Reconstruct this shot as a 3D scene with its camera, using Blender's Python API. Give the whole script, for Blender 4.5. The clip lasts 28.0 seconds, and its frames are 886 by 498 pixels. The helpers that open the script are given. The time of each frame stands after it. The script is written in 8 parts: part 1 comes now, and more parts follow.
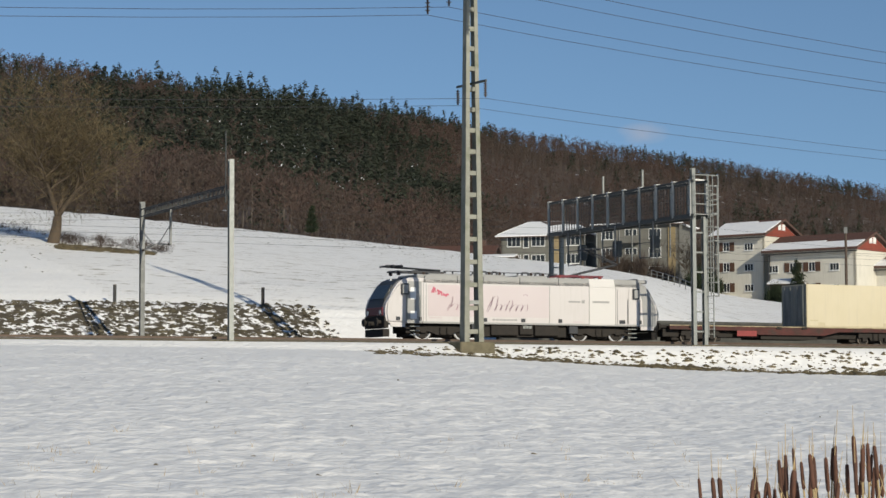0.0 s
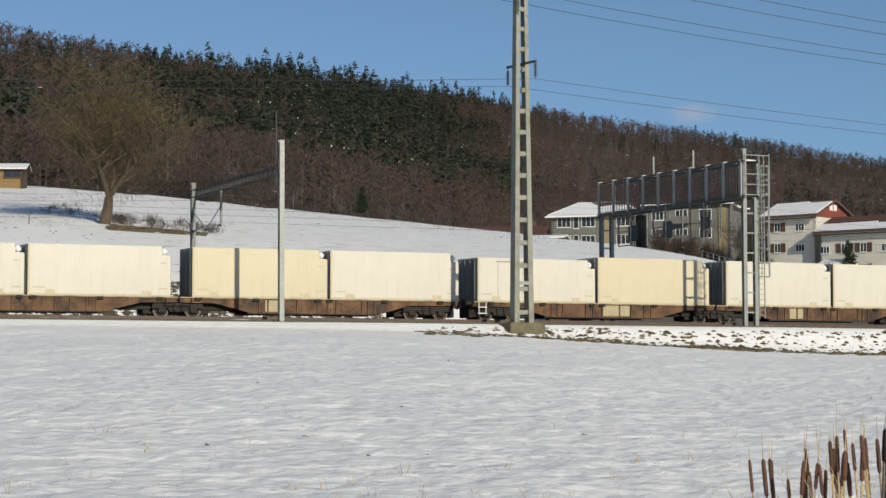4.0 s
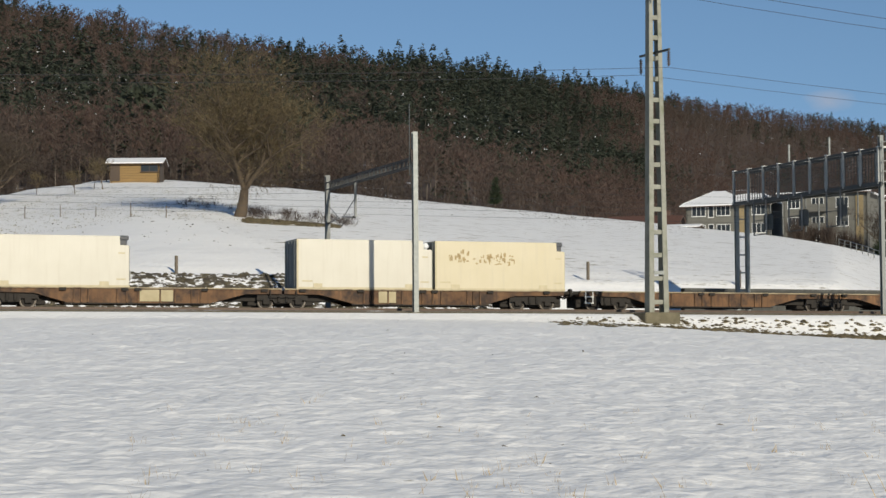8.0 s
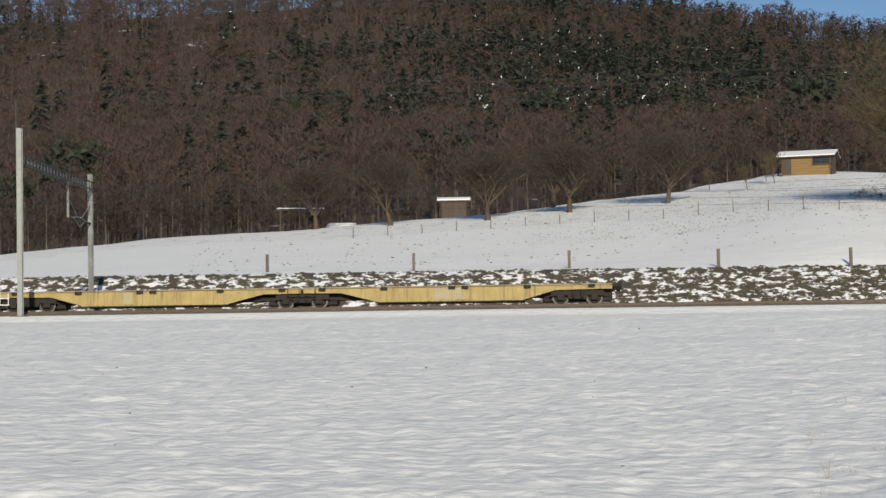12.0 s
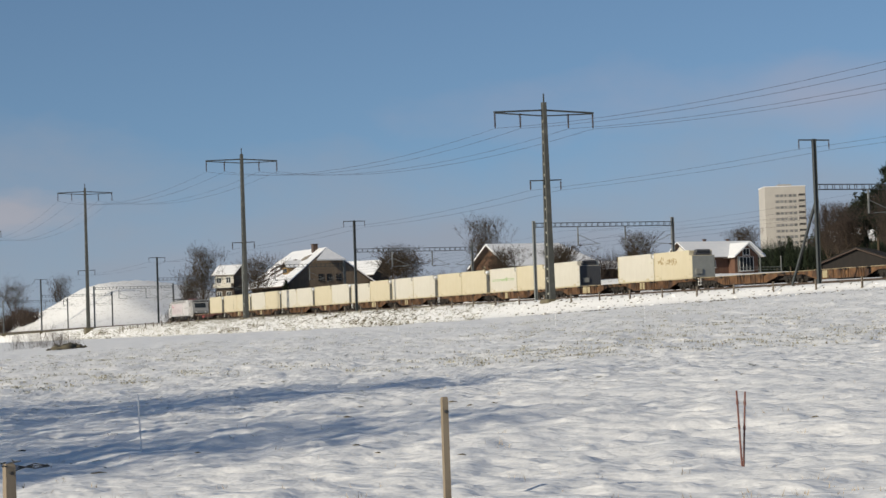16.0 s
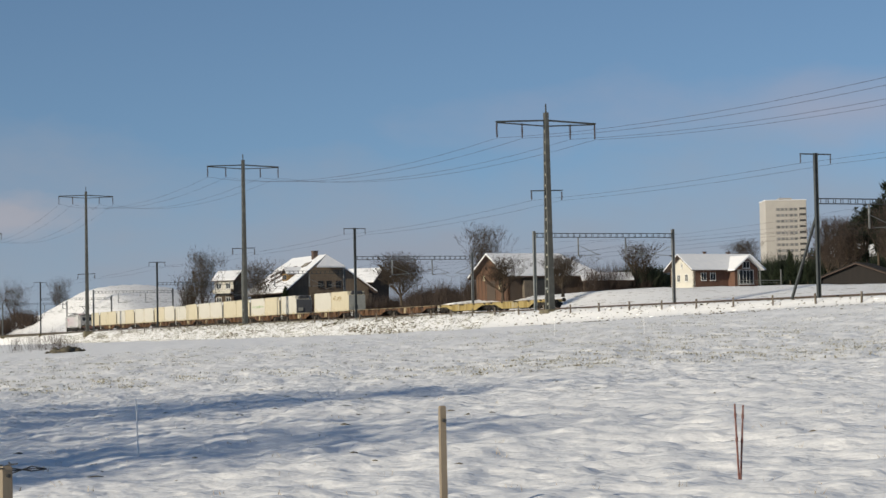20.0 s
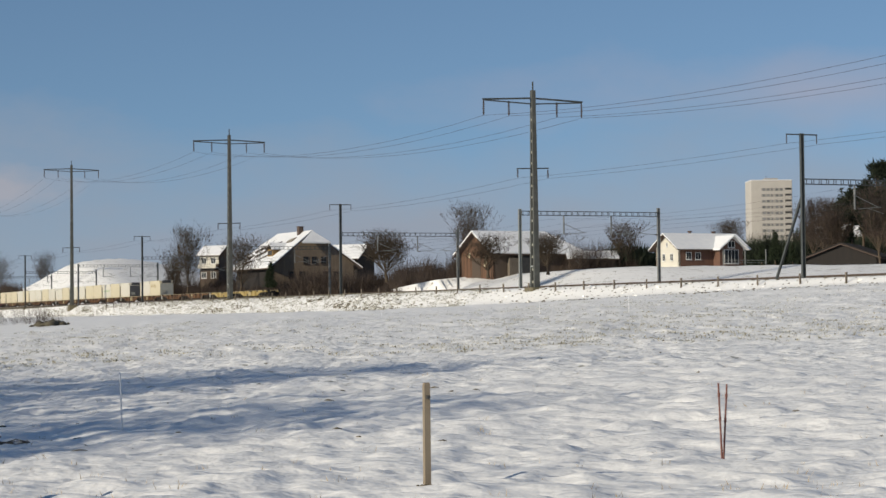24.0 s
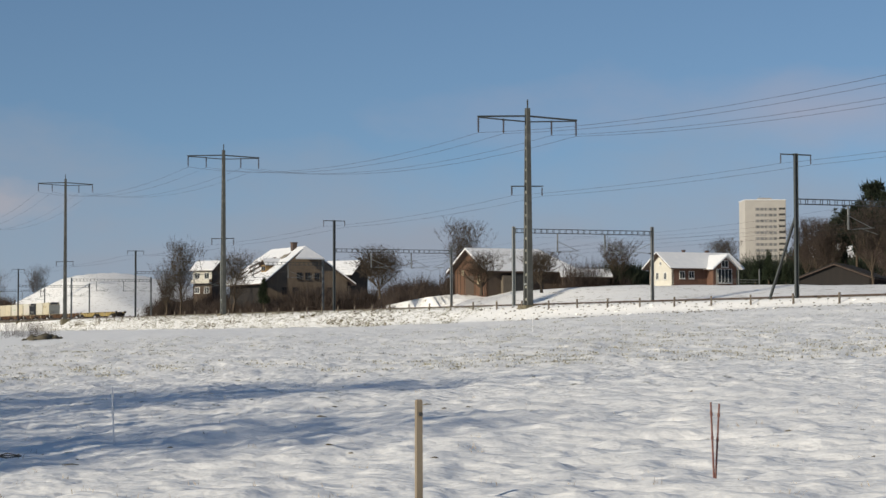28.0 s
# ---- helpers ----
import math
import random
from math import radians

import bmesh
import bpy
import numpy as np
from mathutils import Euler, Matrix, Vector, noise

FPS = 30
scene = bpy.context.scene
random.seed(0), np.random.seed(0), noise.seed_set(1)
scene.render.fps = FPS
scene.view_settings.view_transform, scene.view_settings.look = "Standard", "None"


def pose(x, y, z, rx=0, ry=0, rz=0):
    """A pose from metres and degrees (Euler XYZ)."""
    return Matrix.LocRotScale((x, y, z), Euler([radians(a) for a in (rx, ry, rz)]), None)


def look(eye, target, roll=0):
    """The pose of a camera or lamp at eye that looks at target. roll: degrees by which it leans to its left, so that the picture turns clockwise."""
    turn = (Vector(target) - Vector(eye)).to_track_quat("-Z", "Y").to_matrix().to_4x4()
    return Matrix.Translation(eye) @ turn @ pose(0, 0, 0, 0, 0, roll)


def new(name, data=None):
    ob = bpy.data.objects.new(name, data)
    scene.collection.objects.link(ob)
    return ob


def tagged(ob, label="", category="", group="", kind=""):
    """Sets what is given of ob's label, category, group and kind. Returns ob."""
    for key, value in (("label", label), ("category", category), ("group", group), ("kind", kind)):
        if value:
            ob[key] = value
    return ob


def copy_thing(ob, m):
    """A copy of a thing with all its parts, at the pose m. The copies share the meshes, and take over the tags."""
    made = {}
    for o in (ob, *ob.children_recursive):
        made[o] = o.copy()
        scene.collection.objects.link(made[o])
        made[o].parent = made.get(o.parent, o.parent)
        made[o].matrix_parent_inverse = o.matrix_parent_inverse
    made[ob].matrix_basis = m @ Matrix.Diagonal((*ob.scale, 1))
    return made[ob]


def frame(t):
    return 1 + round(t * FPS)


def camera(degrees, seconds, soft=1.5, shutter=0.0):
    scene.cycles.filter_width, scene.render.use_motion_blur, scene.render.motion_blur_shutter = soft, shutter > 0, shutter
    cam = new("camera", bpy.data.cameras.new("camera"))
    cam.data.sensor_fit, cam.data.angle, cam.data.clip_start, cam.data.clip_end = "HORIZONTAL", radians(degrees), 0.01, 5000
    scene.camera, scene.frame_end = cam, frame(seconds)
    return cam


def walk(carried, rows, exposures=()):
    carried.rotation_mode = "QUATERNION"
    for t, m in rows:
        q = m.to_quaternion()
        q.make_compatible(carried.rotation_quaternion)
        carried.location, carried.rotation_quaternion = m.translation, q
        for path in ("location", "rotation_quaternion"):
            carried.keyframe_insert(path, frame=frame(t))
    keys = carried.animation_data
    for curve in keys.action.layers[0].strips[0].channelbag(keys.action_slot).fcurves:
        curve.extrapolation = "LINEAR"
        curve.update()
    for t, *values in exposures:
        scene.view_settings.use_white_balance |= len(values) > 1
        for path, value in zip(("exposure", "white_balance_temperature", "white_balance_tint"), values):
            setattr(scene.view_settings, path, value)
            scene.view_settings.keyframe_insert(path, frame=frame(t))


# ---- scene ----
# ---- camera: one standpoint in the field, held in the hand and swung from right to left ----
EYE = 1.6
cam = camera(23.311, 28.0, soft=1.5)


def aim(bearing, tilt, lean):
    """Pose at the standpoint: degrees clockwise from +y, up, and leaning to the left."""
    turn = Matrix.Rotation(radians(-bearing), 4, "Z") @ Matrix.Rotation(radians(90 + tilt), 4, "X")
    return Matrix.Translation((0, 0, EYE)) @ turn @ Matrix.Rotation(radians(lean), 4, "Z")


SWING = [
    (0.0, 21.553, 3.804, -0.242),
    (0.5, 21.257, 3.818, -0.053),
    (1.0, 21.183, 3.707, -0.031),
    (1.5, 21.038, 3.576, -0.113),
    (2.0, 20.861, 3.465, -0.237),
    (2.5, 20.633, 3.372, -0.405),
    (3.0, 20.511, 3.313, -0.305),
    (3.5, 20.371, 3.324, -0.213),
    (5.5, 19.685, 3.141, -0.143),
    (6.0, 19.508, 3.151, -0.055),
    (6.5, 19.374, 3.125, -0.017),
    (7.0, 19.250, 3.083, -0.043),
    (7.5, 18.579, 3.056, -0.248),
    (8.0, 16.639, 3.065, -0.424),
    (8.5, 14.608, 3.088, -0.537),
    (9.0, 12.970, 3.048, -0.659),
    (9.5, 11.527, 3.003, -0.808),
    (10.0, 10.350, 2.957, -0.680),
    (10.5, 9.763, 2.903, -0.740),
    (11.0, 9.118, 2.889, -0.702),
    (11.5, 6.445, 3.017, -1.124),
    (13.5, -34.407, 2.764, -1.352),
    (14.0, -41.572, 2.804, -2.263),
    (14.5, -50.357, 2.928, 0.119),
    (15.0, -57.170, 2.664, -1.707),
    (15.5, -57.929, 2.389, -1.796),
    (16.0, -58.176, 2.356, -1.938),
    (16.5, -58.092, 2.360, -1.442),
    (17.0, -58.389, 2.567, -1.340),
    (17.5, -58.178, 2.659, -1.402),
    (18.0, -58.203, 2.656, -1.264),
    (18.5, -58.315, 2.642, -1.242),
    (19.0, -58.275, 2.621, -1.216),
    (19.5, -58.262, 2.600, -1.166),
    (20.0, -58.174, 2.589, -1.106),
    (20.5, -58.030, 2.556, -0.928),
    (22.5, -57.865, 2.322, -0.626),
    (23.0, -57.834, 2.200, -0.579),
    (23.5, -57.793, 2.083, -0.599),
    (24.0, -57.796, 1.969, -0.594),
    (24.5, -57.832, 1.922, -0.478),
    (25.0, -57.906, 1.929, -0.364),
    (25.5, -57.938, 1.926, -0.220),
    (26.0, -57.898, 2.010, -0.186),
    (26.5, -57.779, 2.040, -0.089),
    (27.0, -57.756, 2.147, 0.023),
    (27.5, -57.743, 2.280, -0.153),
    (28.0, -57.623, 2.422, -0.128),
]
walk(cam, [(t, aim(a, b, c)) for t, a, b, c in SWING],
     exposures=((0.0, -0.07, 6450, 7), (10.5, -0.07, 6480, 7), (14.5, -0.07, 6600, 8), (28.0, -0.07, 6600, 8)))


# ---- plan of the line and the land ----
TRACK_D, BEND, EASE = 113.67, 0.001459, 5.649e-6


def _line():
    u = np.arange(-760.0, 330.1, 1.0)
    v = np.clip(u, -275, 260)
    th = BEND * np.abs(v) + EASE * v * np.abs(v) / 2 + 5.0e-5 * np.maximum(-275 - u, 0)
    de, dn = np.cos(th), np.sin(th) * np.sign(u)
    e = np.concatenate([[0], np.cumsum((de[1:] + de[:-1]) / 2)])
    n = np.concatenate([[0], np.cumsum((dn[1:] + dn[:-1]) / 2)])
    k = int(np.argmin(np.abs(u)))
    return u, e - e[k], n - n[k] + TRACK_D, de, dn


LU, LE, LN, LTE, LTN = _line()
LAZ = np.arctan2(LE, LN)
LR = np.hypot(LE, LN)


def line(u, w=0.0):
    """Place beside the line: u metres along it to the east, w metres from the train's near side towards the standpoint."""
    a, b = np.interp(u, LU, LTE), np.interp(u, LU, LTN)
    return np.interp(u, LU, LE) + w * b, np.interp(u, LU, LN) - w * a


def heading(u):
    return math.atan2(np.interp(u, LU, LTN), np.interp(u, LU, LTE))


def rail_z(u):
    return EYE + 4.45 - 0.0037 * (np.asarray(u) + 50) - 1.17


def table(x, xs, ys):
    """Smooth curve through a few knots."""
    xs, ys = np.asarray(xs, float), np.asarray(ys, float)
    i = np.clip(np.searchsorted(xs, x) - 1, 0, len(xs) - 2)
    t = np.clip((x - xs[i]) / (xs[i + 1] - xs[i]), 0, 1)
    m = np.gradient(ys, xs)
    h = xs[i + 1] - xs[i]
    return ((2 * t**3 - 3 * t**2 + 1) * ys[i] + (t**3 - 2 * t**2 + t) * h * m[i]
            + (-2 * t**3 + 3 * t**2) * ys[i + 1] + (t**3 - t**2) * h * m[i + 1])


CREST_AZ = [-80, -70, -65, -61, -59.2, -58, -56.5, -55.2, -53.9, -52.7, -50.2, -48.7, -46.2, -31, -23, -10, 0, 5, 8.5, 11.6, 17, 22.5, 26, 29, 33, 55]
CREST_R = [780, 740, 520, 410, 320, 300, 300, 289, 275, 268, 260, 252, 240, 205, 210, 225, 236, 246, 264, 268, 300, 320, 330, 288, 290, 290]
CREST_Z = [13.0, 13.0, 8.6, 6.6, 6.7, 7.6, 8.19, 8.29, 8.40, 8.37, 8.17, 7.97, 7.66, 8.7, 9.0, 15, 18.4, 21.2, 24.5, 24.0, 24.0, 22.1, 20.2, 14.5, 12, 10]
WOOD_AZ = [-80, -56, -50, -47, -44, -38, -31, -23, -10, 0, 8, 12, 16, 22, 28, 34, 55]
WOOD_R = [1500, 1300, 800, 480, 300, 222, 214, 220, 245, 262, 300, 316, 335, 450, 600, 680, 700]
RIDGE_R = [2000, 1800, 1300, 1100, 1000, 960, 960, 960, 960, 970, 1000, 1050, 1120, 1350, 1550, 1650, 1700]
RIDGE_T = [0.006, 0.012, 0.022, 0.054, 0.0825, 0.1005, 0.1310, 0.153, 0.178, 0.1795, 0.1610, 0.1500, 0.1435, 0.127, 0.111, 0.092, 0.06]


def wave(x, y, s, k=0):
    """Gentle unevenness of the snow, one sum of sines."""
    return (np.sin(x * s + 1.3 * k) * np.cos(y * s * 1.31 + k) + 0.6 * np.sin((x * 0.8 - y * 0.6) * s * 1.9 + 2 * k)
            + 0.4 * np.cos((x * 0.5 + y * 0.9) * s * 3.1 + k)) / 2


def grain(x, y, k=0):
    """Smooth uneven lumps about one unit across, from -1 to 1."""
    i, j = np.floor(x), np.floor(y)
    fx, fy = x - i, y - j
    fx, fy = fx * fx * (3 - 2 * fx), fy * fy * (3 - 2 * fy)

    def knot(a, b):
        return (np.sin(a * 127.1 + b * 311.7 + k * 74.7) * 43758.5453) % 1.0

    low = knot(i, j) * (1 - fx) + knot(i + 1, j) * fx
    high = knot(i, j + 1) * (1 - fx) + knot(i + 1, j + 1) * fx
    return 2 * (low * (1 - fy) + high * fy) - 1


def snow_relief(e, n, deg, r):
    """Wind-packed hummocks, coarser on the western field, furrowed farther out."""
    west = 1 / (1 + np.exp((deg + 27) / 5))
    c, d = e * 0.8 - n * 0.6, e * 0.6 + n * 0.8
    lump = 0.015 * grain(c / 1.7, d / 1.3, 1) + 0.022 * grain(d / 0.75, c / 0.6, 2) + 0.022 * grain(c / 0.40, d / 0.33, 3) + 0.010 * grain(d / 0.21, c / 0.19, 10)
    crust = 0.007 * grain(c / 0.85, d / 0.7, 4) + 0.010 * grain(d / 0.42, c / 0.36, 5) + 0.011 * grain(c / 0.23, d / 0.21, 8)
    rough = np.clip((r - 42) / 25, 0, 1) * np.clip((190 - r) / 40, 0, 1)
    tussock = 0.085 * np.maximum(grain(c / 1.2, d / 0.8, 6) + 0.35 * grain(e / 9, n / 6, 7), 0) + 0.035 * grain(c / 0.6, d / 0.9, 9)
    return west * (1.9 * lump + 1.1 * rough * tussock) + (1 - west) * crust * np.clip(1.3 + r / 36, 0, 4.0)


def land(e, n, fine=True):
    """Height of the ground."""
    e, n = np.asarray(e, float), np.asarray(n, float)
    r = np.hypot(e, n) + 1e-6
    az = np.arctan2(e, n)
    deg = np.clip(np.degrees(az), -79.5, 54.5)
    a = np.clip(az, np.radians(-73), np.radians(56))
    u, rt = np.interp(a, LAZ, LU), np.interp(a, LAZ, LR)
    te, tn = np.interp(u, LU, LTE), np.interp(u, LU, LTN)
    facing = np.sin(a) * -tn + np.cos(a) * te
    w = (rt - r) * np.maximum(facing, 0.25)
    rz = rail_z(u)
    # the field in front
    foot = np.where(deg > 0, 0.35 + 1.35 / (1 + np.exp(-(deg - 25) / 2.6)), 0.35 + 0.9 / (1 + np.exp((deg + 50) / 4)))
    extra = np.where(deg > -30, 0, 1.9 / (1 + np.exp((deg + 58) / 3.0)))
    base = foot
    foot = foot + extra
    edge_w = 6.9 + foot * 2.6
    s = np.clip(r / np.maximum(rt - edge_w / np.maximum(facing, 0.25), 1), 0, 1)
    z_field = (rz - 0.3 - base) * s**1.35 - extra * s**6
    t = np.clip((w - 6.4) / (edge_w - 6.4), 0, 1)
    z_bank = rz - 0.3 - foot * (t * t * (3 - 2 * t))
    z_front = np.where(w > edge_w, z_field, z_bank)
    # behind the line: cutting slope, fields up to the crest, the wooded hill
    cr, cz = table(deg, CREST_AZ, CREST_R), table(deg, CREST_AZ, CREST_Z)
    bank = np.where(deg > -20, 3.0, 3.0 * np.exp((deg + 20) / 6)) * np.where(deg > 27, np.exp(-(deg - 27) / 3.0), 1)
    b0 = rz - 0.25
    shelf = 11.5 + 10.5 / (1 + np.exp(-(deg + 42) / 1.5))
    rb = rt + shelf / np.maximum(facing, 0.25)
    k = np.clip((-w - 14.0) / 7.0, 0, 1)
    z_cut = b0 + bank * k
    q = np.clip((r - rb) / np.maximum(cr - rb, 15), 0, 1)
    z_up = b0 + bank + (cz - b0 - bank) * q ** (1.12 - 0.34 / (1 + np.exp(-(deg - 6.5) / 1.2)))
    wr, hr = table(deg, WOOD_AZ, WOOD_R), table(deg, WOOD_AZ, RIDGE_R)
    hz = EYE + hr * table(deg, WOOD_AZ, RIDGE_T) - np.where(deg < -50, 3, 10.5)
    g = np.clip((r - wr) / np.maximum(hr - wr, 50), 0, 1)
    t0 = (cz - 1.0 - EYE) / wr
    z_hill = EYE + np.minimum(r, hr) * (t0 + ((hz - EYE) / hr - t0) * g**0.9)
    over = np.clip((r - hr) / (0.9 * hr), 0, 1)
    z_hill = z_hill - over * np.maximum(hz - 12, 0) * 0.9
    z_back = np.where(r > np.maximum(cr, wr), np.maximum(z_hill, cz - 1.0 - 0.02 * (r - cr)), np.where(r > cr, cz + (r - cr) * -0.01, z_up))
    z_back = np.where(-w < shelf, z_cut, z_back)
    z = np.where(w > 0, z_front, z_back)
    # a snowed-up mound of earth far along the line
    me, mn = e + 584, n - 260.5
    across, deep = me * 0.4 + mn * 0.916, me * 0.916 - mn * 0.4
    rise = np.clip((-w - 13) / 25, 0, 1)
    z = z + 12.6 * np.exp(-(across / np.where(across < 0, 32, 46)) ** 2 - (deep / 55) ** 2) * rise * rise * (3 - 2 * rise)
    if fine:
        calm = np.clip(np.abs(w + 6) / 14 - 0.8, 0, 1)
        ruts = np.clip((w - 13) / 3, 0, 1) * np.clip((40 - w) / 4, 0, 1) / (1 + np.exp((deg + 42) / 2))
        z = z + 0.05 * ruts * np.sin(1.15 * w + 0.6 * np.sin(u * 0.02))
        z = z + snow_relief(e, n, deg, r) * np.clip((w - 6) / 6, 0, 1) * np.clip((r - 5) / 5, 0, 1)
        z = z + calm * (0.10 * wave(e, n, 0.21, 1) + 0.03 * wave(e, n, 0.9, 2)) * np.clip(r / 12, 0.2, 1)
    return z


def spot(bearing, r):
    """Point on the ground, by bearing in degrees and distance."""
    e, n = r * math.sin(radians(bearing)), r * math.cos(radians(bearing))
    return e, n, float(land(e, n))


# ---- daylight: low winter sun behind the standpoint, blue sky with a few thin clouds ----
SUN_EL, SUN_AZ = 21.0, 173.0
world = bpy.data.worlds.new("winter_sky")
scene.world = world
world.use_nodes = True
wn, wl = world.node_tree.nodes, world.node_tree.links
wn.clear()


def wnode(kind, **kw):
    nd = wn.new(kind)
    for k, v in kw.items():
        nd.inputs[k].default_value = v
    return nd


def wmath(op, a, b=None):
    nd = wn.new("ShaderNodeMath")
    nd.operation = op
    for i, v in enumerate((a, b)):
        if v is None:
            continue
        if isinstance(v, (int, float)):
            nd.inputs[i].default_value = v
        else:
            wl.new(v, nd.inputs[i])
    return nd.outputs[0]


sky_tex = wn.new("ShaderNodeTexSky")
sky_tex.sky_type = "NISHITA"
sky_tex.sun_disc = False
sky_tex.sun_elevation = radians(SUN_EL)
sky_tex.sun_rotation = radians(SUN_AZ)
sky_tex.altitude = 500
sky_tex.air_density, sky_tex.dust_density, sky_tex.ozone_density = 1.0, 0.10, 3.3
coord = wn.new("ShaderNodeTexCoord")
lift = wn.new("ShaderNodeVectorMath")
lift.operation = "ADD"
lift.inputs[1].default_value = (0, 0, 0.10)
wl.new(coord.outputs["Generated"], lift.inputs[0])
wl.new(lift.outputs[0], sky_tex.inputs["Vector"])


def cloud(bearing, height, wide, tall, soft, scale):
    """Mask of one cloud bank round a direction."""
    b = radians(bearing)
    c, s = math.cos(b), math.sin(b)
    side = wn.new("ShaderNodeVectorMath")
    side.operation = "DOT_PRODUCT"
    side.inputs[1].default_value = (c, -s, 0)
    ahead = wn.new("ShaderNodeVectorMath")
    ahead.operation = "DOT_PRODUCT"
    ahead.inputs[1].default_value = (s, c, 0)
    sep = wn.new("ShaderNodeSeparateXYZ")
    for nd in (side, ahead):
        wl.new(coord.outputs["Generated"], nd.inputs[0])
    wl.new(coord.outputs["Generated"], sep.inputs[0])
    noise_map = wn.new("ShaderNodeMapping")
    noise_map.inputs["Scale"].default_value = (scale, scale, scale * 2.2)
    wl.new(coord.outputs["Generated"], noise_map.inputs[0])
    tex = wnode("ShaderNodeTexNoise", Scale=1.0, Detail=6.0, Roughness=0.58)
    wl.new(noise_map.outputs[0], tex.inputs["Vector"])
    x = wmath("DIVIDE", side.outputs["Value"], wide)
    z = wmath("DIVIDE", wmath("SUBTRACT", sep.outputs[2], height), tall)
    d = wmath("ADD", wmath("MULTIPLY", x, x), wmath("MULTIPLY", z, z))
    d = wmath("SUBTRACT", wmath("ADD", wmath("MULTIPLY", tex.outputs[0], 1.9), 0.05), wmath("POWER", d, 0.5))
    m = wmath("MULTIPLY", d, soft)
    m = wmath("MINIMUM", wmath("MAXIMUM", m, 0.0), 1.0)
    return wmath("MULTIPLY", m, wmath("GREATER_THAN", ahead.outputs["Value"], 0.0))


background = wnode("ShaderNodeBackground", Strength=0.095)
shade = sky_tex.outputs[0]
for spec, tone, much in (((-34.0, 0.139, 0.050, 0.017, 2.6, 38), (6.9, 6.5, 6.5, 1), 0.95),
                         ((-42.8, 0.110, 0.022, 0.012, 1.1, 30), (5.4, 5.2, 5.7, 1), 0.6),
                         ((-29.4, 0.141, 0.030, 0.010, 1.5, 30), (6.0, 5.7, 5.9, 1), 0.75),
                         ((-48.0, 0.104, 0.17, 0.024, 0.7, 9), (4.6, 4.2, 4.9, 1), 0.65),
                         ((-69.6, 0.062, 0.035, 0.014, 1.2, 24), (5.2, 4.7, 5.0, 1), 0.7),
                         ((-58.0, 0.015, 0.5, 0.085, 1.3, 5), (3.40, 3.72, 4.50, 1), 0.88),
                         ((26.9, 0.118, 0.012, 0.006, 1.0, 40), (4.8, 4.7, 5.3, 1), 0.5)):
    mix = wn.new("ShaderNodeMix")
    mix.data_type = "RGBA"
    mix.inputs[7].default_value = tone
    wl.new(wmath("MULTIPLY", cloud(*spec), much), mix.inputs[0])
    wl.new(shade, mix.inputs[6])
    shade = mix.outputs[2]
wl.new(shade, background.inputs[0])
world_out = wn.new("ShaderNodeOutputWorld")
wl.new(background.outputs[0], world_out.inputs[0])

sun = new("sun", bpy.data.lights.new("sun", "SUN"))
sun.data.energy, sun.data.angle, sun.data.color = 4.8, radians(0.55), (1.0, 0.90, 0.74)
_s = Vector((math.sin(radians(SUN_AZ)) * math.cos(radians(SUN_EL)), math.cos(radians(SUN_AZ)) * math.cos(radians(SUN_EL)), math.sin(radians(SUN_EL))))
sun.matrix_world = look(_s * 50, (0, 0, 0))
scene.view_settings.exposure = 0.0

# ---- materials ----


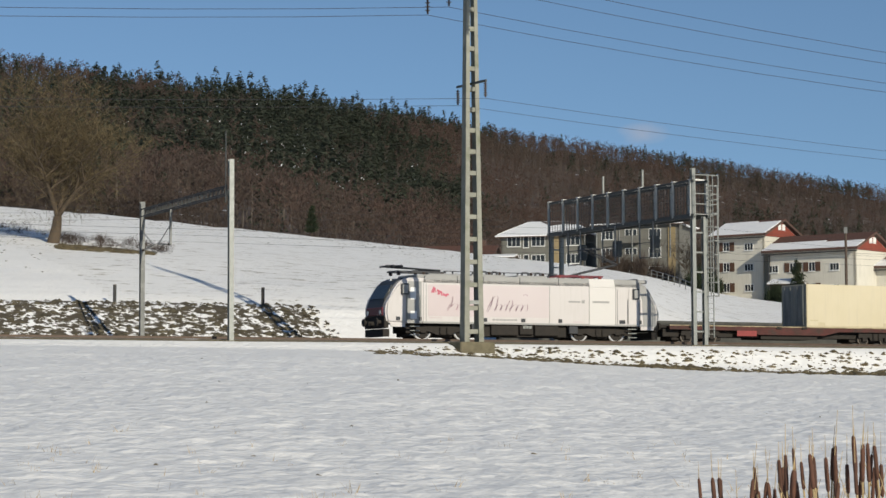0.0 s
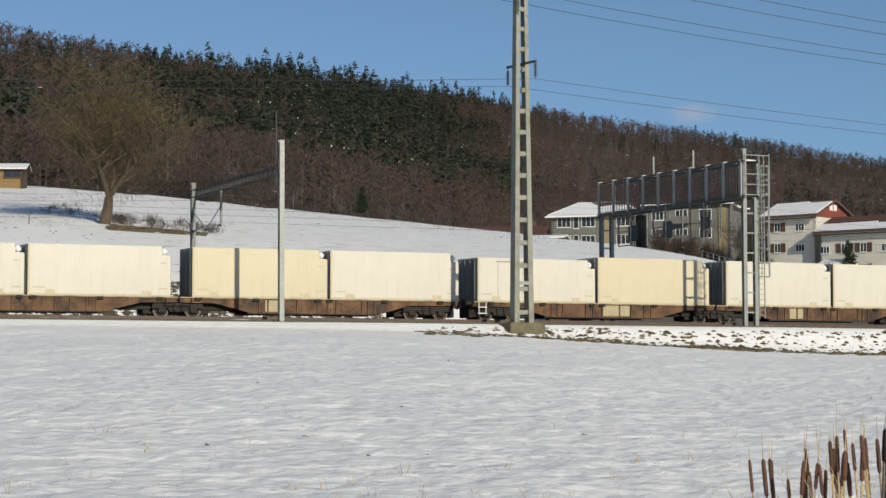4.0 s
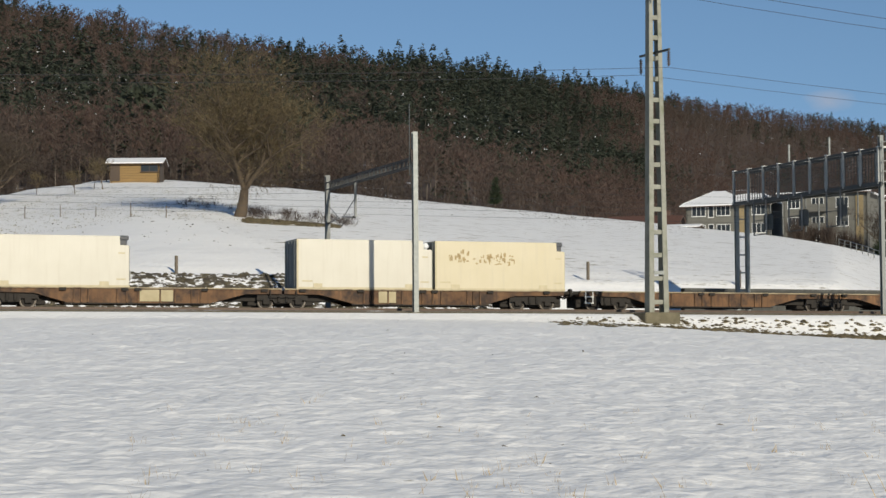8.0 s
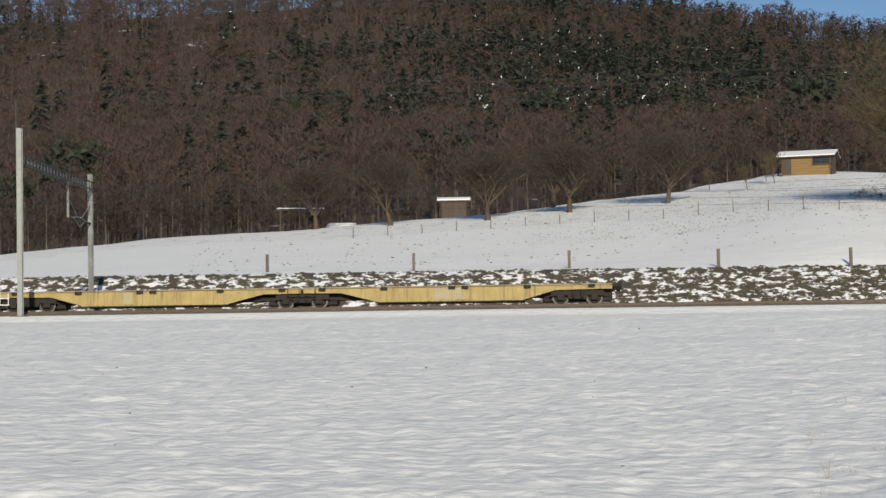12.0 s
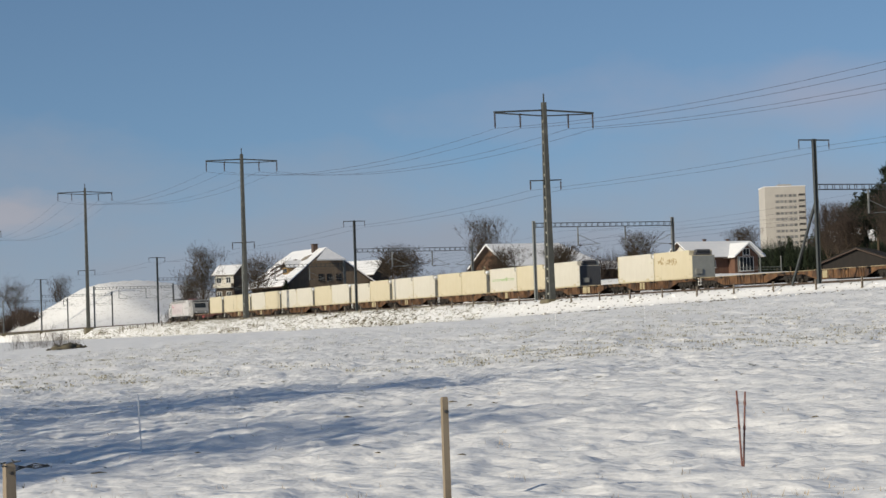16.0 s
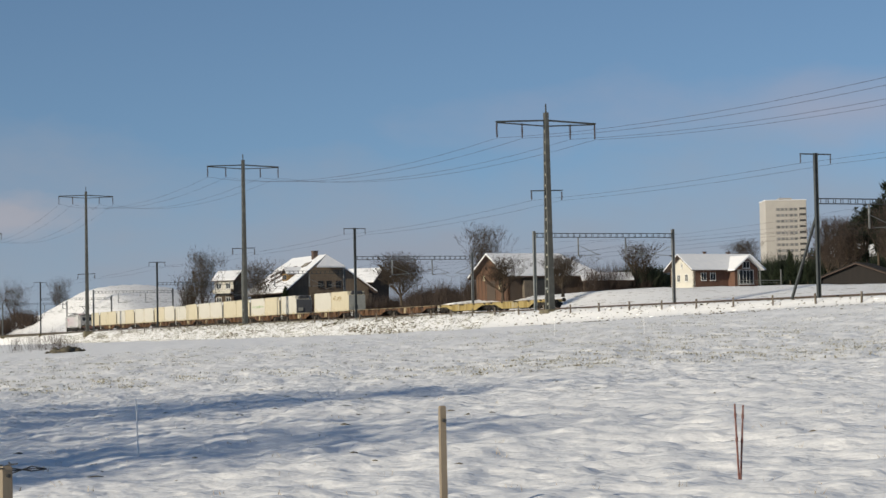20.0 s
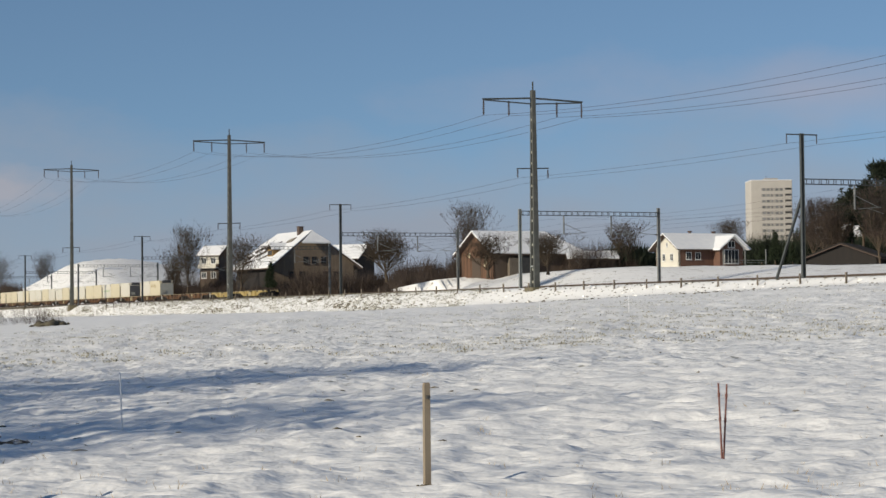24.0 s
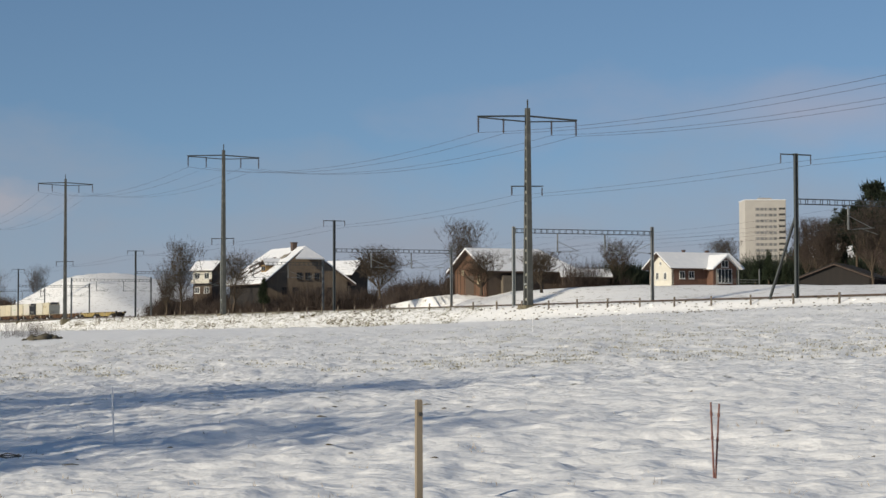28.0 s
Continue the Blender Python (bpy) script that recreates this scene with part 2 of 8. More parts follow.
def mat(name, c1, c2=None, scale=3.0, rough=0.7, metal=0.0, bump=0.0, stretch=(1, 1, 1), c3=None, patch=0.5, patch_scale=0.4,
        vary=0.0, island=0.0, spec=0.4, detail=5.0, sharp=0.08, rust=None, streak=None):
    """Procedural surface: two tones in a noise, a third tone in patches, fine relief."""
    m = bpy.data.materials.new(name)
    m.use_nodes = True
    nt = m.node_tree
    nd, lk = nt.nodes, nt.links
    sh = nd["Principled BSDF"]
    sh.inputs["Roughness"].default_value, sh.inputs["Metallic"].default_value = rough, metal
    sh.inputs["Specular IOR Level"].default_value = spec
    tc = nd.new("ShaderNodeTexCoord")
    mp = nd.new("ShaderNodeMapping")
    mp.inputs["Scale"].default_value = stretch
    lk.new(tc.outputs["Object"], mp.inputs[0])

    def tex(s, det=detail, rgh=0.6):
        n = nd.new("ShaderNodeTexNoise")
        n.inputs["Scale"].default_value, n.inputs["Detail"].default_value, n.inputs["Roughness"].default_value = s, det, rgh
        lk.new(mp.outputs[0], n.inputs["Vector"])
        return n.outputs[0]

    def mixed(f, a, b):
        x = nd.new("ShaderNodeMix")
        x.data_type = "RGBA"
        for sock, v in ((x.inputs[0], f), (x.inputs[6], a), (x.inputs[7], b)):
            if isinstance(v, tuple):
                sock.default_value = (*v[:3], 1)
            elif isinstance(v, float):
                sock.default_value = v
            else:
                lk.new(v, sock)
        return x.outputs[2]

    def ramp(f, lo, hi):
        r = nd.new("ShaderNodeMapRange")
        r.inputs[1].default_value, r.inputs[2].default_value = lo, hi
        lk.new(f, r.inputs[0])
        return r.outputs[0]

    fine = tex(scale)
    col = mixed(ramp(fine, 0.3, 0.7), c1, c2 or tuple(v * 0.82 for v in c1))
    if c3:
        col = mixed(ramp(tex(patch_scale, 7.0, 0.65), patch - sharp, patch + sharp), col, c3)
    if rust:
        col = mixed(ramp(tex(scale * 0.35, 8.0, 0.7), 0.56, 0.72), col, rust)
    if streak:
        ms = nd.new("ShaderNodeMapping")
        ms.inputs["Scale"].default_value = (5, 5, 0.35)
        lk.new(tc.outputs["Object"], ms.inputs[0])
        n = nd.new("ShaderNodeTexNoise")
        n.inputs["Scale"].default_value, n.inputs["Detail"].default_value = 1.2, 6
        lk.new(ms.outputs[0], n.inputs["Vector"])
        col = mixed(ramp(n.outputs[0], 0.5, 0.78), col, streak)
    if vary or island:
        if vary:
            src = nd.new("ShaderNodeObjectInfo").outputs["Random"]
        else:
            src = nd.new("ShaderNodeNewGeometry").outputs["Random Per Island"]
        k = vary or island
        hs = nd.new("ShaderNodeHueSaturation")
        lk.new(ramp(src, 0, 1), hs.inputs["Value"])
        rr = hs.inputs["Value"].links[0].from_node
        rr.inputs[3].default_value, rr.inputs[4].default_value = 1 - k, 1 + k
        lk.new(col, hs.inputs["Color"])
        col = hs.outputs[0]
    lk.new(col, sh.inputs["Base Color"])
    rv = nd.new("ShaderNodeMapRange")
    rv.inputs[3].default_value, rv.inputs[4].default_value = max(rough - 0.12, 0.03), min(rough + 0.12, 1)
    lk.new(fine, rv.inputs[0])
    lk.new(rv.outputs[0], sh.inputs["Roughness"])
    if bump:
        b = nd.new("ShaderNodeBump")
        b.inputs["Strength"].default_value, b.inputs["Distance"].default_value = 0.6, bump
        lk.new(tex(scale * 2.2), b.inputs["Height"])
        lk.new(b.outputs[0], sh.inputs["Normal"])
    return m


def sheer(m, share=0.5):
    """Lets part of the light through: fine twigs and needles glow from either side."""
    nd, lk = m.node_tree.nodes, m.node_tree.links
    sh, out = nd["Principled BSDF"], nd["Material Output"]
    tr = nd.new("ShaderNodeBsdfTranslucent")
    mx = nd.new("ShaderNodeMixShader")
    mx.inputs[0].default_value = share
    lk.new(sh.inputs["Base Color"].links[0].from_socket, tr.inputs[0])
    lk.new(sh.outputs[0], mx.inputs[1])
    lk.new(tr.outputs[0], mx.inputs[2])
    lk.new(mx.outputs[0], out.inputs[0])
    return m


def snow_mat(name, tuft, tuft_amount, ripple, shade=0.885, rows=(1.0, 1.0, 1.0)):
    """Crusted snow with wind ripples, through which stubble shows in places."""
    m = mat(name, (shade * 1.0, shade * 0.992, shade * 0.972), (shade * 0.94, shade * 0.935, shade * 0.92), scale=0.6, rough=0.6, spec=0.25)
    nt = m.node_tree
    nd, lk = nt.nodes, nt.links
    sh = nd["Principled BSDF"]
    tc = nd.new("ShaderNodeTexCoord")
    height = None
    for sx, sy, amount in ((2.6, 2.2, 0.8), (6.5, 5.0, 0.18)):
        mp = nd.new("ShaderNodeMapping")
        mp.inputs["Scale"].default_value = (sx, sy, 1)
        n = nd.new("ShaderNodeTexNoise")
        n.inputs["Scale"].default_value, n.inputs["Detail"].default_value = 1.0, 3.0
        lk.new(tc.outputs["Object"], mp.inputs[0])
        lk.new(mp.outputs[0], n.inputs["Vector"])
        a = nd.new("ShaderNodeMath")
        a.operation = "MULTIPLY"
        a.inputs[1].default_value = amount
        lk.new(n.outputs[0], a.inputs[0])
        if height is None:
            height = a.outputs[0]
        else:
            p = nd.new("ShaderNodeMath")
            p.operation = "ADD"
            lk.new(height, p.inputs[0])
            lk.new(a.outputs[0], p.inputs[1])
            height = p.outputs[0]
    b = nd.new("ShaderNodeBump")
    b.inputs["Strength"].default_value, b.inputs["Distance"].default_value = 1.0, ripple
    lk.new(height, b.inputs["Height"])
    lk.new(b.outputs[0], sh.inputs["Normal"])
    n = nd.new("ShaderNodeTexNoise")
    n.inputs["Scale"].default_value, n.inputs["Detail"].default_value, n.inputs["Roughness"].default_value = 1.5, 9.0, 0.75
    mp = nd.new("ShaderNodeMapping")
    mp.inputs["Scale"].default_value = rows
    lk.new(tc.outputs["Object"], mp.inputs[0])
    lk.new(mp.outputs[0], n.inputs["Vector"])
    r = nd.new("ShaderNodeMapRange")
    r.inputs[1].default_value, r.inputs[2].default_value = tuft_amount, tuft_amount + 0.07
    lk.new(n.outputs[0], r.inputs[0])
    x = nd.new("ShaderNodeMix")
    x.data_type = "RGBA"
    lk.new(r.outputs[0], x.inputs[0])
    old = sh.inputs["Base Color"].links[0].from_socket
    lk.new(old, x.inputs[6])
    x.inputs[7].default_value = (*tuft, 1)
    lk.new(x.outputs[2], sh.inputs["Base Color"])
    return m


M = {
    "snow": snow_mat("crusted_snow", (0.24, 0.21, 0.15), 0.66, 0.10),
    "snow_hill": snow_mat("thin_hill_snow", (0.26, 0.23, 0.17), 0.56, 0.12, 0.85, (0.35, 0.9, 0.9)),
    "snow_pasture": snow_mat("snow_on_rough_pasture", (0.20, 0.185, 0.13), 0.585, 0.14, 0.89, (0.8, 1.5, 1.0)),
    "roof_snow": mat("roof_snow", (0.78, 0.78, 0.78), (0.70, 0.71, 0.73), 1.2, 0.6, bump=0.02),
    "forest_floor": mat("forest_floor", (0.045, 0.030, 0.022), (0.075, 0.052, 0.038), 0.25, 0.95, c3=(0.62, 0.64, 0.68), patch=0.66, patch_scale=0.09, sharp=0.03),
    "ballast": mat("track_ballast", (0.10, 0.085, 0.07), (0.17, 0.15, 0.13), 6.0, 0.9, bump=0.05, c3=(0.7, 0.72, 0.75), patch=0.66, patch_scale=0.5),
    "rail": mat("rail_steel", (0.060, 0.040, 0.030), (0.10, 0.07, 0.05), 4.0, 0.6, metal=0.2),
    "grass": mat("dead_grass", (0.065, 0.052, 0.028), (0.12, 0.098, 0.055), 3.0, 0.95, island=0.35),
    "pale_grass": mat("bleached_grass", (0.19, 0.18, 0.13), (0.29, 0.27, 0.20), 3.0, 0.95, island=0.3),
    "bank": mat("stony_bank", (0.055, 0.045, 0.032), (0.10, 0.085, 0.058), 2.0, 0.95, bump=0.08, c3=(0.84, 0.84, 0.85), patch=0.52, patch_scale=1.5, sharp=0.02),
    "stone": mat("bank_stone", (0.058, 0.050, 0.034), (0.10, 0.088, 0.060), 2.5, 0.9, island=0.3, bump=0.03),
    "concrete": mat("mast_concrete", (0.26, 0.26, 0.22), (0.195, 0.195, 0.165), 2.0, 0.85, bump=0.01, c3=(0.15, 0.16, 0.11), patch=0.6, patch_scale=0.8),
    # darker tone for the legs of the western masts
    "mast_dark": mat("weathered_mast", (0.085, 0.088, 0.082), (0.062, 0.065, 0.060), 1.5, 0.8, c3=(0.12, 0.122, 0.11), patch=0.6, patch_scale=0.5),
    "concrete_foot": mat("foundation_concrete", (0.15, 0.13, 0.085), (0.09, 0.08, 0.05), 2.0, 0.9, bump=0.02),
    "galv": mat("galvanised_steel", (0.27, 0.28, 0.265), (0.21, 0.22, 0.21), 5.0, 0.5, metal=0.35),
    "post_grey": mat("weathered_post_steel", (0.20, 0.205, 0.20), (0.13, 0.135, 0.13), 1.2, 0.6, metal=0.2, c3=(0.34, 0.35, 0.34), patch=0.6, patch_scale=0.7),
    # lighter copy of the galvanised steel, sunlight on the uprights put into the colour
    "galv_sunlit": mat("bright_galvanised_steel", (0.38, 0.385, 0.365), (0.30, 0.305, 0.29), 4.0, 0.5, metal=0.1),
    "dark_steel": mat("weathered_dark_steel", (0.055, 0.061, 0.060), (0.085, 0.092, 0.090), 3.0, 0.55, metal=0.3),
    "beam_dark": mat("tarnished_beam_steel", (0.040, 0.046, 0.048), (0.065, 0.072, 0.074), 3.0, 0.6, metal=0.2),
    "wire": mat("conductor_wire", (0.040, 0.042, 0.048), (0.06, 0.062, 0.07), 2.0, 0.75, metal=0.0, spec=0.1),
    "glass_ins": mat("brown_insulator", (0.045, 0.035, 0.03), (0.07, 0.05, 0.04), 4.0, 0.25),
    "rust_frame": mat("rust_brown_wagon_paint", (0.19, 0.101, 0.044), (0.105, 0.054, 0.027), 1.0, 0.75, c3=(0.035, 0.022, 0.016), patch=0.53, patch_scale=0.8, vary=0.18, streak=(0.07, 0.038, 0.025)),
    "ochre_frame": mat("ochre_wagon_paint", (0.42, 0.33, 0.13), (0.33, 0.25, 0.10), 1.3, 0.7, c3=(0.16, 0.11, 0.05), patch=0.66, patch_scale=0.9, streak=(0.17, 0.12, 0.06)),
    "red_frame": mat("dull_red_wagon_paint", (0.095, 0.024, 0.020), (0.055, 0.02, 0.017), 1.3, 0.75, c3=(0.04, 0.025, 0.02), patch=0.55, patch_scale=0.8),
    "bogie": mat("bogie_grime", (0.016, 0.014, 0.012), (0.032, 0.027, 0.023), 4.0, 0.85, bump=0.01),
    "wheel": mat("wheel_steel", (0.10, 0.085, 0.07), (0.16, 0.14, 0.12), 5.0, 0.5, metal=0.5),
    "tread": mat("bright_wheel_rim", (0.62, 0.62, 0.62), (0.52, 0.52, 0.53), 5.0, 0.35, metal=0.6),
    "deck_light": mat("worn_deck_flange", (0.36, 0.30, 0.19), (0.24, 0.19, 0.125), 2.0, 0.7, c3=(0.14, 0.10, 0.07), patch=0.58, patch_scale=1.2),
    "box_white": mat("container_white", (0.56, 0.535, 0.465), (0.525, 0.50, 0.43), 0.7, 0.5, streak=(0.505, 0.475, 0.405), spec=0.25),
    "box_cream": mat("container_cream", (0.545, 0.49, 0.36), (0.515, 0.46, 0.325), 0.7, 0.5, streak=(0.49, 0.44, 0.33), spec=0.25),
    "box_door": mat("container_door_grey", (0.30, 0.30, 0.27), (0.23, 0.23, 0.21), 1.2, 0.6, streak=(0.14, 0.14, 0.13)),
    "grey_strip": mat("grey_panel", (0.30, 0.31, 0.29), (0.25, 0.26, 0.25), 2.0, 0.6),
    "seal_dark": mat("black_frame", (0.030, 0.030, 0.030), (0.05, 0.05, 0.05), 3.0, 0.7),
    "unit_white": mat("cooler_white", (0.74, 0.75, 0.75), (0.66, 0.67, 0.68), 2.0, 0.45),
    "unit_grille": mat("cooler_grille", (0.05, 0.055, 0.06), (0.09, 0.09, 0.10), 9.0, 0.6),
    "mark_tan": mat("marking_tan", (0.50, 0.44, 0.30), (0.42, 0.37, 0.25), 3.0, 0.7),
    "mark_dark": mat("marking_dark", (0.20, 0.18, 0.14), (0.27, 0.24, 0.19), 3.0, 0.7),
    "mark_worn": mat("faded_ochre_print", (0.36, 0.27, 0.13), (0.27, 0.20, 0.10), 3.0, 0.7),
    "mark_green": mat("marking_green", (0.34, 0.44, 0.24), (0.28, 0.38, 0.2), 3.0, 0.6),
    "mark_red": mat("marking_red", (0.26, 0.05, 0.045), (0.2, 0.04, 0.04), 3.0, 0.6),
    "loco_white": mat("loco_white_paint", (0.545, 0.522, 0.515), (0.52, 0.495, 0.488), 0.8, 0.38, streak=(0.49, 0.47, 0.455), spec=0.4),
    "loco_grey": mat("loco_silver_grey", (0.31, 0.31, 0.305), (0.27, 0.27, 0.265), 1.0, 0.55),
    "loco_pink": mat("loco_faded_pink", (0.50, 0.425, 0.435), (0.515, 0.455, 0.46), 0.5, 0.4),
    "loco_blush": mat("loco_pale_blush", (0.52, 0.465, 0.47), (0.53, 0.48, 0.485), 0.5, 0.4),
    "loco_bright": mat("loco_bright_panel", (0.59, 0.575, 0.56), (0.57, 0.555, 0.54), 0.8, 0.38),
    "loco_mauve": mat("loco_pale_print", (0.42, 0.27, 0.32), (0.44, 0.30, 0.34), 1.0, 0.4),
    "loco_rose": mat("loco_rose_print", (0.50, 0.12, 0.17), (0.42, 0.10, 0.15), 1.0, 0.4),
    "loco_grape": mat("loco_script_print", (0.30, 0.20, 0.25), (0.36, 0.25, 0.30), 1.0, 0.4),
    "loco_dark": mat("loco_dark_mask", (0.026, 0.028, 0.032), (0.045, 0.047, 0.053), 1.0, 0.5),
    "loco_maroon": mat("loco_maroon_apron", (0.16, 0.03, 0.045), (0.11, 0.025, 0.035), 1.0, 0.5),
    "pane": mat("dark_glass", (0.02, 0.024, 0.028), (0.035, 0.04, 0.044), 1.0, 0.15, spec=0.3),
    "bark": mat("orchard_bark", (0.062, 0.046, 0.032), (0.098, 0.073, 0.049), 2.0, 0.95, bump=0.03, stretch=(1, 1, 0.3)),
    "twig": mat("olive_twigs", (0.135, 0.104, 0.060), (0.18, 0.14, 0.078), 0.5, 0.95, island=0.3),
    "twig_grey": mat("grey_twigs", (0.115, 0.095, 0.08), (0.155, 0.13, 0.11), 0.5, 0.95, island=0.3),
    "wood_bare": mat("bare_wood_twigs", (0.125, 0.094, 0.076), (0.110, 0.088, 0.073), 0.03, 0.95, c3=(0.137, 0.089, 0.072), patch=0.50, patch_scale=0.012, sharp=0.10, island=0.12),
    "wood_trunk": mat("wood_trunks", (0.060, 0.048, 0.040), (0.10, 0.085, 0.070), 0.15, 0.95, island=0.45),
    "conifer": mat("conifer_needles", (0.060, 0.072, 0.051), (0.080, 0.094, 0.064), 0.05, 0.9, island=0.2),
    "conifer_snow": mat("snow_clumps", (0.75, 0.77, 0.8), (0.7, 0.72, 0.75), 1.0, 0.7),
    "brick_dark": mat("sooty_brick", (0.085, 0.05, 0.04), (0.12, 0.075, 0.06), 5.0, 0.9),
    "pine": mat("pine_needles", (0.022, 0.032, 0.020), (0.040, 0.050, 0.028), 1.0, 0.9, island=0.4),
    "bush": mat("bare_bush", (0.072, 0.053, 0.043), (0.105, 0.080, 0.064), 1.0, 0.95, island=0.3),
    "evergreen": mat("hedge_evergreen", (0.028, 0.042, 0.022), (0.045, 0.060, 0.030), 1.0, 0.9, island=0.35),
    "post_wood": mat("grey_post_wood", (0.15, 0.125, 0.098), (0.10, 0.084, 0.066), 6.0, 0.9, stretch=(1, 1, 0.2), bump=0.005),
    "stake_wood": mat("weathered_stake_wood", (0.25, 0.205, 0.15), (0.18, 0.145, 0.105), 8.0, 0.9, stretch=(1, 1, 0.15), bump=0.004),
    "rod_white": mat("white_plastic_rod", (0.75, 0.75, 0.74), (0.68, 0.68, 0.68), 3.0, 0.4),
    "rod_red": mat("rust_red_rod", (0.17, 0.065, 0.05), (0.12, 0.05, 0.042), 6.0, 0.6),
    "reed_head": mat("cattail_head", (0.105, 0.048, 0.030), (0.065, 0.032, 0.022), 14.0, 0.95, vary=0.25, bump=0.002),
    "reed_stem": mat("dry_reed_stem", (0.42, 0.32, 0.17), (0.30, 0.22, 0.12), 9.0, 0.8, vary=0.2),
    "wall_white": mat("white_render", (0.57, 0.545, 0.475), (0.53, 0.505, 0.44), 0.7, 0.85, bump=0.01, streak=(0.46, 0.44, 0.38)),
    "wall_dark": mat("dark_concrete_wall", (0.085, 0.085, 0.078), (0.06, 0.06, 0.055), 1.5, 0.85, streak=(0.045, 0.045, 0.04)),
    "wall_grey": mat("grey_render", (0.15, 0.146, 0.128), (0.125, 0.122, 0.107), 0.6, 0.85, streak=(0.105, 0.102, 0.09)),
    "wall_ochre": mat("ochre_render", (0.25, 0.195, 0.11), (0.21, 0.165, 0.092), 0.6, 0.85, streak=(0.23, 0.18, 0.09)),
    "wall_beige": mat("beige_plaster", (0.185, 0.14, 0.098), (0.15, 0.113, 0.08), 0.7, 0.9, streak=(0.24, 0.18, 0.12)),
    "tower_wall": mat("tower_concrete", (0.45, 0.425, 0.385), (0.41, 0.385, 0.35), 0.3, 0.85),
    "tower_pane": mat("hazy_tower_glass", (0.13, 0.135, 0.14), (0.19, 0.19, 0.19), 0.7, 0.3, vary=0.3),
    "tower_band": mat("tower_window_band", (0.34, 0.325, 0.30), (0.27, 0.258, 0.24), 0.4, 0.7),
    "brick_red": mat("red_gable_cladding", (0.22, 0.050, 0.032), (0.17, 0.042, 0.028), 1.2, 0.85),
    "timber": mat("brown_timber", (0.13, 0.068, 0.04), (0.085, 0.048, 0.03), 2.5, 0.85, stretch=(1, 1, 0.2), bump=0.01),
    "timber_red": mat("red_brown_timber", (0.145, 0.078, 0.052), (0.10, 0.055, 0.04), 2.5, 0.85, stretch=(1, 1, 0.2)),
    "timber_dark": mat("dark_timber", (0.060, 0.045, 0.035), (0.085, 0.062, 0.046), 2.5, 0.9, stretch=(1, 1, 0.2)),
    # near-black timber: shade on the hall and farm walls put into the colour
    "timber_black": mat("tarred_timber", (0.014, 0.012, 0.011), (0.024, 0.020, 0.018), 2.5, 0.9, stretch=(1, 1, 0.2)),
    "twig_dark": mat("dark_orchard_twigs", (0.080, 0.062, 0.046), (0.115, 0.09, 0.066), 0.5, 0.95, island=0.3),
    "timber_yellow": mat("yellow_hut_boards", (0.25, 0.16, 0.06), (0.19, 0.12, 0.048), 2.5, 0.85, stretch=(0.2, 0.2, 2)),
    "shutter": mat("brown_shutter", (0.095, 0.048, 0.028), (0.07, 0.036, 0.022), 4.0, 0.7),
    "frame_white": mat("white_window_frame", (0.72, 0.72, 0.70), (0.66, 0.66, 0.64), 4.0, 0.5),
    "tile": mat("brown_roof_tile", (0.105, 0.05, 0.036), (0.07, 0.037, 0.028), 3.0, 0.85, bump=0.02),
    "tile_dark": mat("dark_roof_tile", (0.07, 0.05, 0.042), (0.10, 0.07, 0.055), 3.0, 0.85),
    "hoarding": mat("wagon_yellow_panel", (0.40, 0.345, 0.22), (0.33, 0.28, 0.17), 2.0, 0.7),
}
for key in ("wood_bare", "conifer", "pine", "evergreen", "bush", "twig", "twig_grey", "twig_dark"):
    sheer(M[key])


# ---- building helpers ----


def part(name, bm, material, parent=None, label="", smooth=False):
    """Links a bmesh as one mesh object under a thing or a part."""
    me = bpy.data.meshes.new(name)
    bmesh.ops.recalc_face_normals(bm, faces=bm.faces)
    bm.to_mesh(me)
    bm.free()
    me.materials.append(M[material] if isinstance(material, str) else material)
    if smooth:
        me.polygons.foreach_set("use_smooth", [True] * len(me.polygons))
    ob = new(name, me)
    if parent:
        ob.parent = parent
    if label:
        ob["label"] = label
    return ob


def thing(name, m, label, category, group="", kind=""):
    """A top-level thing: an Empty at its base, to carry its parts."""
    ob = tagged(new(name), label, category, group, kind)
    ob.empty_display_size = 0.3
    ob.matrix_basis = m
    return ob


def again(ob, parent, m):
    """One more object on the same mesh, as a sister part."""
    o = new(ob.name.split(".")[0], ob.data)
    o.parent = parent
    o.matrix_basis = m
    if "label" in ob:
        o["label"] = ob["label"]
    return o


def box(bm, x0, x1, y0, y1, z0, z1, bevel=0.0):
    v = [bm.verts.new((x, y, z)) for x in (x0, x1) for y in (y0, y1) for z in (z0, z1)]
    f = [bm.faces.new([v[i] for i in q]) for q in ((0, 1, 3, 2), (4, 6, 7, 5), (0, 4, 5, 1), (2, 3, 7, 6), (0, 2, 6, 4), (1, 5, 7, 3))]
    if bevel:
        bmesh.ops.bevel(bm, geom=list({e for q in f for e in q.edges}), offset=bevel, segments=1, affect="EDGES")
    return bm


def boxes(*specs, bevel=0.0):
    bm = bmesh.new()
    for s in specs:
        box(bm, *s, bevel=bevel)
    return bm


def tube(bm, p, q, r0, r1=None, n=8, cap=True):
    p, q = Vector(p), Vector(q)
    r1 = r0 if r1 is None else r1
    t = (q - p).to_track_quat("Z", "Y").to_matrix()
    rings = []
    for c, r in ((p, r0), (q, r1)):
        rings.append([bm.verts.new(c + t @ Vector((r * math.cos(2 * math.pi * i / n), r * math.sin(2 * math.pi * i / n), 0))) for i in range(n)])
    for i in range(n):
        bm.faces.new((rings[0][i], rings[0][(i + 1) % n], rings[1][(i + 1) % n], rings[1][i]))
    if cap:
        bm.faces.new(rings[0][::-1])
        bm.faces.new(rings[1])
    return bm


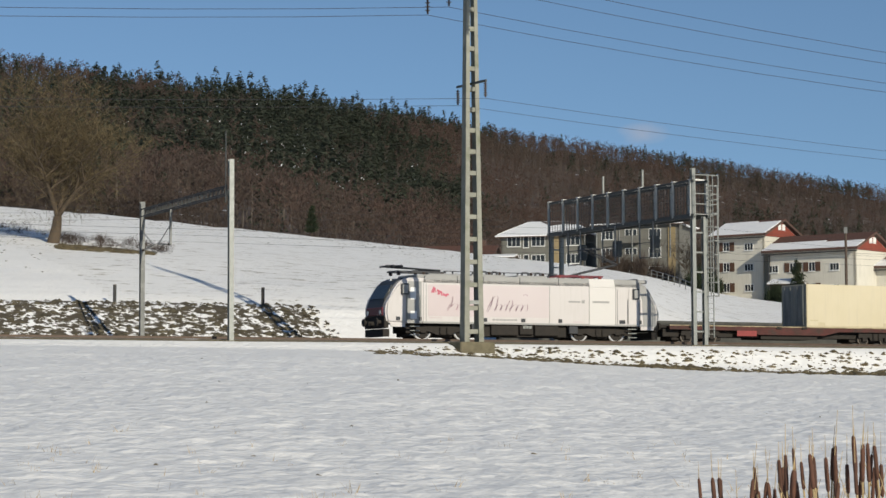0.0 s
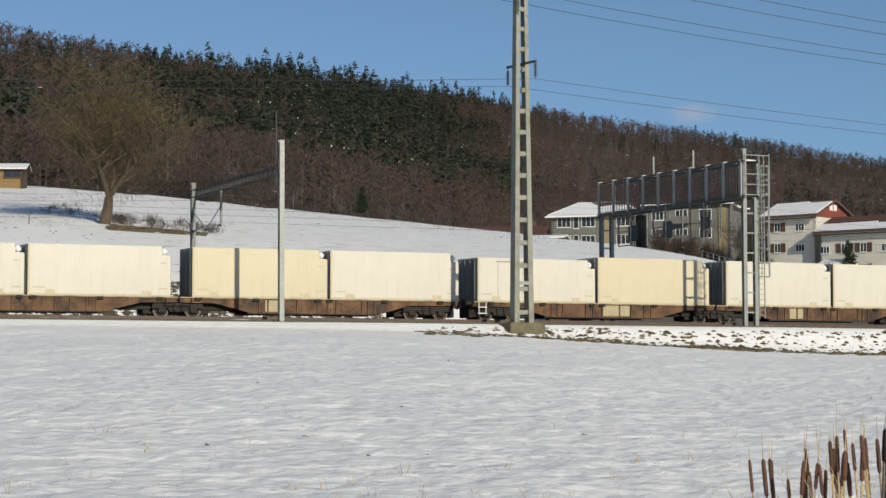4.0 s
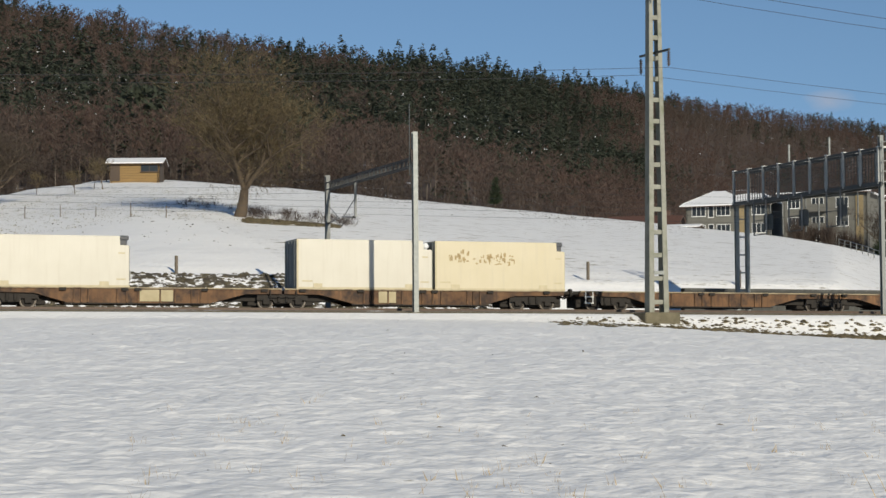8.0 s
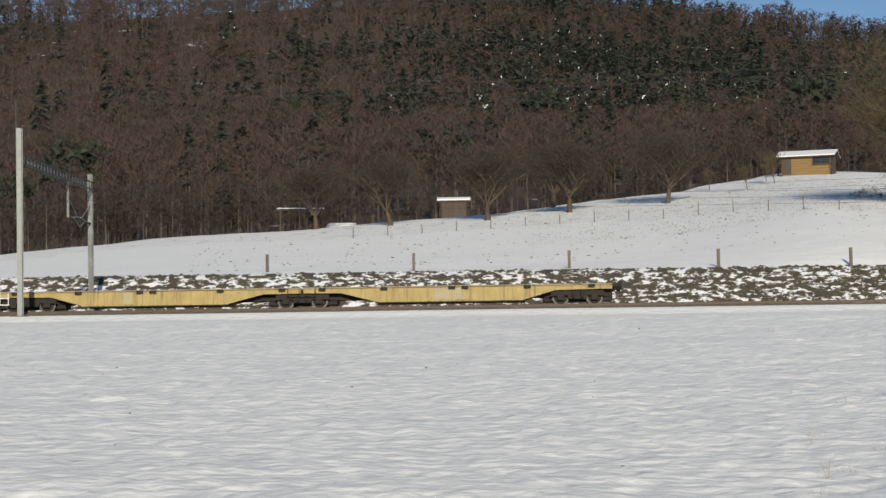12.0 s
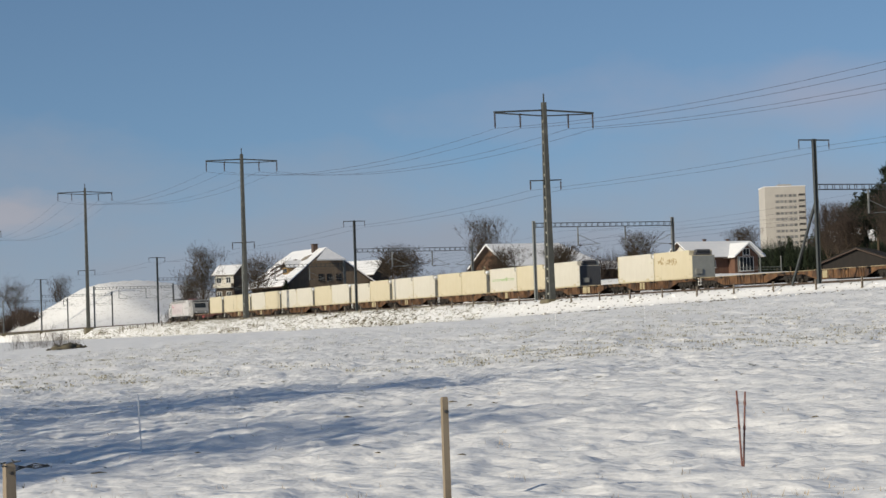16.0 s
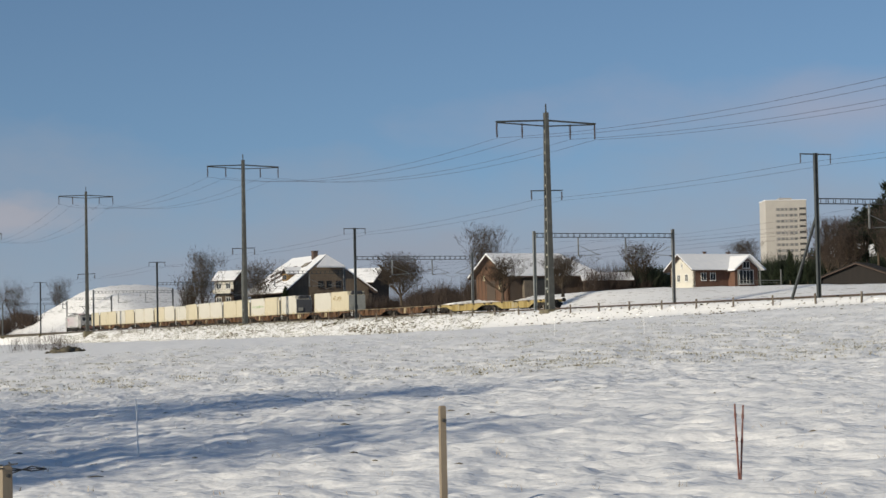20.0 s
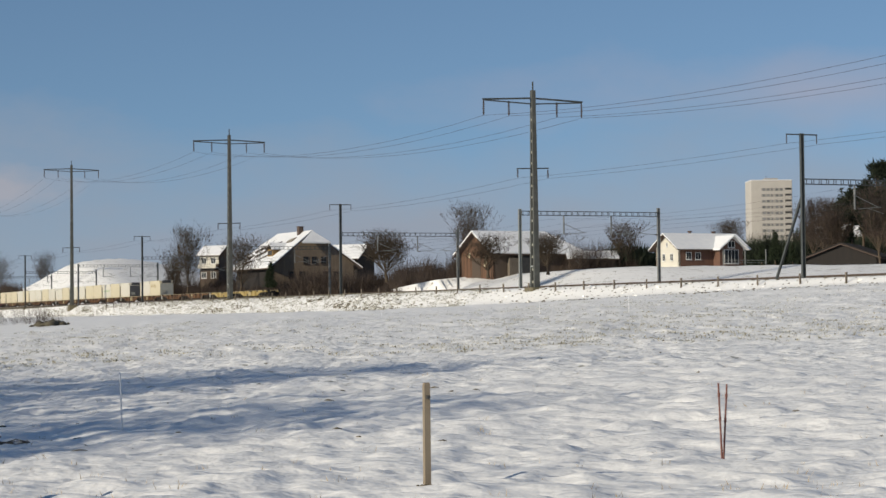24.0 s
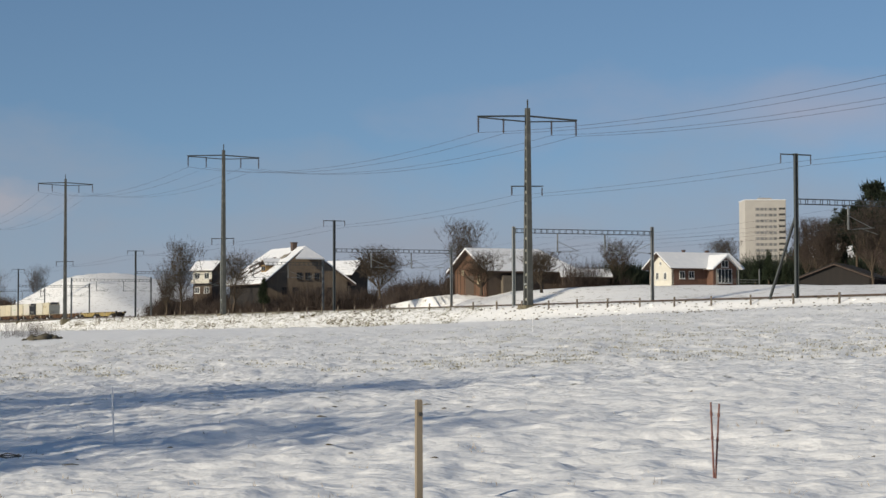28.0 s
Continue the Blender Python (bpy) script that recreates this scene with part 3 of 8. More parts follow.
def tubes(*specs, n=8):
    bm = bmesh.new()
    for s in specs:
        tube(bm, *s, n=n)
    return bm


def slab(bm, outline, y0, y1):
    """An outline in x and z, drawn out from y0 to y1."""
    a = [bm.verts.new((x, y0, z)) for x, z in outline]
    b = [bm.verts.new((x, y1, z)) for x, z in outline]
    k = len(a)
    bm.faces.new(a)
    bm.faces.new(b[::-1])
    for i in range(k):
        bm.faces.new((a[i], b[i], b[(i + 1) % k], a[(i + 1) % k]))
    return bm


def slabs(*specs):
    bm = bmesh.new()
    for s in specs:
        slab(bm, *s)
    return bm


def beam(bm, p, q, wide, high):
    """A square-edged bar from p to q."""
    p, q = Vector(p), Vector(q)
    d = (q - p).normalized()
    side = d.cross(Vector((0, 0, 1)))
    side = (side if side.length > 1e-3 else Vector((1, 0, 0))).normalized()
    up = side.cross(d)
    ring = [[bm.verts.new(c + side * (sx * wide / 2) + up * (sz * high / 2)) for sx, sz in ((-1, -1), (1, -1), (1, 1), (-1, 1))] for c in (p, q)]
    for i in range(4):
        bm.faces.new((ring[0][i], ring[0][(i + 1) % 4], ring[1][(i + 1) % 4], ring[1][i]))
    bm.faces.new(ring[0][::-1])
    bm.faces.new(ring[1])
    return bm


def beams(*specs):
    bm = bmesh.new()
    for s in specs:
        beam(bm, *s)
    return bm


def mesh_of(name, verts, faces, mats, index=None, smooth=False):
    """Quick mesh from arrays; all faces have the same number of corners."""
    me = bpy.data.meshes.new(name)
    verts = np.asarray(verts, np.float32)
    faces = np.asarray(faces, np.int32)
    k = faces.shape[1]
    me.vertices.add(len(verts))
    me.vertices.foreach_set("co", verts.ravel())
    me.loops.add(faces.size)
    me.loops.foreach_set("vertex_index", faces.ravel())
    me.polygons.add(len(faces))
    me.polygons.foreach_set("loop_start", np.arange(0, faces.size, k, dtype=np.int32))
    for m in mats:
        me.materials.append(M[m])
    if index is not None:
        me.polygons.foreach_set("material_index", np.asarray(index, np.int32))
    if smooth:
        me.polygons.foreach_set("use_smooth", np.ones(len(faces), bool))
    me.update(calc_edges=True)
    return me


def by_line(u, w, up=0.0, turn=0.0):
    """Pose beside the line: x along it to the east, y away from the standpoint, z up from the rail."""
    e, n = line(u, w)
    return Matrix.Translation((float(e), float(n), float(rail_z(u)) + up)) @ Matrix.Rotation(heading(u) + radians(turn), 4, "Z")


# ---- the ground: one sheet out to the horizon ----


def ground_sheet():
    az = np.concatenate([np.arange(-180, -75, 3.0), np.arange(-75, 36, 0.16), np.arange(36, 60, 1.0), np.arange(60, 178, 3.0)])
    a = np.radians(az)
    rt = np.interp(np.clip(a, radians(-73), radians(56)), LAZ, LR)
    near = 13.0 * np.exp(np.linspace(0, 1, 400)[:, None] * np.log((rt - 14)[None, :] / 13.0))
    near = np.vstack([np.repeat(np.geomspace(4, 12.5, 10)[:, None], len(a), 1), near])
    mid = rt[None, :] + np.concatenate([np.linspace(-13.5, 44, 72)])[:, None]
    far_t = np.linspace(0, 1, 80)[1:, None]
    far = (rt + 44)[None, :] * np.exp(far_t**1.15 * np.log(3400.0 / (rt + 44))[None, :])
    r = np.vstack([np.full((1, len(a)), 0.0), np.full((1, len(a)), 1.5), near, mid, far])
    e, n = r * np.sin(a)[None, :], r * np.cos(a)[None, :]
    z = land(e, n)
    rows, cols = r.shape
    v = np.stack([e, n, z], -1).reshape(-1, 3)
    i, j = np.meshgrid(np.arange(rows - 1), np.arange(cols), indexing="ij")
    k = (j + 1) % cols
    f = np.stack([i * cols + j, (i + 1) * cols + j, (i + 1) * cols + k, i * cols + k], -1).reshape(-1, 4)[:, ::-1]
    rc = (r[:-1] + r[1:]) / 2
    wr = table(np.clip(az, -79.5, 54.5), WOOD_AZ, WOOD_R)[None, :] + 3 * wave(e[:-1], n[:-1], 0.08, 3)
    wooded = (rc > wr) & (az > -52)[None, :] & (az < 60)[None, :]
    index = np.where(wooded, 1, np.where((rc > rt[None, :] + 22) & ((az[None, :] > 10.43 + (165.9 - rc) * 0.09) | (rc > np.interp(az, [2, 5.6, 7, 8, 9.3], [203, 195, 186, 178.5, 173])[None, :]) | (np.abs(az + 58) < 18)[None, :]) & (np.abs(az) < 76)[None, :], 2, 0))
    pasture = (rc > 48 + 8 * wave(e[:-1], n[:-1], 0.05, 5)) & (rc < np.minimum(rt[None, :] - 17, 175) + 4 * wave(e[:-1], n[:-1], 0.06, 6)) & (az < -36 + 2 * wave(e[:-1], n[:-1], 0.07, 2)) & (az > -76)[None, :]
    index = np.where(pasture, 3, index)
    me = mesh_of("ground", v, f, ["snow", "forest_floor", "snow_hill", "snow_pasture"], index.ravel(), smooth=True)
    return tagged(new("ground", me), "snow-covered field rising to the railway, woodland floor on the hill", "ground", kind="structure")


ground_sheet()


def strip(name, u0, u1, profile, material, label, category, step=2.0):
    """A band along the line with a cross-section of (w, height above rail)."""
    u = np.arange(u0, u1 + step / 2, step)
    k = len(profile)
    v = []
    for x in u:
        z = float(rail_z(x))
        for w, h in profile:
            e, n = line(x, w)
            v.append((e, n, z + h))
    f = [(i * k + j, (i + 1) * k + j, (i + 1) * k + j + 1, i * k + j + 1) for i in range(len(u) - 1) for j in range(k - 1)]
    me = mesh_of(name, v, f, [material], smooth=False)
    return tagged(new(name, me), label, category, kind="structure")


strip("ballast", -740, 320, [(5.6, -0.45), (5.0, -0.16), (-9.2, -0.16), (-9.9, -0.45)], "ballast", "dark stone ballast under the railway tracks, snow between the rails", "ballast")
for name, w in (("rail_near", -3.75), ("rail_near", -2.25), ("rail_middle", 0.55), ("rail_middle", 2.05), ("rail_far", 5.6), ("rail_far", 7.1)):
    c = -w
    strip(name, -740, 320, [(c + 0.07, -0.15), (c + 0.02, -0.12), (c + 0.036, -0.03), (c + 0.036, 0.0), (c - 0.036, 0.0), (c - 0.036, -0.03), (c - 0.02, -0.12), (c - 0.07, -0.15)],
          "rail", "rust-brown steel rail on the ballast", "rail", 3.0)
# dark strip added for the shade along rail and ballast edge
strip("cable_trough", -560, 300, [(5.5, -0.45), (5.5, -0.22), (5.85, -0.22), (5.85, -0.62)], "stone", "low dark strip beside the near track, for rail and ballast shade", "trough", 2.0)
strip("cutting_slope", -60, 45, [(-14.2, -0.2), (-15.6, 0.52), (-17.0, 1.13), (-18.4, 1.74), (-19.8, 2.34), (-21.0, 2.86), (-21.6, 2.8)], "bank", "stony cutting slope behind the tracks, dark weeds between patches of snow", "bank", 3.0)
strip("retaining_wall", 56.5, 150, [(-13.6, -0.4), (-13.6, 1.75), (-13.55, 1.78), (-13.55, 1.95), (-14.1, 1.95), (-14.1, -0.4)], "wall_dark", "low dark grey retaining wall behind the tracks", "wall", 2.5)


# ---- overhead line: portals, signal gantry, traction masts, conductors ----


def h_post(height, wide=0.26, deep=0.30):
    """Rolled H-section upright."""
    t, w, d = 0.0175, wide / 2, deep / 2
    ring = [(-w, -d), (w, -d), (w, -d + 2 * t), (t, -d + 2 * t), (t, d - 2 * t), (w, d - 2 * t), (w, d), (-w, d), (-w, d - 2 * t), (-t, d - 2 * t), (-t, -d + 2 * t), (-w, -d + 2 * t)]
    bm = bmesh.new()
    a, b = [[bm.verts.new((x, y, z)) for x, y in ring] for z in (-0.9, height)]
    bm.faces.new(a[::-1])
    bm.faces.new(b)
    for i in range(12):
        bm.faces.new((a[i], a[(i + 1) % 12], b[(i + 1) % 12], b[i]))
    return bm


def insulator(bm, p, q, r=0.07):
    p, q = Vector(p), Vector(q)
    tube(bm, p, q, r * 0.4, n=6)
    for i in range(1, 7):
        c = p.lerp(q, i / 7)
        d = (q - p).normalized() * 0.02
        tube(bm, c - d, c + d, r, r * 0.8, n=8)
    return bm


def cantilever(parent, y, z, toward, u_side=0.0):
    """Bracket arm with registration arm, reaching over a track."""
    s = toward
    bm = tubes(((0, y, z - 0.4), (0, y + s * 2.6, z - 0.2), 0.035), ((0, y, z + 0.75), (0, y + s * 2.3, z - 0.2), 0.03), ((0, y + s * 1.3, z - 0.3), (0, y + s * 2.9, z - 0.75), 0.022), n=6)
    arm = part("cantilever", bm, "galv", parent, "steel bracket arm of the overhead line")
    part("insulator", insulator(bmesh.new(), (0, y, z - 0.4), (0, y + s * 0.5, z - 0.36)), "glass_ins", arm)


def portal(u, tall, label, beam_z=7.45, near_top=9.25, deep=0.42, drops=(-0.9, 4.7)):
    p = thing("catenary_portal", by_line(u, 0), label, "catenary portal", "catenary portals along the line")
    near_y, far_y = -6.0, 10.4
    top = 11.6 if tall else near_top
    post = part("post", h_post(top), "galv" if not tall else "dark_steel", p)
    post.location = (0, near_y, 0)
    far = part("post", h_post(8.35), "post_grey", p)
    far.location = (0, far_y, 0)
    for y in (near_y, far_y):
        part("footing", boxes((-0.45, 0.45, y - 0.45, y + 0.45, -1.0, -0.28), bevel=0.04), "concrete_foot", p)
    # ladder-like cross beam
    bm = bmesh.new()
    for x in (-0.16, 0.16):
        for z in (beam_z, beam_z + deep):
            beam(bm, (x, near_y + 0.1, z), (x, far_y - 0.1, z), 0.05, 0.06)
        y = near_y + 0.3
        while y < far_y:
            beam(bm, (x, y, beam_z), (x, y, beam_z + deep), 0.05, 0.04)
            y += 0.72
    part("cross_beam", bm, "beam_dark", p)
    for y in drops:
        part("drop_post", boxes((-0.06, 0.06, y - 0.06, y + 0.06, beam_z - 2.0, beam_z)), "post_grey", p)
        cantilever(p, y, beam_z - 1.6, 1)
    cantilever(p, far_y, beam_z - 1.6, -1)
    if len(drops) == 1:
        part("feeder_rod", tubes(((-0.22, near_y + 0.2, beam_z - 0.5), (-0.22, near_y + 0.2, top + 1.5), 0.03), n=6), "beam_dark", p, "thin dark feeder rod")
    if tall:
        arm = part("cross_arm", beams(((0, near_y - 1.5, top - 0.1), (0, near_y + 1.5, top - 0.1), 0.08, 0.10)), "dark_steel", p)
        for y in (near_y - 1.45, near_y + 1.45):
            part("insulator", insulator(bmesh.new(), (0, y, top - 0.15), (0, y, top - 0.85)), "glass_ins", p)
    else:
        part("line_clip", boxes((-0.2, -0.13, near_y - 0.05, near_y + 0.05, top - 1.6, top - 0.9)), "glass_ins", p)
    return p


for u, tall, label in ((30.6, False, "tall pale steel portal post with lattice beam over the tracks"), (-23.5, False, "steel catenary portal spanning the tracks"),
                       (-77.0, False, "slim pale steel catenary portal spanning the tracks"), (-132.3, True, "dark steel catenary portal with stay and feeder crossarm"),
                       (-186.6, False, "dark steel catenary portal with ladder beam"), (-244.3, True, "dark steel catenary portal with feeder crossarm"),
                       (-298.2, False, "dark steel catenary portal far along the line"), (-354.7, True, "dark steel catenary portal with feeder crossarm"),
                       (-411.0, False, "dark steel catenary portal far along the line"), (-472.0, True, "dark steel catenary portal far along the line"), (-528.0, False, "dark steel catenary portal far along the line")):
    p = portal(u, tall, label, near_top=9.25 if u > -150 else 8.1, drops=(4.7,) if u > -90 else (-0.9, 4.7))
    if u == -132.3:
        part("stay", beams(((-4.2, -6.0, -0.5), (0, -6.0, 6.6), 0.16, 0.2)), "dark_steel", p, "slanting steel stay")


def traction_mast(u, height, arm_z, low_z, label, w=7.3, paint="concrete"):
    """Concrete ladder mast with an upper crossarm and a small lower one."""
    m = thing("traction_mast", by_line(u, w), label, "power mast", "traction power masts")

    def half(z):
        return 0.60 - 0.36 * max(z, 0) / height

    base = -0.5
    top_open = height * 0.9
    for s in (-1, 1):
        bm = bmesh.new()
        rings = []
        for z in (base - 0.6, height):
            h = half(z)
            xo, xi, d = s * h, s * (h - 0.30 + 0.12 * z / height), 0.30 - 0.10 * z / height
            rings.append([bm.verts.new((x, y, z)) for x, y in ((xo, -d), (xi, -d), (xi, d), (xo, d))])
        for i in range(4):
            bm.faces.new((rings[0][i], rings[0][(i + 1) % 4], rings[1][(i + 1) % 4], rings[1][i]))
        bm.faces.new(rings[0])
        bm.faces.new(rings[1])
        part("leg", bm, paint, m)
    z, rungs = 0.2, []
    while z < top_open:
        h = half(z) - 0.16
        bm = boxes((-h, h, -0.2, 0.2, z, z + 0.24))
        part("rung", bm, "concrete", m)
        z += 1.28 - 0.012 * z
    part("foot", boxes((-1.05, 1.05, -0.75, 0.75, -1.5, -0.25), bevel=0.06), "concrete_foot", m, "mossy concrete foundation block")
    part("plate", boxes((-0.30, 0.30, -0.335, -0.31, 1.8, 2.0)), "galv", m, "small pale plate")
    bm = bmesh.new()
    beam(bm, (0, 0, height - 0.1), (0, 0, height + 0.9), 0.12, 0.12)
    for s in (-1, 1):
        beam(bm, (0, 0, arm_z + 0.25), (0, s * 5.6, arm_z), 0.22, 0.16)
        beam(bm, (0, 0, arm_z - 0.35), (0, s * 5.5, arm_z - 0.08), 0.16, 0.12)
    arm = part("cross_arm", bm, "dark_steel", m)
    for y in (-5.5, -2.7, 2.7, 5.5):
        part("insulator", insulator(bmesh.new(), (0, y, arm_z - 0.1), (0, y, arm_z - 1.6), 0.16), "glass_ins", m)
    part("feeder_arm", beams(((0, -1.9, low_z), (0, 1.7, low_z + 0.1), 0.10, 0.12)), "dark_steel", m)
    for y in (-1.8, 1.6):
        part("insulator", insulator(bmesh.new(), (0, y, low_z - 0.05), (0, y, low_z - 0.9), 0.12), "glass_ins", m)
    return u, w, arm_z, low_z


MASTS = [traction_mast(157.0, 21.6, 20.2, 13.6, "pale concrete ladder mast beside the track"),
         traction_mast(43.8, 24.6, 20.2, 13.8, "pale concrete ladder mast on a mossy foundation"),
         traction_mast(-67.8, 27.0, 19.6, 12.6, "pale concrete ladder mast beside the track"),
         traction_mast(-180.2, 19.9, 18.85, 11.85, "dark ladder mast with steel crossarm and insulators", paint="mast_dark"),
         traction_mast(-292.5, 24.5, 23.5, 11.1, "tall dark mast with steel crossarm", paint="mast_dark"),
         traction_mast(-411.0, 28.1, 27.1, 11.3, "tall dark mast far along the line", paint="mast_dark"),
         traction_mast(-556.0, 28.1, 27.1, 11.3, "tall dark mast far along the line", paint="mast_dark")]


def wire_run(name, points, sag, r, label, segs=14):
    """One sagging conductor through its supports."""
    cv = bpy.data.curves.new(name, "CURVE")
    cv.dimensions, cv.bevel_depth, cv.bevel_resolution = "3D", r, 0
    sp = cv.splines.new("POLY")
    pts = []
    for a, b in zip(points[:-1], points[1:]):
        a, b = Vector(a), Vector(b)
        drop = sag * ((a - b).length / 117.0) ** 2
        for i in range(segs):
            t = i / segs
            c = a.lerp(b, t)
            c.z -= drop * 4 * t * (1 - t)
            pts.append(c)
    pts.append(Vector(points[-1]))
    sp.points.add(len(pts) - 1)
    for q, c in zip(sp.points, pts):
        q.co = (*c, 1)
    cv.materials.append(M["wire"])
    return tagged(new(name, cv), label, "wire", "conductors")


def at_line(u, w, h):
    e, n = line(u, w)
    return float(e), float(n), float(rail_z(u)) + h


for y in (-5.5, -2.7, 2.7, 5.5):
    wire_run("power_line", [at_line(u, w - y, a - 1.65) for u, w, a, l in MASTS], 2.3, 0.015, "thin traction power conductor sagging between the masts")
feeders = sorted([(u, w, l - 0.95) for u, w, a, l in MASTS] + [(-132.3, 6.0, 10.7), (-244.3, 6.0, 10.7), (-354.7, 6.0, 10.7), (-472.0, 6.0, 10.7)], reverse=True)
for y in (-1.75, 1.5):
    wire_run("feeder_line", [at_line(u, w - y, h) for u, w, h in feeders], 1.5, 0.011, "thin feeder conductor between mast and portal arms")
SUPPORTS = [162, 118, 59.3, 30.6, -23.5, -77.0, -132.3, -186.6, -244.3, -298.2, -354.7, -411, -472, -528]
for c in (3.0, -1.3, -6.3):
    wire_run("contact_wire", [at_line(u, c, 5.75) for u in SUPPORTS], 0.05, 0.007, "copper contact wire over the track", 4)
    wire_run("messenger_wire", [at_line(u, c, 7.0) for u in SUPPORTS], 2.6, 0.006, "messenger wire above the contact wire", 8)


def signal_gantry(u):
    g = thing("signal_gantry", by_line(u, 0), "grey steel signal gantry with caged ladder over the tracks", "signal gantry")
    y0, y1, zb, zt = -6.0, 10.5, 7.25, 9.3
    for y in (y0, y1):
        for x in (-0.38, 0.38):
            leg = part("leg", h_post(zb + (2.8 if (y == y0 and x < 0) else 0.0), 0.24, 0.24), "galv", g)
            leg.location = (x, y, 0)
        part("footing", boxes((-0.9, 0.9, y - 0.5, y + 0.5, -1.0, -0.25), bevel=0.04), "concrete_foot", g)
        z = 0.5
        while z < zb:
            part("tie", boxes((-0.3, 0.3, y - 0.05, y + 0.05, z, z + 0.09)), "galv", g)
            z += 1.15
    for z in (zb, zt):
        for x in (-0.5, 0.5):
            part("chord", beams(((x, y0 - 0.3, z), (x, y1 + 0.2, z), 0.16, 0.22 if z == zb else 0.12)), "dark_steel", g)
    part("walkway", boxes((-0.5, 0.5, y0, y1, zb + 0.1, zb + 0.15)), "dark_steel", g)
    n = 9
    for i in range(n + 1):
        y = y0 + (y1 - y0) * i / n
        for x in (-0.55, 0.55):
            part("upright", boxes((x - 0.06, x + 0.06, y - 0.07, y + 0.07, zb, zt + 0.05)), "galv_sunlit", g)
        part("cap_rail", boxes((-0.5, 0.5, y + 0.05, y + 0.30, zt + 0.06, zt + 0.13)), "frame_white", g)
        if i < n:
            ya, yb = y + 0.12, y + (y1 - y0) / n - 0.12
            for x in (-0.52, 0.52):
                bm = bmesh.new()
                k = 5
                for j in range(k + 1):
                    yy = ya + (yb - ya) * j / k
                    box(bm, x - 0.012, x + 0.012, yy - 0.010, yy + 0.010, zb + 0.15, zt - 0.05)
                for j in range(5):
                    zz = zb + 0.2 + (zt - zb - 0.3) * j / 4
                    box(bm, x - 0.010, x + 0.010, ya, yb, zz - 0.010, zz + 0.010)
                part("mesh_panel", bm, "dark_steel", g)
    for y in (0.0, 4.6):
        part("pole", tubes(((0, y, zt), (0, y, zt + 1.25), 0.07)), "galv", g)
    # ladder cage beside the near legs
    bm = bmesh.new()
    for x in (0.62, 1.0):
        beam(bm, (x, y0, 0.2), (x, y0, zt + 0.4), 0.05, 0.05)
    for i in range(30):
        beam(bm, (0.62, y0, 0.4 + 0.3 * i), (1.0, y0, 0.4 + 0.3 * i), 0.03, 0.03)
    ladder = part("ladder", bm, "galv", g)
    bm = bmesh.new()
    for i in range(9):
        z = 2.6 + 0.8 * i
        for a in range(8):
            p0, p1 = math.pi * (a / 8 - 1), math.pi * ((a + 1) / 8 - 1)
            beam(bm, (0.80 + 0.34 * math.cos(p0), y0 + 0.75 * math.sin(p0), z), (0.80 + 0.34 * math.cos(p1), y0 + 0.75 * math.sin(p1), z), 0.04, 0.05)
    for a in (0.2, 0.5, 0.8):
        p0 = math.pi * (a - 1)
        beam(bm, (0.80 + 0.34 * math.cos(p0), y0 + 0.75 * math.sin(p0), 2.6), (0.80 + 0.34 * math.cos(p0), y0 + 0.75 * math.sin(p0), 9.0), 0.04, 0.04)
    part("cage", bm, "galv", g)
    for z in (zb + 0.1, zb + 0.7, zb + 1.3, zt + 0.35):
        part("rail", beams(((-0.5, y0 - 0.35, z), (1.15, y0 - 0.35, z), 0.05, 0.05)), "galv", g)
    for x in (-0.5, 0.45, 1.15):
        part("rail_post", beams(((x, y0 - 0.35, zb), (x, y0 - 0.35, zt + 0.4), 0.05, 0.05)), "galv", g)
    for y in (-1.3, 3.0, 7.2):
        s = part("signal", boxes((-0.2, 0.2, y - 0.3, y + 0.3, 5.4, 6.4), bevel=0.06), "dark_steel", g, "dark signal head")
        part("signal_lamp", tubes(*[((x, y, 5.65 + 0.42 * k), (x + 0.12, y, 5.65 + 0.42 * k), 0.1) for k in range(2) for x in (0.2,)]), "pane", s)
        for x in (-0.6, 0.6):
            for yy in (y - 0.75, y + 0.75):
                part("hanger", beams(((x, yy, 5.1), (x, yy, zb), 0.07, 0.07)), "post_grey", g)
        for z in (5.1, 6.0, 6.9):
            part("hanger_tie", beams(((-0.6, y - 0.75, z), (-0.6, y + 0.75, z), 0.05, 0.05)), "dark_steel", g)
    return g


signal_gantry(59.13)


# ---- the train ----
TRAIN = []  # (thing, metres behind the front buffers, height) along the centre of the near track


def wheelset(parent, x, r=0.46, bright=False):
    for s in (-1, 1):
        w = part("wheel", tubes(((x, s * 0.70, r), (x, s * 0.86, r), r), n=20), "wheel", parent)
        part("rim", tubes(((x, s * 0.86, r), (x, s * 0.872, r), r * 0.96, r * 0.9), n=20), "tread" if bright else "wheel", w)
        part("hub", tubes(((x, s * 0.872, r), (x, s * 0.90, r), r * 0.80, r * 0.72), n=16), "bogie", w)
        part("axle_box", boxes((x - 0.19, x + 0.19, s * 0.98 - 0.1, s * 0.98 + 0.1, r - 0.17, r + 0.19), bevel=0.03), "bogie", parent)


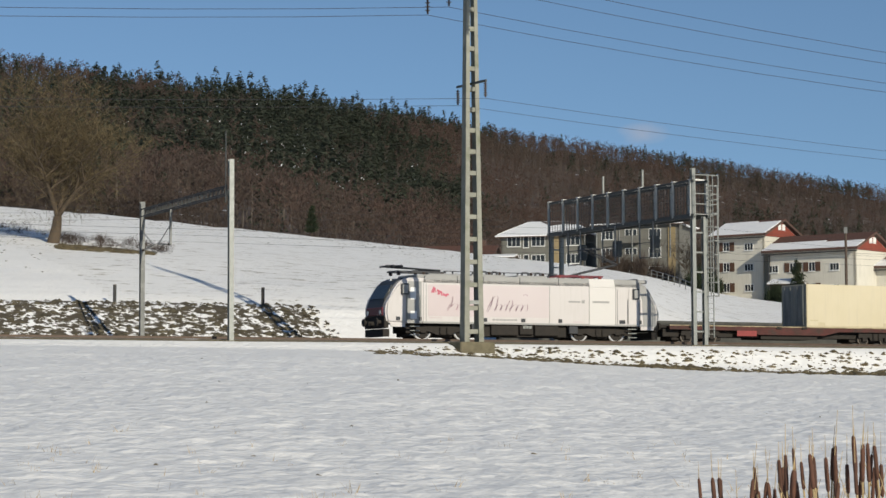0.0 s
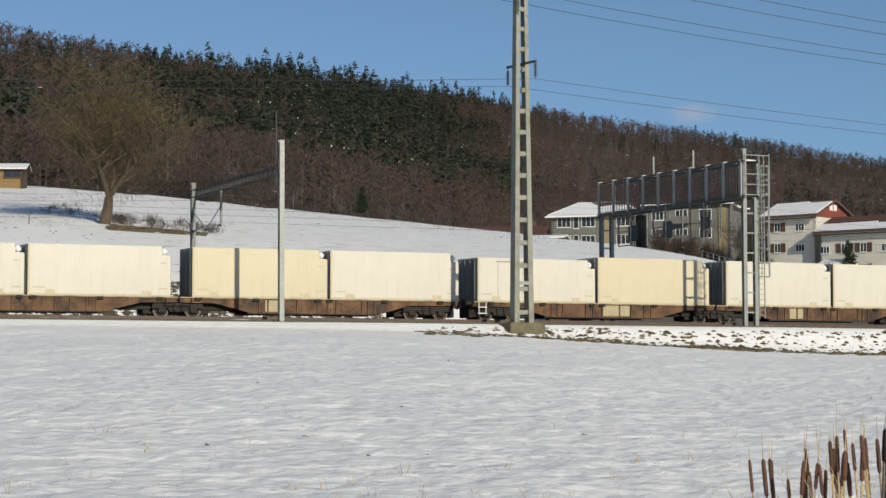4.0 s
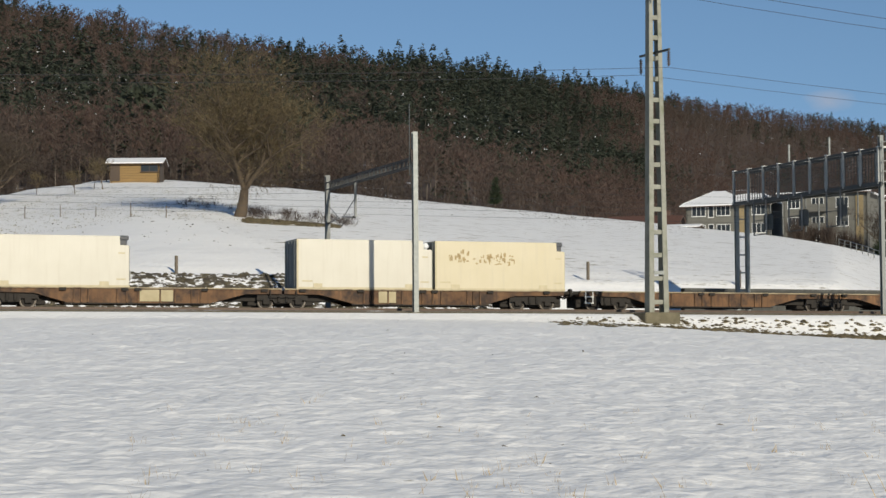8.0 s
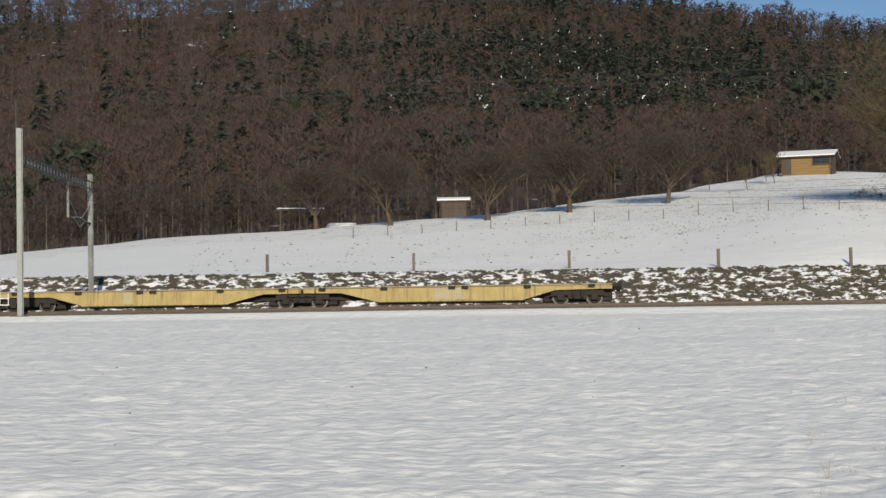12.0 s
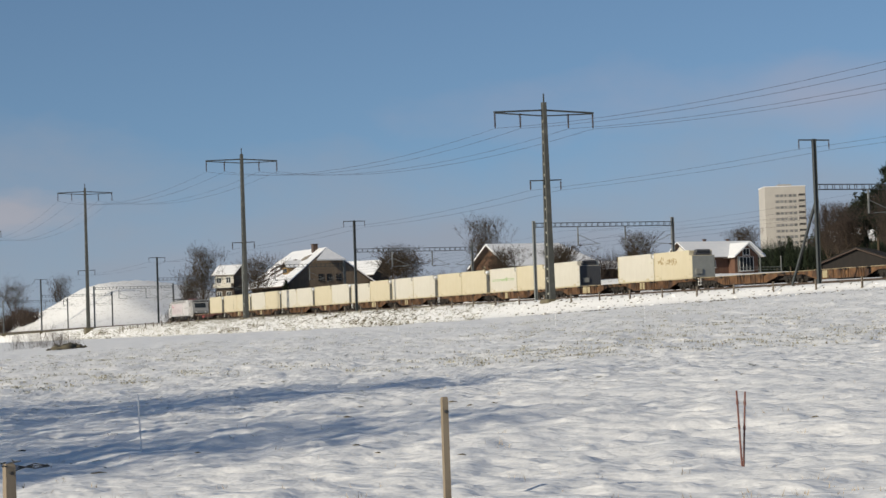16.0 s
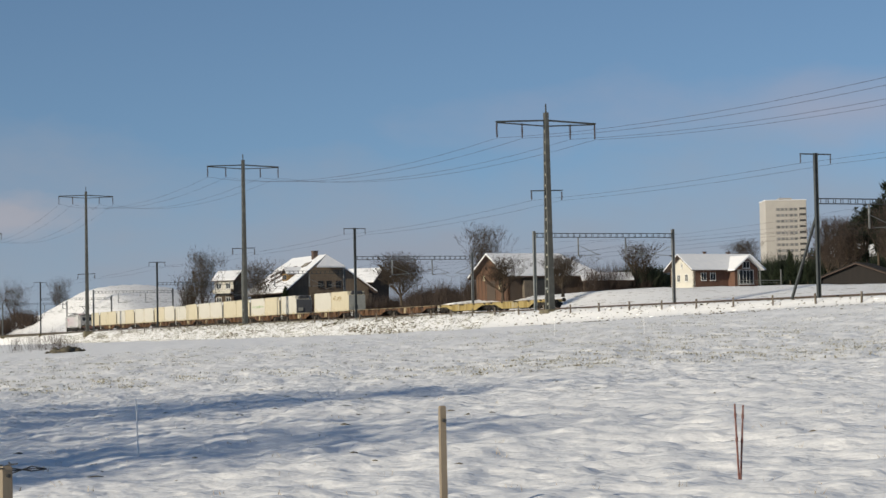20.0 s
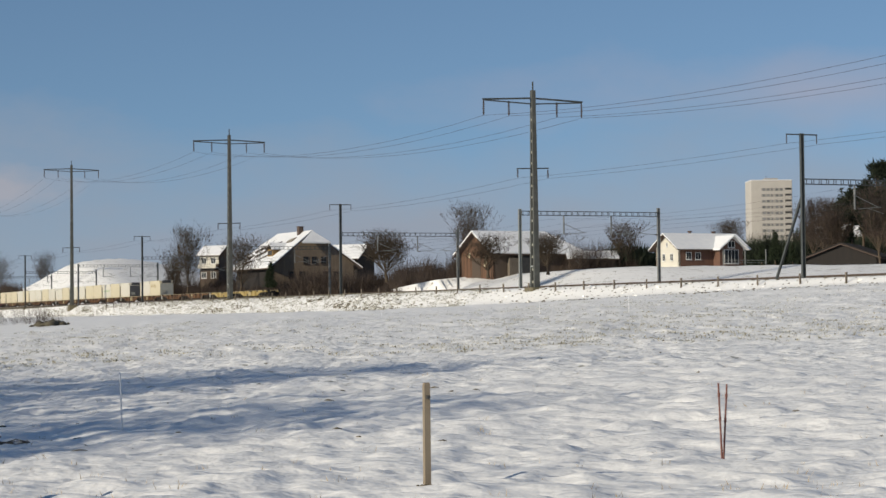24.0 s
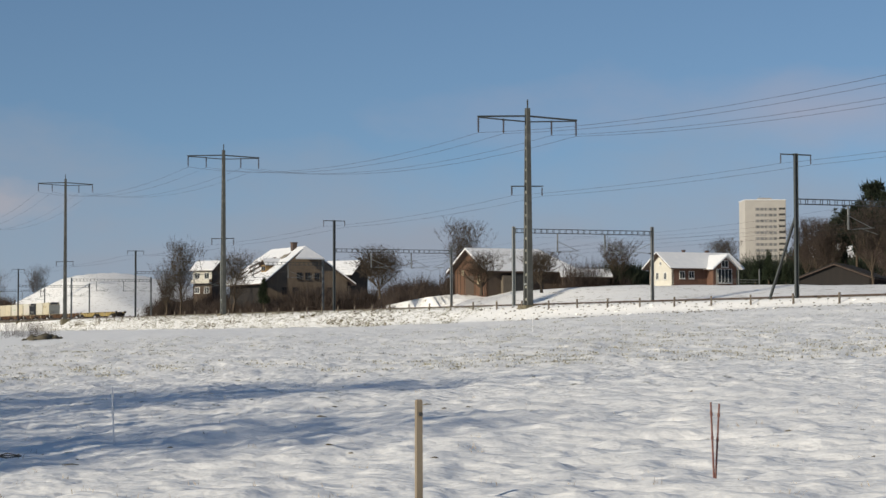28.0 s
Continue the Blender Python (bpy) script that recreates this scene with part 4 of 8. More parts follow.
def bogie(parent, x, base=1.8, r=0.46, bright=False):
    b = part("bogie", slabs(*[([(x - base / 2 - 0.55, 0.52), (x - base / 2 - 0.5, 0.80), (x - 0.5, 0.86), (x + 0.5, 0.86), (x + base / 2 + 0.5, 0.80), (x + base / 2 + 0.55, 0.52),
                               (x + base / 2 - 0.35, 0.55), (x + 0.45, 0.36), (x - 0.45, 0.36), (x - base / 2 + 0.35, 0.55)], s * 1.0 - 0.07, s * 1.0 + 0.07) for s in (-1, 1)],
                            ([(x - 0.3, 0.4), (x + 0.3, 0.4), (x + 0.3, 0.85), (x - 0.3, 0.85)], -0.95, 0.95)), "bogie", parent, "grimy black bogie frame")
    # dark block added where shade closes the gaps round the wheels
    part("brake_rigging", boxes((x - base / 2 - 0.95, x + base / 2 + 0.95, -0.66, 0.66, 0.22, 0.84), bevel=0.05), "bogie", b)
    for d in (-base / 2, base / 2):
        wheelset(b, x + d, r, bright)
    for s in (-1, 1):
        for k in (-1, 1):
            part("spring", tubes(((x + k * 0.22, s * 1.1, 0.42), (x + k * 0.22, s * 1.1, 0.78), 0.09)), "bogie", b)


def buffers(parent, x, way):
    for s in (-0.875, 0.875):
        part("buffer", tubes(((x - way * 0.6, s, 1.05), (x - way * 0.08, s, 1.05), 0.11), ((x - way * 0.08, s, 1.05), (x, s, 1.05), 0.24, 0.22), n=14), "bogie", parent)
    part("coupling", tubes(((x - way * 0.5, 0, 1.0), (x - way * 0.05, 0, 0.75), 0.05)), "bogie", parent)


def half_frame(parent, x0, flip, paint):
    """One fish-bellied half of an articulated wagon, its outer end at x0."""
    L = 16.97
    d = -1 if flip else 1

    def X(v):
        return x0 + d * v

    for s in (-1, 1):
        web = [(0.55, 1.10), (16.9, 1.10), (16.9, 0.86), (14.9, 0.84), (12.9, 0.33), (5.3, 0.33), (3.5, 0.84), (0.55, 0.88)]
        y = s * 1.17
        fr = part("side_beam", slabs(([(X(a), b) for a, b in web], y - 0.04, y + 0.04)), paint, parent)
        part("lower_flange", slabs(([(X(a), b) for a, b in ((5.1, 0.27), (13.1, 0.27), (13.1, 0.33), (5.1, 0.33))], y - 0.11, y + 0.11)), "bogie", fr)
        rib = None
        for v in (5.6, 6.0, 6.35, 7.9, 8.4, 9.0, 10.2, 11.0, 11.9, 12.4):
            if rib is None:
                rib = part("stiffener", boxes((-0.035, 0.035, y + s * 0.04 - 0.001, y + s * 0.12, 0.36, 1.08)), paint, fr)
                rib.location.x = X(v)
            else:
                again(rib, fr, pose(X(v), 0, 0))
        part("deck_flange", slabs(([(X(a), b) for a, b in ((0.5, 1.10), (16.9, 1.10), (16.9, 1.165), (0.5, 1.165))], y - 0.12, y + 0.12)), "deck_light", parent, "worn pale top flange")
        seat = None
        for v in (1.6, 5.0, 8.3, 9.0, 12.6, 15.9):
            if seat is None:
                seat = part("container_seat", boxes((-0.18, 0.18, y + s * 0.10 - 0.08, y + s * 0.10 + 0.08, 0.98, 1.13)), "bogie", parent)
                seat.location.x = X(v)
            else:
                again(seat, parent, pose(X(v), 0, 0))
        part("hose", tubes(((X(1.0), y - s * 0.1, 0.95), (X(3.4), y - s * 0.1, 0.9), 0.04)), "bogie", parent)
    # dark plates added for the shade behind the side beams
    for s in (-1, 1):
        part("inner_web", slabs(([(X(a), b) for a, b in ((0.6, 0.9), (16.8, 0.9), (16.8, 0.48), (0.6, 0.48))], s * 0.7 - 0.03, s * 0.7 + 0.03)), "bogie", parent)
    part("centre_sill", boxes((min(X(0.4), X(16.9)), max(X(0.4), X(16.9)), -0.35, 0.35, 0.75, 1.08)), "bogie", parent)
    bm = bmesh.new()
    for v in (0.5, 4.2, 8.6, 12.8, 16.6):
        box(bm, min(X(v), X(v + 0.3)), max(X(v), X(v + 0.3)), -1.13, 1.13, 0.86, 1.06)
    part("cross_member", bm, paint, parent)


def articulated(paint, label, plates):
    """Six-axle articulated wagon of two halves, front buffers at x = 0."""
    w = thing("container_wagon", Matrix(), label, "wagon", "articulated container wagons")
    half_frame(w, 0.0, False, paint)
    half_frame(w, 33.94, True, paint)
    for x in (2.35, 16.97, 31.6):
        bogie(w, x)
    buffers(w, 0.0, -1)
    buffers(w, 33.94, 1)
    part("end_steps", boxes((0.75, 1.3, -1.36, -1.2, 0.45, 0.5), (0.75, 1.3, -1.36, -1.2, 0.8, 0.85), (0.78, 0.82, -1.34, -1.3, 0.45, 1.1), (1.23, 1.27, -1.34, -1.3, 0.45, 1.1)), "frame_white", w)
    part("hand_rail", boxes((16.2, 17.7, -1.36, -1.32, 0.72, 0.76), (16.2, 16.25, -1.36, -1.32, 0.72, 1.1), (17.65, 17.7, -1.36, -1.32, 0.72, 1.1)), "bogie", w)
    for x0, x1 in plates:
        part("data_plate", boxes((x0, x1, -1.235, -1.222, 0.42, 1.04)), "hoarding", w, "pale data panel")
    return w


rust_a = articulated("rust_frame", "rust-brown articulated container wagon with pale data panels", ((9.1, 10.9), (22.4, 23.4)))
rust_b = articulated("rust_frame", "rust-brown articulated container wagon, grimy and streaked", ((21.9, 23.0),))
ochre = articulated("ochre_frame", "empty ochre-yellow articulated container wagon", ((7.4, 7.9), (24.0, 25.6)))
FIRST = 38.64
TRAIN += [(rust_a, FIRST), (rust_b, FIRST + 33.94), (ochre, FIRST + 6 * 33.94)]
for i, src in ((2, rust_a), (3, rust_b), (4, rust_a), (5, rust_b)):
    c = copy_thing(src, Matrix())
    if i == 5:
        tagged(c, "empty rust-brown articulated container wagon")
    TRAIN.append((c, FIRST + i * 33.94))


def flat_wagon():
    w = thing("flat_wagon", Matrix(), "dull red four-axle flat wagon behind the locomotive", "wagon")
    L = 19.74
    for s in (-1, 1):
        y = s * 1.22
        b = part("side_beam", slabs(([(0.6, 1.1), (L - 0.6, 1.1), (L - 0.6, 0.88), (13.6, 0.86), (12.4, 0.62), (7.3, 0.62), (6.1, 0.86), (0.6, 0.88)], y - 0.05, y + 0.05)), "red_frame", w)
        part("deck_flange", boxes((0.55, L - 0.55, y - 0.1, y + 0.1, 1.1, 1.16)), "deck_light", w)
        part("container_seat", boxes(*[(v, v + 0.4, y + s * 0.05 - 0.08, y + s * 0.05 + 0.08, 1.0, 1.14) for v in (2.0, 8.6, 10.6, 17.4)]), "bogie", w)
    # sill enlarged into a dark fill for the shade under the deck
    part("centre_sill", boxes((0.4, L - 0.4, -0.8, 0.8, 0.45, 1.02)), "bogie", w)
    part("deck", boxes((0.7, L - 0.7, -1.15, 1.15, 1.03, 1.09)), "red_frame", w)
    part("brake_box", boxes((7.6, 12.0, -1.05, 1.05, 0.35, 0.62)), "bogie", w)
    part("sign", boxes((5.6, 7.1, -1.30, -1.285, 0.52, 0.86)), "mark_red", w, "bright red panel")
    bogie(w, 3.0)
    bogie(w, L - 3.0)
    buffers(w, 0, -1)
    buffers(w, L, 1)
    return w


TRAIN.append((flat_wagon(), 18.9))


def container(paint, label, mark=None, end=False, low=0.0):
    """Refrigerated swap body: front doors at -x, cooling unit in the notch at +x."""
    H, h = 2.72 - low, 1.25
    c = thing("container", Matrix(), label, "container", "refrigerated containers on the train")
    bm = slabs(([(-3.88, 0.06), (3.88, 0.06), (3.88, H - 0.50), (3.38, H - 0.50), (3.38, H - 0.02), (-3.88, H - 0.02)], -h, h))
    bmesh.ops.bevel(bm, geom=list(bm.edges), offset=0.018, segments=1, affect="EDGES")
    body = part("body", bm, paint, c)
    part("bottom_rail", boxes((-3.9, 3.9, -h - 0.012, h + 0.012, 0.0, 0.10)), "mark_tan", c)
    part("top_rail", boxes((-3.9, 3.38, -h - 0.008, -h + 0.05, H - 0.05, H), (-3.9, 3.38, h - 0.05, h + 0.008, H - 0.05, H), (-3.9, -3.84, -h, h, H - 0.05, H)), paint, c)
    for s in (-1, 1):
        door = part("door", boxes((-3.915, -3.885, min(0.02 * s, s * (h - 0.05)), max(0.02 * s, s * (h - 0.05)), 0.1, H - 0.08), bevel=0.01), "box_door", c, "dark grey end door")
        part("lock_bar", tubes(((-3.935, s * 0.35, 0.12), (-3.935, s * 0.35, H - 0.1), 0.02), ((-3.935, s * 0.95, 0.12), (-3.935, s * 0.95, H - 0.1), 0.02), n=6), "galv", door)
    for s in (-1, 1):
        part("corner_post", boxes((-3.91, -3.80, s * h - 0.035, s * h + 0.03, 0.05, H - 0.02)), "mark_tan", c)
        for x in (-2.95, 2.3):
            part("lift_pocket", boxes((x, x + 0.5, s * (h + 0.012) - 0.012, s * (h + 0.012) + 0.012, 0.06, 0.30)), "mark_tan", c, "dull yellow grapple pocket")
        for x, w, z in ((-3.6, 0.6, 0.38), (3.2, 0.5, 0.38), (3.3, 0.35, H - 0.95)):
            part("data_mark", boxes((x, x + w, s * (h + 0.006) - 0.006, s * (h + 0.006) + 0.006, z, z + 0.08)), "mark_tan", c)
    part("end_wall", boxes((3.885, 3.91, -h + 0.05, h - 0.05, 0.12, H - 0.55)), ("grey_strip" if mark == "worn" else "unit_grille") if end else "box_door", c, "rear bulkhead")
    if end:
        unit = part("cooling_unit", boxes((3.42, 3.84, -0.85, 0.85, H - 0.49, H - 0.18), bevel=0.05), "unit_grille", c, "dark cooling unit in the corner notch")
    else:
        unit = part("cooling_unit", boxes((3.40, 3.76, -1.16, 1.0, H - 0.49, H - 0.10), bevel=0.13), "unit_white", c, "rounded white cooling unit in the corner notch")
    part("grille", boxes((3.77, 3.80, -0.7, 0.7, H - 0.42, H - 0.22)), "unit_grille", unit)
    if not end:
        part("rear_grille", boxes((3.905, 3.93, -0.95, 0.95, H * 0.52, H * 0.76)), "unit_grille", c)
    else:
        part("fan_housing", boxes((3.45, 3.95, -0.75, 0.75, H - 0.20, H + 0.06), bevel=0.05), "unit_grille", c)
        part("fuel_box", boxes((3.90, 4.02, -0.9, -0.2, 0.4, 0.9)), "box_door", c)
    s = -1
    if mark == "green":
        part("green_stripe", boxes((-3.2, 3.3, -h - 0.012, -h - 0.002, 1.42, 1.50), (-3.2, -1.0, -h - 0.012, -h - 0.002, 1.28, 1.34), (1.2, 3.3, -h - 0.012, -h - 0.002, 1.28, 1.34)), "mark_green", c)
        part("lettering_bar", boxes(*[(x, x + 0.2, -h - 0.012, -h - 0.002, 1.25, 1.42) for x in (-0.75, -0.45, -0.15, 0.15, 0.45)]), "mark_green", c)
        part("green_disc", tubes(((1.0, -h - 0.014, 1.42), (1.0, -h - 0.002, 1.42), 0.24), n=18), "mark_green", c)
    if mark == "worn":
        rng = random.Random(5)
        bm = bmesh.new()
        for i in range(78):
            x = -3.1 + 3.9 * rng.random()
            if -1.9 < x < -1.7:
                continue
            z = 1.38 + 0.55 * rng.random() + 0.12 * (x < -1.8)
            box(bm, x, x + 0.04 + 0.10 * rng.random(), -h - 0.010 - 0.0002 * i, -h - 0.002, z, z + 0.05 + 0.22 * rng.random() ** 2)
        part("worn_lettering", bm, "mark_worn", c, "peeling illegible lettering")
    if mark == "tall":
        part("lettering_bar", boxes(*[(1.9, 2.12, -h - 0.012, -h - 0.002, 0.45 + 0.24 * k, 0.62 + 0.24 * k) for k in range(4)], (1.98, 2.03, -h - 0.012, -h - 0.002, 1.5, 2.2)), "mark_dark", c)
    if mark == "doors":
        part("side_door", boxes((-2.6, -2.57, -h - 0.012, -h - 0.002, 0.2, 2.3), (-1.0, -0.97, -h - 0.012, -h - 0.002, 0.2, 2.3), (-2.7, -0.8, -h - 0.02, -h - 0.002, 2.28, 2.36)), "grey_strip", c)
    return c


W, CR = "box_white", "box_cream"
white, cream = "white refrigerated container, lightly streaked, on its wagon", "cream refrigerated container, weathered, on its wagon"
LOAD = [  # wagon half, place on it, container
    (1, 0, container(CR, "cream container with vertical lettering bars", mark="tall")), (1, 1, container(CR, cream)),
    (2, 0, container(W, white)), (2, 1, container(CR, cream)), (3, 0, container(W, white)), (3, 1, container(W, white)),
    (4, 0, container(CR, cream)), (4, 1, container(W, white)), (5, 0, container(W, "white container with a tall side door", mark="doors", low=0.2)), (5, 1, container(CR, cream)),
    (6, 0, container(W, white)), (6, 1, container(W, white)), (7, 0, container(CR, cream)), (7, 1, container(CR, cream)),
    (8, 0, container(W, "white container with a green stripe and disc", mark="green")), (8, 1, container(CR, cream)),
    (9, 0, container(W, white, end=True)), (10, 0, container(W, white)), (10, 1, container(CR, "cream container with peeling illegible lettering", mark="worn", end=True)),
]
CARGO = [(c, FIRST + (k - 1) * 16.97 + 0.75 + 7.97 * b + 3.9) for k, b, c in LOAD]
CARGO.append((container(CR, "cream container alone on the red flat wagon"), FIRST - 0.9 - 3.92))


def locomotive():
    l = thing("locomotive", Matrix(), "white electric locomotive with faded pink side panel and grey roof", "locomotive")
    L, h = 18.9, 1.48
    nose = [(0.46, 1.0), (0.36, 1.5), (0.38, 2.0), (0.55, 2.35), (1.0, 3.10), (1.3, 3.42), (1.8, 3.62)]
    side = nose + [(L - a, b) for a, b in reversed(nose)]
    bm = slabs((side, -h, h))
    bmesh.ops.bevel(bm, geom=list(bm.edges), offset=0.10, segments=2, affect="EDGES")
    part("body", bm, "loco_white", l, smooth=False)
    for way, x in ((1, 0.0), (-1, L)):
        def X(v):
            return x + way * v

        def span(a, b):
            return min(X(a), X(b)), max(X(a), X(b))
        mw = 1.08 if way == 1 else 1.43
        part("front_mask", slabs(([(X(a), b) for a, b in ((0.33, 1.9), (0.50, 2.36), (0.96, 3.13), (1.26, 3.46), (1.62, 3.60), (1.72, 3.56), (1.36, 3.38), (1.10, 3.10), (0.66, 2.34), (0.50, 1.9))], -mw, mw)), "loco_dark" if way == 1 else "loco_grey", l, "dark front mask" if way == 1 else "grey curved end")
        part("windscreen", slabs(([(X(a), b) for a, b in ((0.46, 2.40), (0.94, 3.20), (1.00, 3.16), (0.54, 2.38))], -0.98, 0.98)), "pane", l)
        part("apron", boxes((*span(0.30, 0.52), -mw - 0.03, mw + 0.03, 1.42, 1.9), bevel=0.04), "loco_maroon" if way == 1 else "loco_grey", l)
        part("buffer_beam", boxes((*span(0.32, 0.60), -1.36, 1.36, 0.70, 1.41), bevel=0.03), "bogie", l, "grimy dark buffer beam")
        for y in (-0.85, 0.85):
            lamp = part("headlight", tubes(((X(0.27), y, 1.60), (X(0.34), y, 1.60), 0.13), n=12), "unit_white", l)
            part("lamp_rim", tubes(((X(0.285), y, 1.60), (X(0.33), y, 1.60), 0.17), n=12), "loco_dark", lamp)
        part("top_light", tubes(((X(1.28), 0, 3.52), (X(1.40), 0, 3.52), 0.10), n=12), "unit_white", l)
        part("snow_plough", boxes((*span(0.3, 0.7), -1.25, 1.25, 0.22, 0.66)), "bogie", l)
        part("coupler", boxes((*span(-0.1, 0.4), -0.12, 0.12, 0.85, 1.1)), "bogie", l)
        for s in (-1, 1):
            ya = s * (h + 0.006)
            # front grey paints in the mast's cast shadow; rear grey is the end band
            part("cab_band", slabs(([(X(a), b) for a, b in (((1.62, 1.0), (1.62, 2.9), (1.75, 3.40), (2.62, 3.40), (2.62, 1.0)) if way == 1 else ((0.56, 1.0), (0.52, 1.9), (0.72, 2.4), (1.16, 3.1), (1.46, 3.42), (1.86, 3.45), (1.50, 2.6), (1.42, 1.0)))], ya - 0.010, ya + 0.010)), "loco_grey", l, "grey of the cab: painted mast shadow in front, end band behind")
            d = part("cab_door", boxes((*span(1.72, 2.45), s * (h + 0.018) - 0.008, s * (h + 0.018) + 0.008, 1.1, 3.2), bevel=0.005), "loco_grey" if way == 1 else "loco_white", l, "cab side door")
            if way == 1:
                # pale squares stand for the lit gaps of that ladder shadow
                part("door_window", boxes((*span(1.90, 2.25), s * (h + 0.030) - 0.006, s * (h + 0.030) + 0.006, 2.35, 3.05)), "unit_white", d, "pale lit gap in the painted mast shadow")
                part("door_plate", boxes((*span(1.90, 2.30), s * (h + 0.030) - 0.006, s * (h + 0.030) + 0.006, 1.25, 1.70)), "unit_white", d)
            else:
                part("door_joint", boxes((*span(3.22, 3.25), s * (h + 0.030) - 0.006, s * (h + 0.030) + 0.006, 1.1, 3.2)), "loco_grey", d)
            for a in (1.68, 2.52):
                part("handrail", tubes(((X(a), s * (h + 0.06), 1.15), (X(a), s * (h + 0.06), 2.6), 0.022), n=6), "galv", l)
            rim = part("mirror", boxes((*((span(1.30, 1.78)) if way == 1 else span(1.75, 2.20)), s * 1.58 - 0.05, s * 1.58 + 0.05, 2.62, 3.26), bevel=0.03), "loco_dark", l)
            part("glass", boxes((*((span(1.37, 1.70)) if way == 1 else span(1.82, 2.12)), s * 1.632 - 0.006, s * 1.632 + 0.006, 2.70, 3.18)), "loco_grey", rim)
            part("kick_panel", slabs(([(X(a), b) for a, b in ((0.62, 1.02), (0.70, 0.78), (1.60, 0.78), (1.60, 1.02))], s * 1.44 - 0.02, s * 1.44 + 0.02)), "loco_white", l)
        buffers(l, X(0), -way)
        bogie(l, X(4.25), 2.6, 0.62, True)
        for z in (0.30, 0.55, 0.80):
            part("cab_step", boxes((*span(1.9, 2.5), -1.5, -1.30, z, z + 0.05)), "galv", l)
        part("sand_box", boxes((*span(5.9, 6.5), -1.38, -1.1, 0.5, 0.98), bevel=0.03), "loco_dark", l)
    for s in (-1, 1):
        y = s * (h + 0.004)
        part("pink_panel", boxes((3.05, 6.4, y - 0.008, y + 0.010, 1.42, 3.24)), "loco_pink", l, "faded pink panel")
        part("blush_panel", boxes((6.41, 10.97, y - 0.007, y + 0.009, 1.42, 3.24)), "loco_blush", l, "pale pink side panel")
        part("skirt", boxes((2.7, 17.4, y - 0.006, y + 0.006, 1.0, 1.10)), "loco_grey", l)
        part("bright_panel", boxes((13.75, 15.5, y - 0.010, y + 0.014, 1.06, 3.30)), "loco_bright", l, "bright white door panel")
        part("roof_door", slabs(([(13.75, 3.31), (15.5, 3.31), (15.4, 3.80), (13.65, 3.80)], s * 1.45 - 0.06, s * 1.45 + 0.06)), "loco_bright", l)
        for x in (2.72, 2.9, 11.0, 13.7, 15.53):
            part("panel_joint", boxes((x, x + 0.03, y - 0.010, y + 0.015, 1.1, 3.3)), "loco_grey", l)
        for x, w in ((1.0, 0.26), (2.2, 0.42), (6.6, 0.26), (9.1, 0.28), (11.6, 0.26), (15.8, 0.4), (17.15, 0.2)):
            part("jacking_plate", boxes((x, x + w, y - 0.014, y + 0.018, 1.14, 1.36)), "loco_dark", l)
        part("number_bar", boxes(*[(7.2 + 0.24 * k, 7.39 + 0.24 * k, y - 0.012, y + 0.014, 1.22, 1.31) for k in range(7)]), "loco_grey", l)
        part("data_bar", boxes((3.1, 3.9, y - 0.012, y + 0.014, 1.30, 1.37), (12.6, 13.3, y - 0.012, y + 0.014, 1.18, 1.24)), "loco_pink", l)
        rng = random.Random(8)
        bm = bmesh.new()
        for k in range(40):
            q = rng.random()
            a, b = 3.22 + 1.05 * q, 2.88 - 0.32 * q + rng.uniform(-0.17, 0.17) * (1 - 0.6 * q)
            w = rng.uniform(0.05, 0.14)
            slab(bm, [(a, b), (a + w, b + rng.uniform(-0.03, 0.08)), (a + w * 0.7, b + 0.12), (a + 0.02, b + 0.08)], y - 0.012 - 0.0004 * k, y + 0.012 + 0.0004 * k)
        part("emblem", bm, "loco_rose", l, "rose-red printed emblem")
        part("arc_mark", slabs(*[([(9.25 + 0.06 * k, 2.66 + 0.10 * math.sin(k / 5 * 3.14)), (9.31 + 0.06 * k, 2.66 + 0.10 * math.sin((k + 1) / 5 * 3.14)), (9.31 + 0.06 * k, 2.70 + 0.10 * math.sin((k + 1) / 5 * 3.14)), (9.25 + 0.06 * k, 2.70 + 0.10 * math.sin(k / 5 * 3.14))], y - 0.01, y + 0.012) for k in range(5)]), "loco_grape", l)
        part("logo_bar", boxes((12.3, 13.1, y - 0.012, y + 0.014, 2.36, 2.46), (13.2, 13.4, y - 0.012, y + 0.014, 2.33, 2.52), (13.95, 15.1, y - 0.012, y + 0.018, 2.36, 2.48)), "loco_grey", l)
        for x0, x1, z0, size, loops in ((4.35, 6.2, 1.98, 0.20, 4.5), (6.95, 9.55, 1.98, 0.21, 7.5)):
            bm = bmesh.new()
            prev = None
            for k in range(110):
                q = k / 109
                ph = 2 * math.pi * loops * q + 0.6
                tall = 2.3 if q < 0.14 else 1.7 if 0.5 < q < 0.62 else 1.0
                px = x0 + (x1 - x0) * q + 0.10 * math.sin(ph) * (1.4 if tall > 2 else 1) + 0.10 * math.cos(ph) * tall
                pz = z0 + size * tall * math.cos(ph) + 0.17 * (tall - 1)
                wd = 0.008 + 0.020 * math.sin(ph) ** 2
                cur = (bm.verts.new((px - wd, y + s * 0.012, pz)), bm.verts.new((px + wd, y + s * 0.012, pz)))
                if prev:
                    bm.faces.new((prev[0], prev[1], cur[1], cur[0]))
                prev = cur
            bmesh.ops.solidify(bm, geom=list(bm.faces), thickness=0.003)
            part("script_shape", bm, "loco_grape" if x0 > 6 else "loco_mauve", l, "sweeping mauve script shape")
